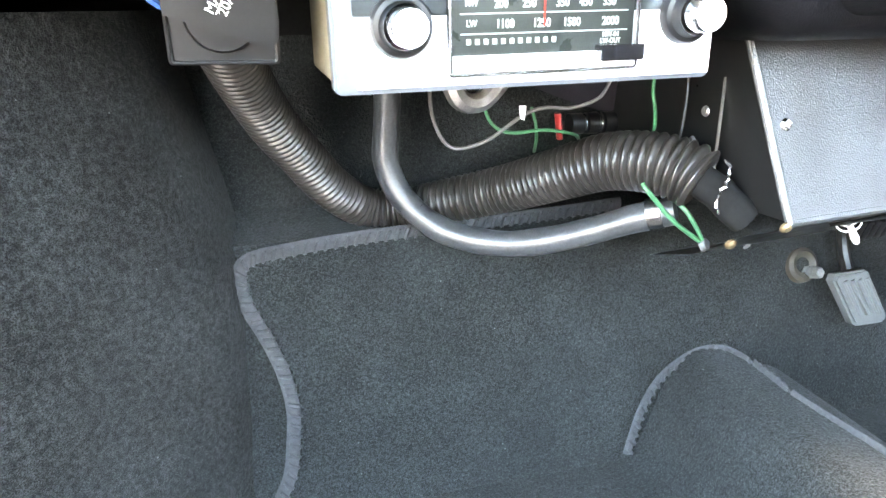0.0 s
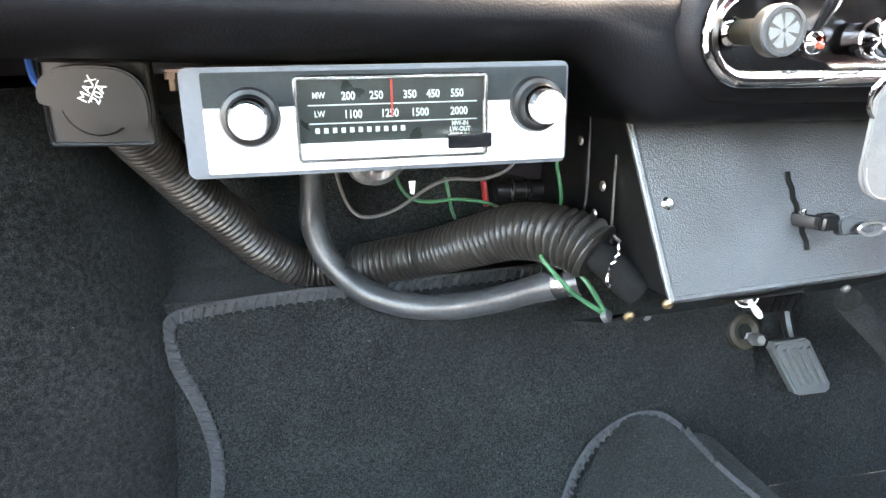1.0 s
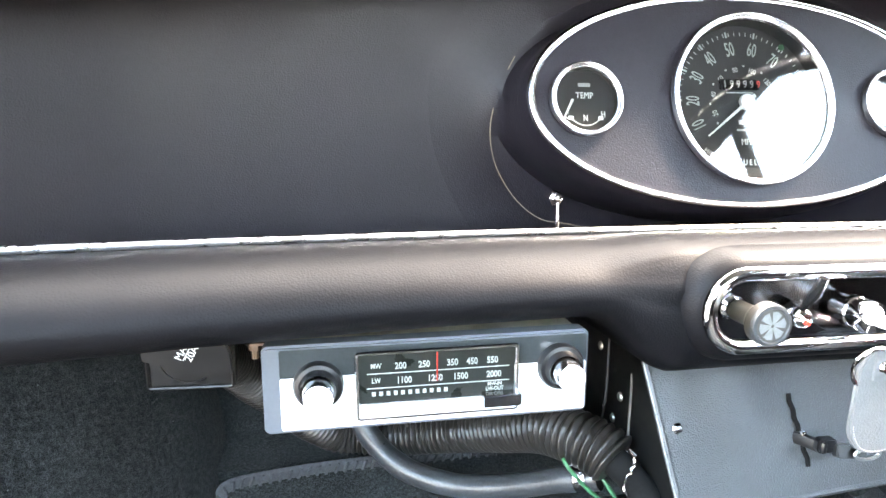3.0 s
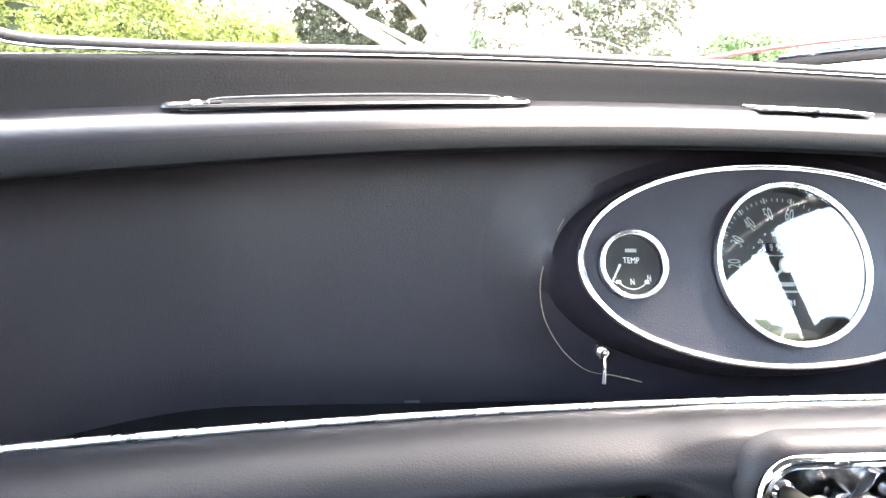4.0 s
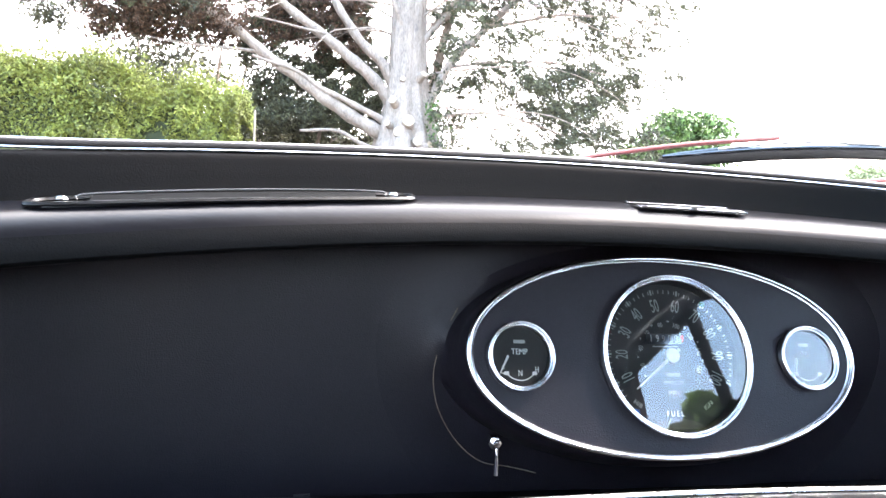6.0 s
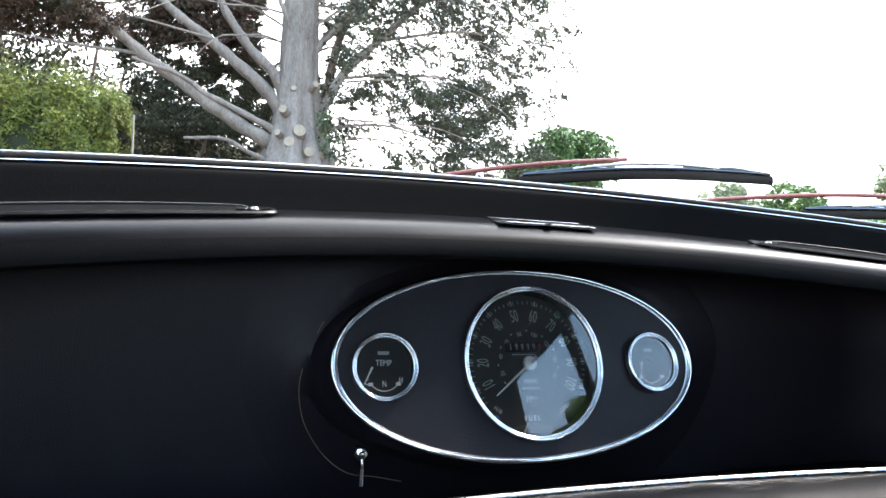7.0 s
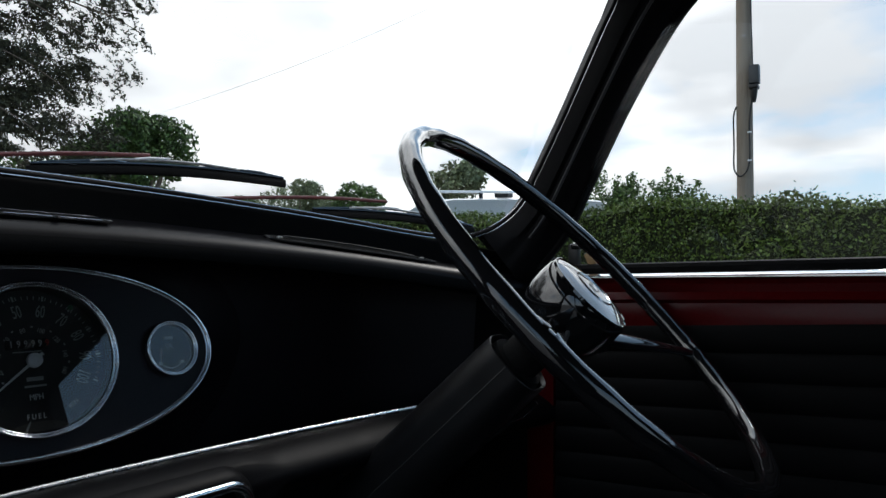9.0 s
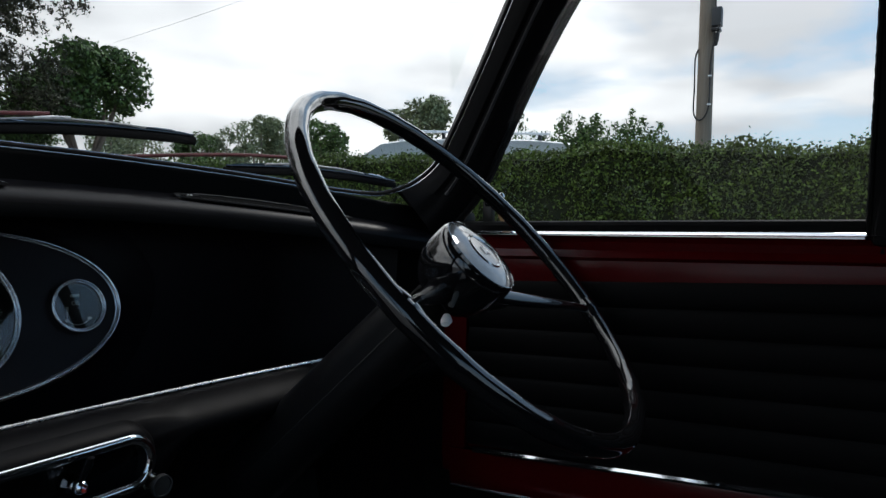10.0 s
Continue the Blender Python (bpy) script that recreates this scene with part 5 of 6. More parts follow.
part("corrugated_tube", sweep(line, duct_r, 28), HOSE, duct)
part("duct_stub", sweep([Vector((-0.134, -0.066, 0.281)), Vector((-0.123, -0.079, 0.272)), Vector((-0.115, -0.087, 0.262)), Vector((-0.108, -0.090, 0.256))], 0.0118, 20), BULKHEAD, duct, "black painted stub pipe")
ragged = [Vector((-0.1275 + 0.0035 * math.sin(a * 2) + 0.0012 * random.uniform(-1, 1), -0.0885 + 0.0012 * random.uniform(-1, 1), 0.297 - 0.0125 * a)) for a in stations(0, 2.9, 16)]
part("torn_tape", sweep(ragged, lambda i: 0.0007 + 0.0007 * math.sin(i * 2.1) ** 2, 5), CHROME_DULL, duct, "torn tape at the pipe end")
hh = thing("heater_hose", (-0.25, 0.04, 0.2), "dusty grey rubber heater hose bending under the radio", "hose")
pts = [(-0.319, 0.072, 0.42), (-0.319, 0.078, 0.36), (-0.32, 0.082, 0.321), (-0.322, 0.085, 0.291), (-0.322, 0.085, 0.271), (-0.314, 0.08, 0.247), (-0.298, 0.07, 0.228), (-0.28, 0.058, 0.216), (-0.258, 0.045, 0.21), (-0.231, 0.03, 0.209), (-0.202, 0.012, 0.216), (-0.175, -0.008, 0.228), (-0.153, -0.025, 0.24), (-0.130, -0.043, 0.2495)]
line = even_line(smooth_line(pts, 10), 0.003)
part("hose", sweep(line, lambda i: 0.0108 + 0.0004 * math.sin(i * 0.35) * math.sin(i * 0.11), 22), HOSE_GREY, hh)
cl = [Vector((-0.145, -0.031, 0.2445)), Vector((-0.137, -0.0375, 0.2475))]
part("hose_clip", sweep([cl[0].lerp(cl[1], t) for t in stations(0, 1, 6)], lambda i: 0.0121 + 0.0004 * (i % 2), 24), CHROME_DULL, hh, "steel hose clip")


def wire(name, label, pts, r, mat):
    w = thing(name, pts[0], label, "wire", "loose wires")
    part("strand", sweep(smooth_line(pts, 8), r, 8), mat, w)
    return w


wire("wire", "grey-brown wire looping under the radio", [(-0.31, -0.02, 0.36), (-0.304, 0.0, 0.325), (-0.296, 0.0, 0.304), (-0.284, 0.0, 0.297), (-0.262, 0.0, 0.302), (-0.236, 0.0, 0.318), (-0.219, 0.0, 0.323), (-0.197, 0.0, 0.322), (-0.175, 0.0, 0.329), (-0.16, 0.01, 0.345)], 0.0013, WIRE_GREY)
wire("wire", "green wire hanging behind the radio", [(-0.262, 0.01, 0.34), (-0.257, 0.02, 0.318), (-0.248, 0.02, 0.306), (-0.233, 0.02, 0.302), (-0.21, 0.02, 0.303), (-0.182, 0.025, 0.297), (-0.165, 0.05, 0.285)], 0.0013, WIRE_GREEN)
wire("wire", "green wire hanging behind the radio", [(-0.219, 0.025, 0.32), (-0.217, 0.02, 0.307), (-0.214, 0.025, 0.295), (-0.205, 0.05, 0.28)], 0.0013, WIRE_GREEN)
wire("wire", "green wire hanging beside the heater", [(-0.147, -0.03, 0.37), (-0.144, -0.02, 0.337), (-0.141, -0.02, 0.322), (-0.137, -0.015, 0.305), (-0.135, 0.0, 0.28)], 0.0014, WIRE_GREEN)
wire("wire", "green wire joined at a terminal", [(-0.167, -0.055, 0.276), (-0.164, -0.06, 0.27), (-0.145, -0.064, 0.249), (-0.119, -0.062, 0.23)], 0.0017, WIRE_GREEN)
wire("wire", "green wire joined at a terminal", [(-0.138, -0.045, 0.262), (-0.132, -0.058, 0.254), (-0.124, -0.062, 0.241), (-0.117, -0.062, 0.229)], 0.0017, WIRE_GREEN)
part("terminal", lathe([(0, 0.003), (0.004, 0.002), (0.0055, -0.002), (0, -0.003)], 12, pose(-0.1165, -0.063, 0.2285, 60, 0, 30)), PLASTIC_GREY, thing("wire_terminal", (-0.1165, -0.063, 0.226), "grey wire terminal below the stub pipe", "terminal"))
wire("wire", "thin dark cable beside the heater side", [(-0.124, -0.03, 0.39), (-0.124, -0.032, 0.35), (-0.1235, -0.03, 0.31), (-0.124, -0.02, 0.28)], 0.0011, PLASTIC_GREY)
con = thing("bullet_connector", (-0.14, 0.08, 0.28), "red and black round cable connector behind the hose", "connector")
part("red_band", sweep([Vector((-0.172, 0.08, 0.305)), Vector((-0.169, 0.08, 0.283))], 0.005, 10, flat=0.5), RED_PLASTIC, con, "red plastic tab")
cm = pose(-0.16, 0.082, 0.295, 0, 90)
part("body", lathe([(0, 0.0), (0.009, 0.0), (0.009, 0.012), (0.0075, 0.013), (0.0075, 0.015), (0.0095, 0.016), (0.0095, 0.026), (0.008, 0.027), (0.008, 0.031), (0.0095, 0.032), (0.0095, 0.046), (0, 0.048)], 24, cm), PLASTIC, con)
for h in (0.014, 0.029):
    part("ring", lathe([(0.0078, h - 0.0008), (0.0086, h), (0.0078, h + 0.0008)], 24, cm), CHROME_DULL, con)
part("rusty_nut", lathe([(0, 0.006), (0.006, 0.006), (0.007, 0.0)], 6, cm @ pose(0, 0, 0.05)), BRASS, con)

# ---- pedals ----
ped = thing("foot_pedal", (0.148, 0.04, 0.08), "grey ribbed rubber pedal pad on a steel arm", "pedal")
PM = face_at(0.147, 0.032, 0.112, 12, 0)
quad = [(-0.031, 0.029), (0.006, 0.031), (0.012, 0.027), (0.037, -0.022), (0.036, -0.028), (0.031, -0.031), (-0.001, -0.031), (-0.007, -0.028), (-0.034, 0.022)]
part("pad", plate([(0.94 * x, 0.94 * y) for x, y in quad[::-1]], 0.011, 0.0025, PM), PEDAL_RUBBER, ped, "grey rubber pad")
for i in range(4):
    a = Vector((-0.020 + 0.0090 * i, 0.020, 0.0004))
    b = Vector((-0.020 + 0.0090 * i + 0.0195, -0.017, 0.0004))
    part("rib", sweep([PM @ a, PM @ a.lerp(b, 0.5), PM @ b], 0.0026, 8), PEDAL_RUBBER, ped)
part("arm", sweep(smooth_line([(0.150, 0.045, 0.115), (0.150, 0.07, 0.16), (0.145, 0.08, 0.24), (0.145, 0.09, 0.33)], 6), 0.006, 8), BOX_INNER, ped)
gro = thing("grommet", (0.105, 0.07, 0.12), "worn brown rubber grommet with a steel bolt", "grommet")
gm2 = face_at(0.108, 0.074, 0.137, 20)
part("ring", lathe([(0.008, 0.002), (0.014, 0.005), (0.018, 0.003), (0.02, -0.004)], 24, gm2), material("brown_worn_rubber", (0.026, 0.021, 0.014), 0.6, vary=0.5, scale=80), gro, "brown worn rubber ring")
part("bolt", lathe([(0, 0.016), (0.005, 0.016), (0.0065, 0.014), (0.0065, 0.0), (0.008, 0.0), (0.008, -0.006)], 6, gm2 @ pose(0.008, -0.009, 0)), STEEL, gro, "steel bolt")
tube = thing("column_tube", (0.18, 0.0, 0.15), "dark carpet-wrapped steering column tube by the pedals", "column tube")
part("sleeve", sweep(smooth_line([(0.145, -0.01, 0.20), (0.18, 0.0, 0.172), (0.215, 0.01, 0.145), (0.26, 0.03, 0.11)], 6), 0.012, 12), CARPET, tube)

# ---- steering wheel and column ----
def wheel_plane(centre, rake, swing):
    """Matrix whose z axis runs up the column towards the driver."""
    n = Vector((math.sin(swing) * math.cos(rake), -math.cos(swing) * math.cos(rake), math.sin(rake)))
    r = Vector((math.cos(swing), math.sin(swing), 0))
    m = Matrix((r, n.cross(r).normalized(), n)).transposed().to_4x4()
    m.translation = centre
    return m


WC = Vector((0.3415, -0.3935, 0.6208))
WM = wheel_plane(WC, 0.769, 0.131)
CM = wheel_plane((0.340, -0.395, 0.6195), 0.761, 0.12)
HM = WM @ pose(0.004, 0.0, -0.0055)
WN = WM.to_3x3().col[2]
wheel = thing("steering_wheel", WC, "thin-rimmed glossy black two-spoke steering wheel", "steering wheel")
RIM = 0.2292
line = [WM @ Vector((RIM * math.cos(a), RIM * math.sin(a), 0)) for a in stations(0, 2 * math.pi, 120)[:-1]]
part("rim", sweep(line, lambda i: 0.0108 + 0.0003 * math.cos(i * math.pi / 2), 20, closed=True, up=WN), GLOSS_BLACK, wheel, "glossy black rim")
for a in (-28, 190.5):
    c, sn = math.cos(radians(a)), math.sin(radians(a))
    pts = [WM @ Vector((r * c, r * sn, h)) for r, h in ((0.020, -0.044), (0.05, -0.041), (0.09, -0.032), (0.14, -0.019), (0.19, -0.006), (0.222, 0.0))]
    part("spoke", sweep(smooth_line(pts, 5), lambda i: 0.0175 - 0.011 * min(1, i / 20) + 0.002 * max(0, (i - 20) / 5), 14, flat=0.62, up=WN), GLOSS_BLACK, wheel, "black tapering spoke")
    for dx in (-0.02, 0.02):
        pts = [WM @ Vector(((RIM - 0.002) * math.cos(radians(a) + dx * 3.2 * k), (RIM - 0.002) * math.sin(radians(a) + dx * 3.2 * k), 0)) for k in (0.2, 0.6, 1.0)]
        part("spoke_web", sweep(pts, lambda i: 0.0122 - 0.0009 * i, 14), GLOSS_BLACK, wheel)
part("boss", lathe([(0.047, 0.0052), (0.0492, 0.002), (0.0502, -0.010), (0.050, -0.022), (0.048, -0.034), (0.043, -0.046), (0.034, -0.056)], 40, HM), GLOSS_BLACK, wheel, "glossy black hub")
horn = part("horn_push", lathe([(0, 0.0122), (0.015, 0.0119), (0.028, 0.0108), (0.038, 0.0092), (0.0445, 0.0070), (0.0458, 0.0045)], 48, HM), HORN, wheel, "domed clear horn push with a pale emblem")
part("horn_ring", lathe([(0.0456, 0.0062), (0.0464, 0.0076), (0.0475, 0.0074), (0.0482, 0.0045)], 48, HM), GLOSS_BLACK, horn)
part("emblem_ring", lathe([(0.020, 0.0117), (0.0215, 0.0127), (0.023, 0.0114)], 40, HM), CHROME_DULL, horn)
part("emblem", plate([(-0.006, -0.005), (-0.004, 0.006), (0.0, 0.0), (0.004, 0.006), (0.006, -0.005), (0.003, -0.005), (0.0, -0.002), (-0.003, -0.005)], 0.001, 0, HM @ pose(0, 0, 0.0131)), SATIN, horn)

colm = thing("steering_column", (0.32, -0.2, 0.42), "black plastic steering column shroud", "steering column")
rows = []
for d, w, h in ((0.108, 0.031, 0.033), (0.1045, 0.0325, 0.0345), (0.1035, 0.0335, 0.0355), (0.1045, 0.0345, 0.0365), (0.12, 0.035, 0.037), (0.2, 0.036, 0.038), (0.28, 0.037, 0.039), (0.42, 0.038, 0.040)):
    rows.append([CM @ Vector((x * w * 2, y * h * 2, -d)) for x, y in rounded(1, 1, 0.36, 8)])
bm = grid(rows, close_v=True)
bmesh.ops.recalc_face_normals(bm, faces=bm.faces)
part("shroud", bm, SHROUD, colm, "black satin shroud")
for s in (-1, 1):
    line = [CM @ Vector((s * (0.0338 + 0.012 * (d - 0.07)), -0.002, -d)) for d in stations(0.105, 0.40, 12)]
    part("shroud_joint", sweep(line, 0.0012, 6), DIAL, colm)
part("inner_tube", sweep([CM @ Vector((0, 0, -d)) for d in (0.05, 0.08, 0.11, 0.16)], 0.023, 24), BULKHEAD, colm, "dull black inner column")
part("end_collar", lathe([(0.023, 0.004), (0.030, 0.003), (0.0315, -0.002), (0.0315, -0.006)], 32, CM @ pose(0, 0, -0.106)), BULKHEAD, colm)
part("indicator_stalk", sweep(smooth_line([CM @ Vector((0.03, -0.02, -0.07)), CM @ Vector((0.07, -0.03, -0.062)), CM @ Vector((0.12, -0.035, -0.055))], 6), lambda i: 0.0035 + 0.0002 * i, 10), PLASTIC, colm, "black stalk")
part("stalk_tip", sweep([CM @ Vector((-0.03, -0.028, -0.058)), CM @ Vector((-0.052, -0.036, -0.052)), CM @ Vector((-0.064, -0.04, -0.05))], lambda i: (0.004, 0.006, 0.004)[i], 10, flat=0.6), SATIN, colm, "pale stalk paddle")
part("shroud_clip", sweep([Vector((0.335, -0.30, 0.478)), Vector((0.340, -0.322, 0.490)), Vector((0.343, -0.330, 0.498))], lambda i: (0.002, 0.004, 0.002)[i], 8, flat=0.5), CHROME, colm, "bright clip under the shroud")
line = smooth_line([(0.312, -0.235, 0.435), (0.325, -0.28, 0.458), (0.337, -0.31, 0.485), (0.345, -0.335, 0.505)], 6)
part("lower_rim", sweep(line, 0.0025, 6), PLASTIC, colm)

mir = thing("window_catch", (0.625, -0.265, 0.645), "black window catch with a tan wooden tip", "window catch")
part("stem", box((0.012, 0.016, 0.042), (0.618, -0.256, 0.664), 0.003), PLASTIC, mir)
part("arm", box((0.016, 0.030, 0.010), (0.618, -0.268, 0.682), 0.003), GLOSS_BLACK, mir)
part("ball", lathe([(0, 0.006), (0.004, 0.005), (0.006, 0), (0.004, -0.005), (0, -0.006)], 14, pose(0.618, -0.276, 0.692)), CHROME_DULL, mir)
part("tip", box((0.010, 0.012, 0.020), (0.616, -0.282, 0.663), 0.003, pose(0, 0, 0, -25)), material("tan_wood", (0.36, 0.22, 0.1), 0.5), mir, "tan wooden tip")


# ---- windscreen wipers ----
def wiper(ends, arm, label):
    w = thing("windscreen_wiper", ends[0], label, "wiper", "windscreen wipers")
    a, b = Vector(ends[0]), Vector(ends[1])

    def along(t, h):
        return a.lerp(b, t) + Vector((0, 0, 0.0068 * math.sin(math.pi * t) + h))

    blade = [along(t, -0.004) for t in stations(0, 1, 18)]
    part("rubber_blade", sweep(blade, 0.0028, 8, up=(0, 0, 1), flat=1.9), RUBBER, w, "black rubber blade")
    part("blade_holder", sweep([along(t, 0.0025) for t in stations(0.01, 0.99, 16)], 0.0022, 6), GLOSS_BLACK, w)
    part("yoke", sweep([along(t, h) for t, h in ((0.2, 0.005), (0.3, 0.0068), (0.45, 0.0078), (0.62, 0.0072), (0.78, 0.0052))], 0.0022, 8, flat=0.8), STEEL, w, "grey metal yoke")
    for t0, t1 in ((0.03, 0.36), (0.62, 0.97)):
        mid = 0.5 * (t0 + t1)
        part("side_yoke", sweep([along(t0, 0.003), along(t0 + 0.05, 0.0042), along(mid, 0.0052), along(t1 - 0.05, 0.0042), along(t1, 0.003)], 0.0018, 6), GLOSS_BLACK, w)
        part("yoke_claw", sweep([along(mid + 0.02, 0.0060), along(mid + 0.09, 0.0056), along(mid + 0.15, 0.003)], lambda i: (0.0016, 0.002, 0.0016)[i], 8), CHROME_DULL, w)
    part("spring_clip", sweep([along(0.36, 0.0082), along(0.42, 0.0100), along(0.49, 0.0100)], 0.0018, 8, flat=0.7), SATIN, w)
    part("arm", sweep(smooth_line(arm, 6), 0.0024, 8), ARM_RED, w, "faded red wiper arm")
    return w


wiper([(0.0119, 0.0552, 0.7395), (0.288, -0.008, 0.7552)], [(-0.16, 0.078, 0.712), (-0.06, 0.066, 0.738), (0.04, 0.052, 0.756), (0.13, 0.036, 0.7665)], "black wiper blade with red arm on the windscreen")
wiper([(0.334, -0.0068, 0.7211), (0.6186, -0.0821, 0.715)], [(0.13, 0.03, 0.714), (0.22, 0.015, 0.727), (0.34, -0.022, 0.738), (0.44, -0.049, 0.741)], "black wiper blade with red arm on the windscreen")

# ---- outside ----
# distance haze is put into this paler leaf colour
LEAF_HAZY = material("haze_paled_green_leaves", (0.20, 0.23, 0.12), 0.7, vary=0.5, scale=1.5, each=0.6)
GROUND = -0.2
bm = grid([[(x, y, GROUND + 0.03 * noise.noise((x * 0.2, y * 0.2, 0))) for x in (-900, -200, -60, -20, -8, -3, 0, 3, 8, 20, 60, 200, 900)] for y in (-900, -200, -60, -20, -8, -3, 0, 3, 8, 20, 60, 200, 900)])
tagged(part("ground", bm, ASPHALT), "pale gravel drive and verge round the car", "ground", kind="structure")
rng = np.random.default_rng(7)


def leaf_cloud(name, centres, length, width, mat, parent, droop=0.0, lean=None, label=""):
    """Many small leaves, each a folded diamond, at the centres."""
    n = len(centres)
    a = rng.normal(size=(n, 3))
    if lean is not None:
        a = a * 0.55 + lean
    a[:, 2] -= droop
    a /= np.linalg.norm(a, axis=1)[:, None]
    b = np.cross(a, rng.normal(size=(n, 3)))
    b /= np.linalg.norm(b, axis=1)[:, None] + 1e-9
    le = (length * rng.uniform(0.6, 1.4, n))[:, None]
    wi = (width * rng.uniform(0.6, 1.4, n))[:, None]
    v = np.stack([centres - a * le, centres + b * wi, centres + a * le, centres - b * wi], 1).reshape(-1, 3)
    me = bpy.data.meshes.new(name)
    me.vertices.add(4 * n)
    me.vertices.foreach_set("co", v.ravel())
    me.loops.add(4 * n)
    me.loops.foreach_set("vertex_index", np.arange(4 * n))
    me.polygons.add(n)
    me.polygons.foreach_set("loop_start", np.arange(0, 4 * n, 4))
    me.update(calc_edges=True)
    me.materials.append(mat)
    ob = new(name, me)
    if parent:
        ob.parent = parent
        ob.matrix_parent_inverse = Matrix.Translation(-parent.location)
    return tagged(ob, label, kind="stuff")


def patch(x, y, z, s):
    return noise.noise((x * s, y * s, z * s))


def hedge(name, label, p0, p1, depth, top, mat, n, leaf, rough_top=0.12, lump=0.16, slim=0.55, hollow=-9.0, sink=0.16):
    """A clipped hedge from p0 to p1: a twiggy core, coloured dark for the shade inside, under a skin of leaves."""
    h = thing(name, (*((Vector(p0) + Vector(p1)) / 2), GROUND), label, "hedge")
    a, b = Vector((*p0, 0)), Vector((*p1, 0))
    d = (b - a).normalized()
    q = Vector((-d.y, d.x, 0))
    ln = (b - a).length
    steps = max(8, int(ln / 0.5))
    rows = []
    for i in range(steps + 1):
        c = a + d * (0.2 + (ln - 0.4) * i / steps)
        t = top(i / steps) - sink
        rows.append([c + q * o + Vector((0, 0, z)) for o, z in ((-depth / 2 + 0.12, GROUND), (-depth / 2 + 0.1, t * 0.5), (-depth / 2 + 0.16, t - 0.05), (0, t), (depth / 2 - 0.16, t - 0.05), (depth / 2 - 0.1, t * 0.5), (depth / 2 - 0.12, GROUND))])
    part("core", grid(rows), HEDGE_SHADE, h)
    s = rng.uniform(0, 1, n)
    s[: n // 25] = rng.uniform(0, 0.2 / ln, n // 25)
    kind = rng.uniform(0, 1, n)
    pts = np.zeros((n, 3))
    for i in range(n):
        t = top(s[i])
        c = a + d * (ln * s[i])
        if kind[i] < 0.62:
            o = depth / 2 - rng.uniform(0, 0.14)
            z = GROUND + (t - GROUND) * rng.uniform(0, 1) ** 0.8
        elif kind[i] < 0.72:
            o, z = -depth / 2 + rng.uniform(0, 0.14), GROUND + (t - GROUND) * rng.uniform(0, 1)
        else:
            o, z = rng.uniform(-depth / 2, depth / 2), t - rng.uniform(0, 0.13) + rough_top * max(0, rng.normal()) * 0.5
        k = lump * patch(c.x + o, c.y, z, 1.7) + 0.07 * patch(c.x, c.y + o, z, 5.0)
        k = max(k, -0.06)
        pts[i] = (c + q * (o + k) + Vector((0, 0, z + 0.5 * k)))
    pts = pts[[patch(x, y, 1.6 * z, 2.6) + 0.5 * patch(x, y, 1.6 * z, 7.0) > hollow for x, y, z in pts]]
    leaf_cloud("leaves", pts, leaf, leaf * slim, mat, h)
    return h


hedge("clipped_hedge", "clipped dark green hedge beside the drive", (8.35, -16.0), (8.35, 24.0), 1.1, lambda t: 1.57 + 0.05 * math.sin(t * 60) + 0.035 * math.sin(t * 171), LEAF_HEDGE, 250000, 0.024, 0.09, sink=0.05)
hedge("conifer_hedge", "tall yellow-green conifer hedge ahead of the car", (-1.15, 8.7), (-12.0, 9.6), 1.3, lambda t: 2.38 + 0.52 * min(1, t * 4.6) ** 0.6 + 0.09 * math.sin(t * 45) + 0.07 * math.sin(t * 113 + 1), LEAF_CONIFER, 330000, 0.027, 0.3, 0.42, 0.36, -0.42)
po = thing("fence_post", (-1.02, 8.62, GROUND), "thin weathered fence post beside the conifer hedge", "post")
part("post", sweep([Vector((-1.03, 8.3, GROUND)), Vector((-1.03, 8.3, 1.5)), Vector((-1.04, 8.3, 2.45))], 0.014, 8), POLE_WOOD, po)


# ---- big cedar ----
def limb(parent, pts, r0, r1, name="limb", sides=10):
    line = even_line(smooth_line(pts, 8), 0.12)
    n = len(line)
    line = [p + Vector((patch(p.x, p.y, p.z, 1.3), patch(p.y, p.z, p.x, 1.3), patch(p.z, p.x, p.y, 1.3))) * 0.06 * min(1, i / 3) for i, p in enumerate(line)]
    part(name, sweep(line, lambda i: (r0 + (r1 - r0) * (i / n) ** 0.8) * (1 + 0.1 * math.sin(i * 1.7)), sides), BARK, parent)
    return line


cedar = thing("cedar_tree", (1.31, 11.3, GROUND), "large old cedar with pale bark and pruned limbs", "tree")
TX, TY = 1.31, 11.3
rows = []
for z in stations(GROUND, 10.0, 110):
    r = 0.27 + 0.39 * math.exp(-max(0, z - 2.3) / 0.8) - 0.006 * max(0, z - 5)
    row = []
    for a in stations(0, 2 * math.pi, 64)[:-1]:
        flute = 1 + 0.10 * math.sin(3 * a + z * 0.5) + (0.07 + 0.17 * math.exp(-max(0, z - 3.0) / 0.7)) * abs(math.sin(4.5 * a + 0.5 * math.sin(z * 0.9))) + 0.05 * patch(math.cos(a) * 3, math.sin(a) * 3, z * 0.8, 1.5) + 0.03 * patch(math.cos(a) * 3, math.sin(a) * 3, z * 0.8, 5.0)
        row.append((TX + 0.03 * math.sin(z) + math.cos(a) * r * flute, TY + math.sin(a) * r * flute, z))
    rows.append(row)
bm = grid(rows, close_v=True)
bmesh.ops.recalc_face_normals(bm, faces=bm.faces)
part("trunk", bm, BARK, cedar, "pale grey-brown fissured trunk")
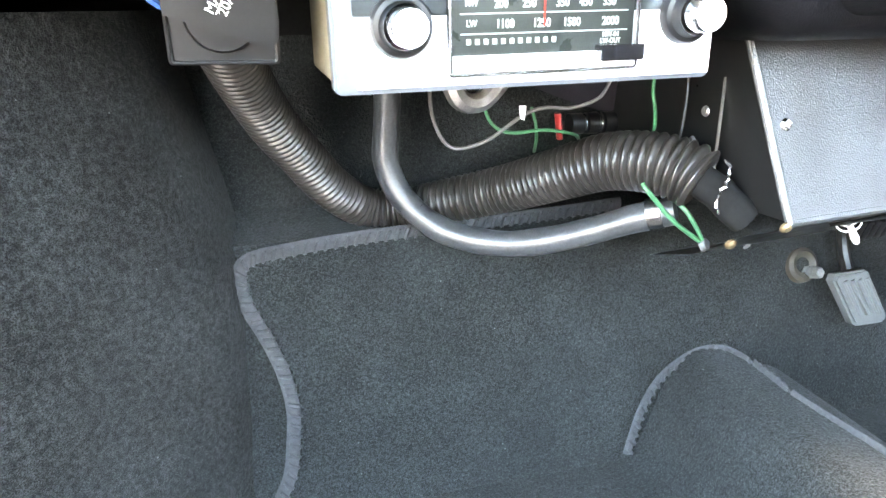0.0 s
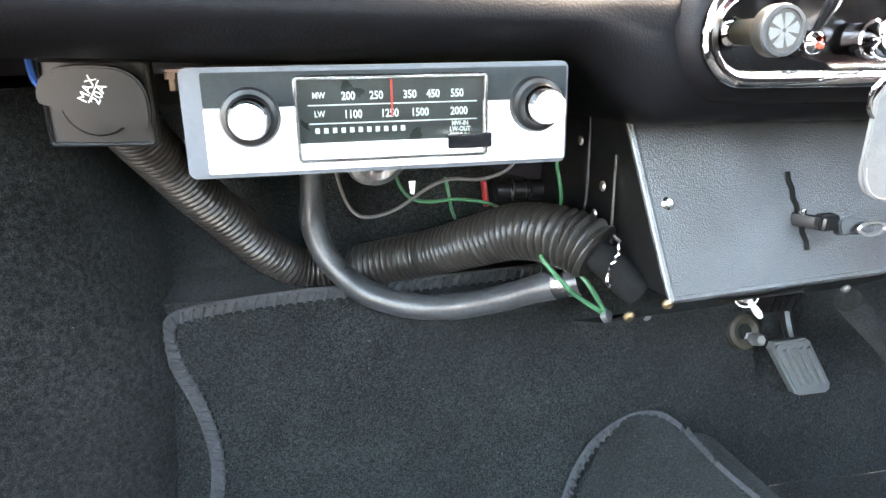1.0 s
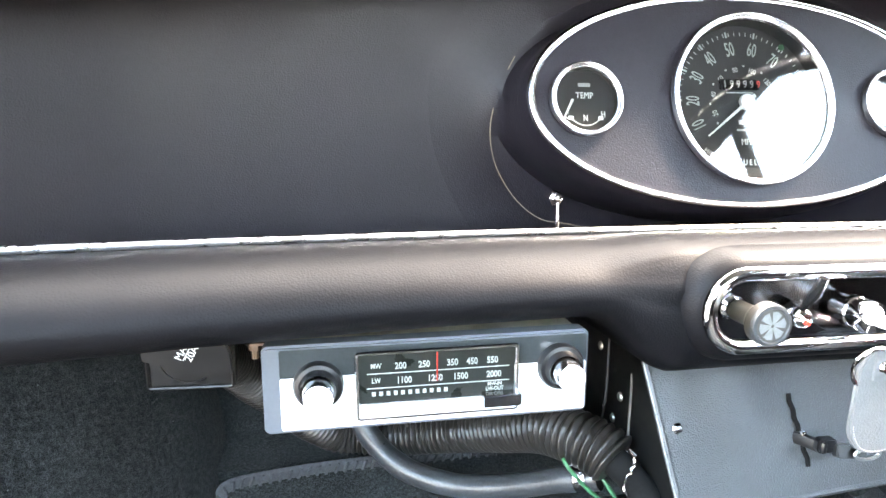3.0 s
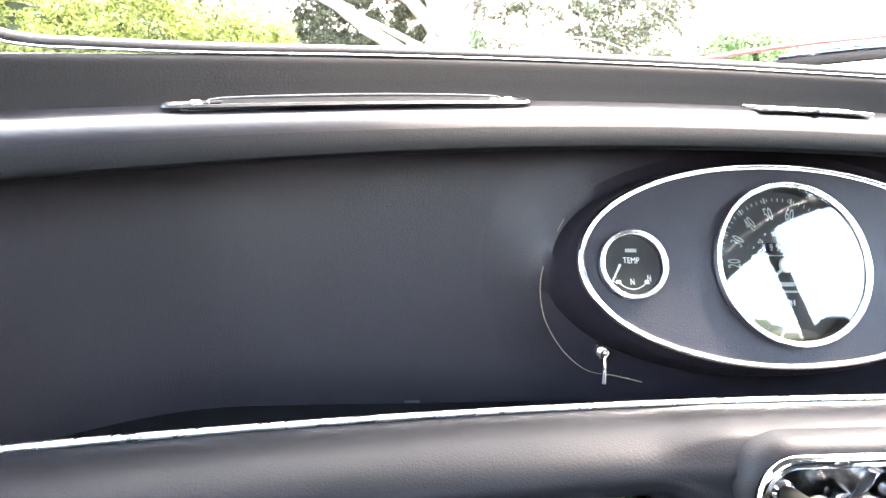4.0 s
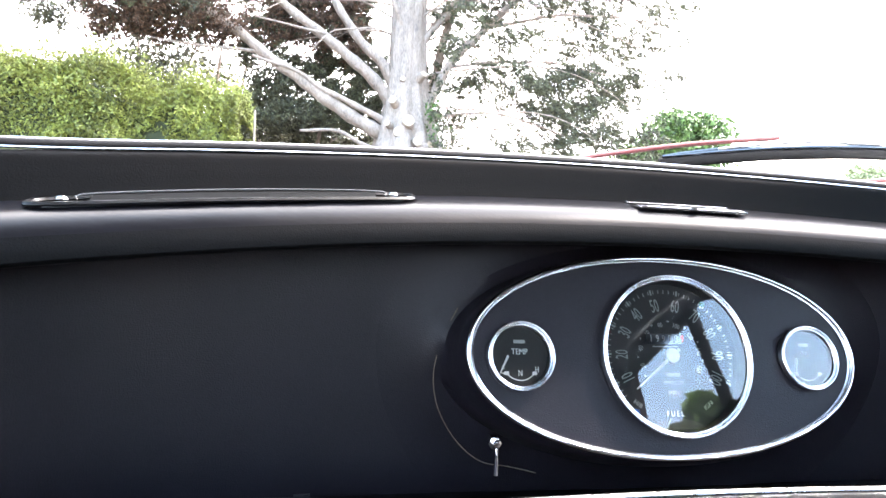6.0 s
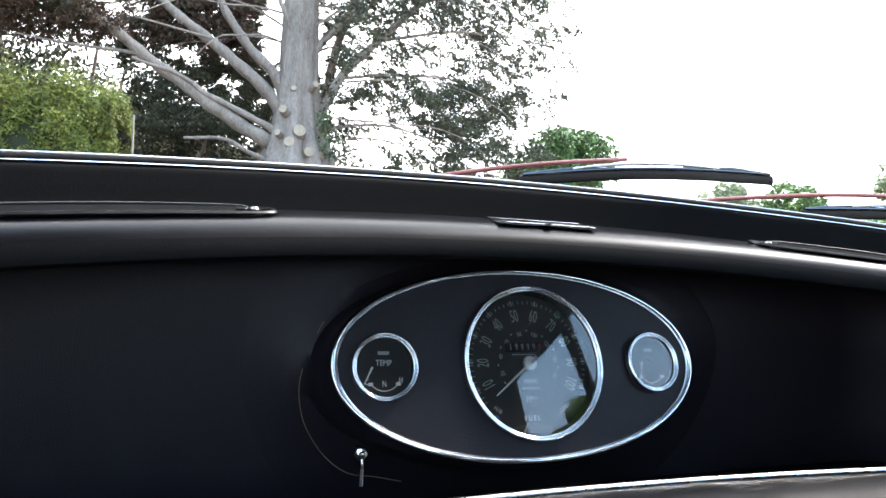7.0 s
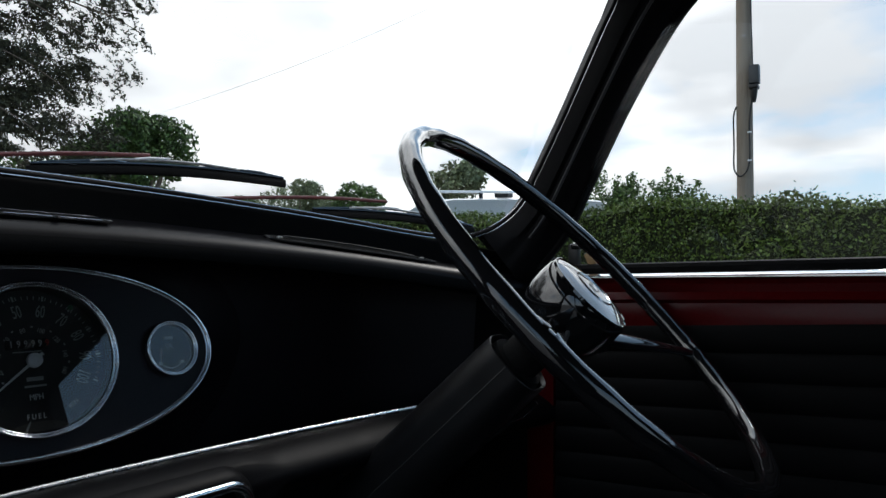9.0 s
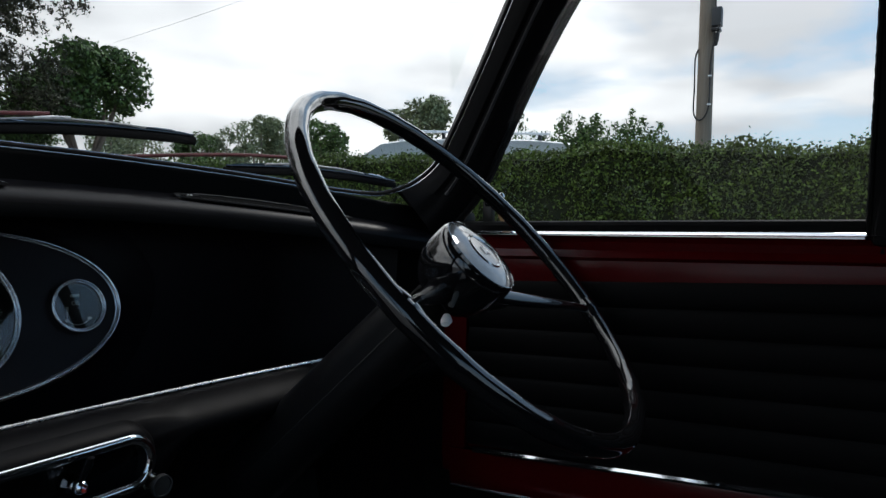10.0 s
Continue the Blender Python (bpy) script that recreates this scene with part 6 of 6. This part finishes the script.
BOUGHS = [
    ([(1.1, 11.2, 2.55), (0.74, 11.1, 2.86), (-0.15, 11.0, 3.32), (-1.11, 11.0, 3.99), (-2.03, 10.9, 4.5), (-3.2, 10.8, 4.95), (-4.6, 10.6, 5.3)], 0.19, 0.05),
    ([(1.1, 11.3, 3.3), (0.55, 11.2, 3.89), (-0.2, 11.2, 4.4), (-0.87, 11.2, 4.9), (-1.6, 11.2, 5.6), (-2.4, 11.2, 6.5)], 0.17, 0.05),
    ([(1.15, 11.3, 3.4), (0.84, 11.2, 4.02), (0.38, 11.2, 4.47), (0.06, 11.2, 5.02), (-0.3, 11.2, 5.9), (-0.5, 11.2, 7.0)], 0.15, 0.05),
    ([(1.45, 11.3, 2.9), (1.72, 11.2, 3.45), (2.01, 11.2, 4.15), (2.72, 11.1, 4.86), (3.46, 11.0, 5.64), (4.4, 10.9, 6.2), (5.6, 10.8, 6.5)], 0.14, 0.04),
    ([(1.4, 11.3, 4.1), (1.58, 11.2, 4.51), (2.07, 11.2, 5.09), (2.59, 11.2, 5.57), (3.2, 11.1, 6.6)], 0.10, 0.03),
    ([(0.9, 11.1, 3.0), (0.63, 11.0, 3.14), (-0.15, 10.9, 3.42), (-0.73, 10.9, 3.75), (-1.3, 10.9, 3.9)], 0.09, 0.03),
    ([(1.0, 11.0, 2.2), (0.86, 10.9, 2.42), (0.46, 10.8, 2.55), (0.07, 10.8, 2.75), (-0.5, 10.8, 2.7)], 0.07, 0.03),
    ([(1.5, 11.5, 4.4), (1.77, 11.5, 4.84), (2.17, 11.5, 5.41), (2.5, 11.5, 6.3)], 0.09, 0.03),
    ([(1.55, 11.7, 2.0), (1.72, 11.7, 3.4), (1.95, 11.7, 4.4), (2.25, 11.7, 5.5), (2.4, 11.7, 7.0)], 0.15, 0.08),
    ([(1.2, 11.1, 4.6), (0.95, 11.0, 5.1), (0.7, 11.0, 5.6), (0.6, 11.0, 6.4)], 0.07, 0.03),
    ([(-0.15, 11.0, 4.4), (-0.7, 10.9, 4.45), (-1.3, 10.8, 4.5)], 0.035, 0.015),
    ([(2.0, 11.2, 4.1), (2.8, 11.0, 4.2), (3.8, 10.9, 4.3), (5.0, 10.7, 4.1)], 0.05, 0.015),
    ([(1.6, 11.2, 3.1), (2.4, 11.0, 3.25), (3.3, 10.9, 3.2), (4.3, 10.8, 2.9)], 0.05, 0.015),
    ([(2.7, 11.1, 4.85), (3.9, 10.9, 5.1), (5.2, 10.8, 5.2), (6.4, 10.7, 5.0)], 0.05, 0.012),
    ([(-1.1, 11.0, 4.0), (-2.0, 10.9, 3.95), (-2.9, 10.8, 4.0)], 0.05, 0.015),
]
for pts, r0, r1 in BOUGHS:
    limb(cedar, pts, r0 * 0.72, r1 * 0.75)
for x, y, z, r, rx, rz in ((1.15, 10.72, 2.75, 0.13, 78, -20), (1.42, 10.72, 2.62, 0.12, 84, 10), (1.05, 10.82, 3.3, 0.10, 75, -25), (1.5, 10.9, 3.8, 0.09, 70, 20), (1.27, 10.7, 2.95, 0.15, 80, 0), (0.98, 10.8, 2.9, 0.08, 78, -30), (1.62, 10.85, 2.6, 0.09, 80, 30), (1.2, 10.95, 3.7, 0.07, 72, -10)):
    r *= 0.72
    m = pose(x, y + 0.06, z, rx, 0, rz)
    st = part("pruned_stub", lathe([(r * 0.92, 0.12), (r, 0.08), (r * 1.15, -0.05), (r * 1.5, -0.35)], 14, m), BARK, cedar)
    part("cut_face", lathe([(0, 0.122), (r * 0.93, 0.121)], 14, m), CUT_WOOD, st, "pale sawn face")


def lacy(boxes, tufts, each, mat, label, gap, reach=None):
    """Tufts of needles on drooping twigs, with round gaps of sky between them; boxes are x0, x1, y0, y1, z0, z1, weight."""
    w = np.array([b[6] for b in boxes], float)
    w /= w.sum()
    made = []
    while len(made) < tufts:
        b = boxes[rng.choice(len(boxes), p=w)]
        c = np.array([rng.uniform(b[0], b[1]), rng.uniform(b[2], b[3]), rng.uniform(b[4], b[5])])
        if reach and reach(c):
            continue
        if 0.35 * patch(*c, 0.6) + 0.7 * patch(c[0], 0.25 * c[1], 1.9 * c[2], 2.6) + 0.7 * patch(c[0] + 9, 0.3 * c[1], 1.3 * c[2], 5.0) < gap:
            continue
        out = np.array([math.copysign(1.0, c[0] - TX), 0.0, -0.55]) + rng.normal(size=3) * 0.45
        t = rng.uniform(-0.5, 0.5, each)
        made.append(c + np.outer(t * rng.uniform(0.12, 0.30), out) + rng.normal(size=(each, 3)) * 0.022)
    return leaf_cloud("crown", np.concatenate(made), 0.034, 0.013, mat, cedar, label=label)


right = [(1.7, 5.9, 9.8, 12.8, 2.2, 4.2, 1.5), (1.7, 6.2, 9.8, 12.8, 3.8, 6.0, 1.3), (1.5, 6.3, 9.8, 12.6, 5.4, 9.5, 1.2)]
left = [(-5.2, -1.7, 9.8, 12.8, 4.4, 6.2, 1.0), (-1.7, 0.7, 11.5, 13.2, 4.3, 6.2, 0.7), (-3.4, 0.7, 11.5, 13.2, 5.5, 9.5, 1.0), (-1.6, 1.0, 11.6, 13.2, 3.0, 4.4, 0.8)]
lacy(right, 4300, 26, LEAF_DARK, "lacy dark needles on drooping twigs", 0.22, lambda c: c[0] > 5.8 + 0.34 * (c[2] - 3.0) + 1.1 * patch(c[2], 0.3 * c[1], 3, 1.6))
lacy(left, 7600, 26, LEAF_DARK, "dark needles over the hedge", 0.11)
lacy([(-1.3, 0.5, 11.3, 12.4, 4.3, 5.8, 1.0), (-4.0, -1.4, 10.4, 12.0, 4.2, 4.7, 0.5)], 1500, 26, LEAF_BROWN, "patch of dead brown needles", 0.0)
wood = []
for k in range(46):
    z0, az = rng.uniform(2.6, 8.5), rng.uniform(-0.6, 0.6) + (math.pi if k % 2 else 0.0)
    z0 += 1.6 if k % 2 else 0.0
    ln, up, bend = rng.uniform(1.8, 4.2), rng.uniform(0.0, 0.9), rng.uniform(-0.5, 0.5)
    pts = [Vector((TX + math.cos(az + bend * u) * ln * u, TY + math.sin(az + bend * u) * ln * u, z0 + up * math.sin(2.2 * u) - 0.9 * u ** 3 + 0.12 * patch(z0, 3 * u, 2, 1.0))) for u in stations(0.05, 1, 12)]
    wood.append(sweep(pts, lambda i: 0.024 * (1 - 0.07 * i), 5))
part("twigs", joined(*wood), BARK, cedar, "thin grey twigs")
leaf_cloud("ivy", np.array([(TX + 0.42 + 0.1 * rng.normal(), TY - 0.3 + 0.12 * rng.normal(), rng.uniform(0, 3.4)) for _ in range(1500)]), 0.03, 0.02, IVY, cedar, label="bright ivy on the trunk")


def bushy(name, label, at, r, h, n, mat, leaf, lobes=9, trunk=0.12, squash=0.8, gap=-0.25, airy=0.0):
    """A broad-leaved tree: forked trunk and a crown of leaf clumps with gaps."""
    t = thing(name, (*at, GROUND), label, "tree", "background trees")
    x, y = at
    top = h + GROUND
    for k in range(4):
        a = k * 1.7 + 0.3
        limb(t, [(x, y, GROUND), (x + 0.05 * math.cos(a), y, top * 0.3), (x + r * 0.4 * math.cos(a), y + r * 0.4 * math.sin(a), top * 0.62), (x + r * 0.5 * math.cos(a), y + r * 0.5 * math.sin(a), top * 0.8)], trunk, trunk * 0.2, "limb" if k else "trunk", 8)
    pts = []
    for k in range(lobes):
        a, u = rng.uniform(0, 2 * math.pi), rng.uniform(-1, 1)
        c = np.array([x + r * 0.62 * math.cos(a) * math.sqrt(1 - u * u), y + r * 0.62 * math.sin(a) * math.sqrt(1 - u * u), top - r * squash + u * r * squash * 0.62])
        q = rng.normal(size=(n // lobes, 3))
        q *= (rng.uniform(0.55, 1.0, len(q)) / np.linalg.norm(q, axis=1))[:, None] * r * rng.uniform(0.35, 0.55)
        q[:, 2] *= 0.8
        pts.append(c + q)
    pts = np.concatenate(pts)
    keep = np.array([patch(*p, 1.6 / max(0.6, r * 0.5)) > gap + airy * rng.uniform(-0.2, 0.6) for p in pts])
    leaf_cloud("crown", pts[keep], leaf, leaf * 0.55, mat, t)
    return t


bushy("broadleaf_tree", "dark green broad-leaved tree behind the drive", (7.2, 12.3), 1.3, 4.2, 26000, LEAF_MID, 0.045, 14)
bushy("broadleaf_tree", "dark green broad-leaved tree behind the drive", (6.1, 13.4), 1.3, 3.7, 14000, LEAF_MID, 0.045, 10)
for x, y, r, h in ((-0.7, 13.8, 1.9, 4.7), (0.9, 14.8, 1.6, 4.3), (-2.9, 14.6, 2.3, 6.4), (2.6, 15.2, 1.7, 3.9), (-1.2, 15.5, 2.2, 5.2), (-5.0, 15.0, 2.2, 5.4), (-8.0, 15.0, 2.4, 5.6)):
    bushy("dark_conifer", "dark dense evergreen behind the cedar", (x, y), r, h, 20000, LEAF_DARK, 0.05, 20, gap=-0.3, squash=1.15)


def spindly(at, h, spread, shoots, fork):
    """A young tree of upright leafy shoots that fan out above a fork."""
    t = thing("young_tree", (*at, GROUND), "slender young tree of upright leafy shoots beyond the hedge", "tree", "background trees")
    x, y = at
    top = h + GROUND
    limb(t, [(x, y, GROUND), (x + 0.04, y, fork * 0.5), (x, y, fork + 0.2)], 0.05, 0.035, "trunk", 8)
    pts, wood = [], []
    for k in range(shoots):
        a, lean = rng.uniform(0, 2 * math.pi), spread * math.sqrt(rng.uniform(0, 1))
        tall = (top - fork) * rng.uniform(0.6, 1.0) * (1 - 0.3 * (lean / spread) ** 2)
        base = np.array([x, y, fork + rng.uniform(-0.5, 0.15)])
        tip = base + np.array([math.cos(a) * lean, math.sin(a) * lean, tall])
        bow = np.array([math.cos(a), math.sin(a), 0]) * lean * 0.25
        line = [base + (tip - base) * u + bow * math.sin(math.pi * u) for u in stations(0, 1, 8)]
        wood.append(sweep([Vector(p) for p in line], lambda i: 0.016 - 0.0017 * i, 5))
        u = rng.uniform(0.12, 1.02, 420)
        c = base + np.outer(u, tip - base) + np.outer(np.sin(math.pi * u), bow)
        pts.append(c + rng.normal(size=(len(u), 3)) * np.outer(0.055 + 0.17 * np.sin(math.pi * np.clip(u, 0, 1)), [1, 1, 0.7]))
    part("shoots", joined(*wood), BARK, t, "thin upright shoots")
    leaf_cloud("crown", np.concatenate(pts), 0.055, 0.030, LEAF_MID, t)


spindly((19.2, 7.15), 4.75, 0.85, 24, 1.3)
spindly((19.8, 5.6), 4.6, 1.5, 30, 1.3)
spindly((18.8, 8.15), 4.4, 0.5, 14, 1.3)
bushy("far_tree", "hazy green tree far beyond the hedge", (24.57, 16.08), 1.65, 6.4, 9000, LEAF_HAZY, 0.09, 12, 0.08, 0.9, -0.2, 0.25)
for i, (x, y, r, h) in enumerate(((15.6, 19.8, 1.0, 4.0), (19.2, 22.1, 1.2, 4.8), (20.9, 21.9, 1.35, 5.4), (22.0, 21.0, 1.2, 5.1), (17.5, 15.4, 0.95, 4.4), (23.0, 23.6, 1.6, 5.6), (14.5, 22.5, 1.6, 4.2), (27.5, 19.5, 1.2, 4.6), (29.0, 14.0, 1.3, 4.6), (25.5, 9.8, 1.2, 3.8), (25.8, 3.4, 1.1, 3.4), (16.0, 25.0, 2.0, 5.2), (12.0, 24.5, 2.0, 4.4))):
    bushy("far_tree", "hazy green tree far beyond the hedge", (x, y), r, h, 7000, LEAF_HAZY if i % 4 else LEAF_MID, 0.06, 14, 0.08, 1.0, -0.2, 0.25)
# trees behind the car, seen only in the dials
for x, y, r, h in ((7.0, -10.2, 0.85, 4.7), (-9.0, -10.0, 2.4, 5.5)):
    bushy("garden_tree", "green garden tree mirrored in the dial glass", (x, y), r, h, 5000, LEAF_MID, 0.09, 10, 0.12, 0.9, -0.2, 0.2)

# ---- pole, wires and van ----
pole = thing("utility_pole", (10.05, 1.24, GROUND), "weathered wooden utility pole with a grey fuse box", "utility pole")
part("shaft", sweep([Vector((10.02, 1.285, z)) for z in (GROUND, 2.0, 4.5, 7.5)], lambda i: (0.118, 0.113, 0.106, 0.095)[i], 20), POLE_WOOD, pole)
bx = part("fuse_box", box((0.14, 0.13, 0.26), (9.86, 1.12, 3.55), 0.01), PLASTIC_GREY, pole, "grey metal fuse box")
part("box_clamp", box((0.16, 0.12, 0.05), (9.88, 1.13, 3.38), 0.01), PLASTIC, bx)
part("box_foot", lathe([(0.05, 0.08), (0.04, -0.04), (0.02, -0.12)], 10, pose(9.87, 1.13, 3.28)), PLASTIC, bx)
line = smooth_line([(9.9, 1.16, 3.25), (9.91, 1.2, 2.9), (9.90, 1.2, 2.4), (9.89, 1.24, 2.2), (9.88, 1.33, 2.13), (9.89, 1.405, 2.25), (9.92, 1.41, 2.6), (9.93, 1.415, 3.0), (9.95, 1.38, 3.15)], 6)
part("cable_loop", sweep(line, 0.012, 6), PLASTIC, pole, "black cable loop")
for z in (2.35, 2.75):
    part("cable_clip", box((0.03, 0.05, 0.02), (9.895, 1.2, z)), SATIN, pole)
part("bolt", lathe([(0, 0.02), (0.03, 0.0)], 8, pose(9.92, 1.27, 4.15, 0, -90)), STEEL, pole)
part("riser", sweep([Vector((9.9, 1.15, 3.68)), Vector((9.93, 1.17, 4.4)), Vector((9.97, 1.2, 6.5))], 0.01, 6), PLASTIC, pole)
w = thing("overhead_wire", (10.05, 1.24, 7.0), "thin grey overhead wire from the pole", "wire")
va, vb = Vector((10.05, 1.24, 7.0)), Vector((9.074, 14.29, 4.616))
part("strand", sweep([va.lerp(vb, t) - Vector((0, 0, 0.35 * math.sin(math.pi * t))) for t in stations(0, 1, 16)], 0.0034, 5), WIRE_GREY, w)

van = thing("parked_van", (11.0, 6.35, GROUND), "white van with a roof rack parked beyond the hedge", "van")
VM = Matrix.Translation((11.0, 6.35, 0.0)) @ pose(0, 0, 0, 0, 0, -57)
prof = [(-2.3, GROUND + 0.3), (-2.35, 0.71), (-2.1, 1.06), (-1.55, 1.76), (-1.15, 2.03), (-0.5, 2.13), (1.6, 2.15), (2.2, 2.11), (2.35, 1.91), (2.4, 0.3), (2.35, GROUND + 0.3)]
rows = []
for y, k in ((-0.88, 0.9), (-0.94, 0.98), (-0.8, 1.0), (0.0, 1.012), (0.8, 1.0), (0.94, 0.98), (0.88, 0.9)):
    rows.append([VM @ Vector((x * (0.97 + 0.03 * k), y, GROUND + 0.3 + (z - GROUND - 0.3) * (k if z > 1.5 else 1))) for x, z in prof])
bm = grid(rows)
for i in (0, -1):
    bm.faces.new([bm.verts.new(p) for p in rows[i]])
bmesh.ops.remove_doubles(bm, verts=bm.verts, dist=1e-4)
bmesh.ops.recalc_face_normals(bm, faces=bm.faces)
part("body", bm, VAN_WHITE, van)
for y in (-0.7, 0.7):
    part("rack_rail", sweep([VM @ Vector((x, y, 2.27)) for x in (-0.9, 0.5, 2.0)], 0.025, 8), SATIN, van)
for x in (-0.8, 0.0, 0.9, 1.8):
    part("rack_bar", sweep([VM @ Vector((x, y, 2.26)) for y in (-0.75, 0, 0.75)], 0.022, 8), SATIN, van)
    for y in (-0.7, 0.7):
        part("rack_foot", box((0.06, 0.06, 0.14), VM @ Vector((x, y, 2.19)), 0.01), PLASTIC, van)
part("roof_lamp", box((0.22, 0.3, 0.12), VM @ Vector((0.45, -0.3, 2.27)), 0.02), PLASTIC, van, "dark roof unit")
for x in (-1.5, 1.5):
    for y in (-0.86, 0.86):
        wh = part("wheel", lathe([(0.0, 0.06), (0.2, 0.07), (0.32, 0.09), (0.34, 0.05), (0.34, -0.09)], 24, VM @ pose(x, y, GROUND + 0.34, 90)), RUBBER, van)
        part("rim", lathe([(0, 0.095), (0.19, 0.085)], 18, VM @ pose(x, y, GROUND + 0.34, 90)), STEEL, wh)
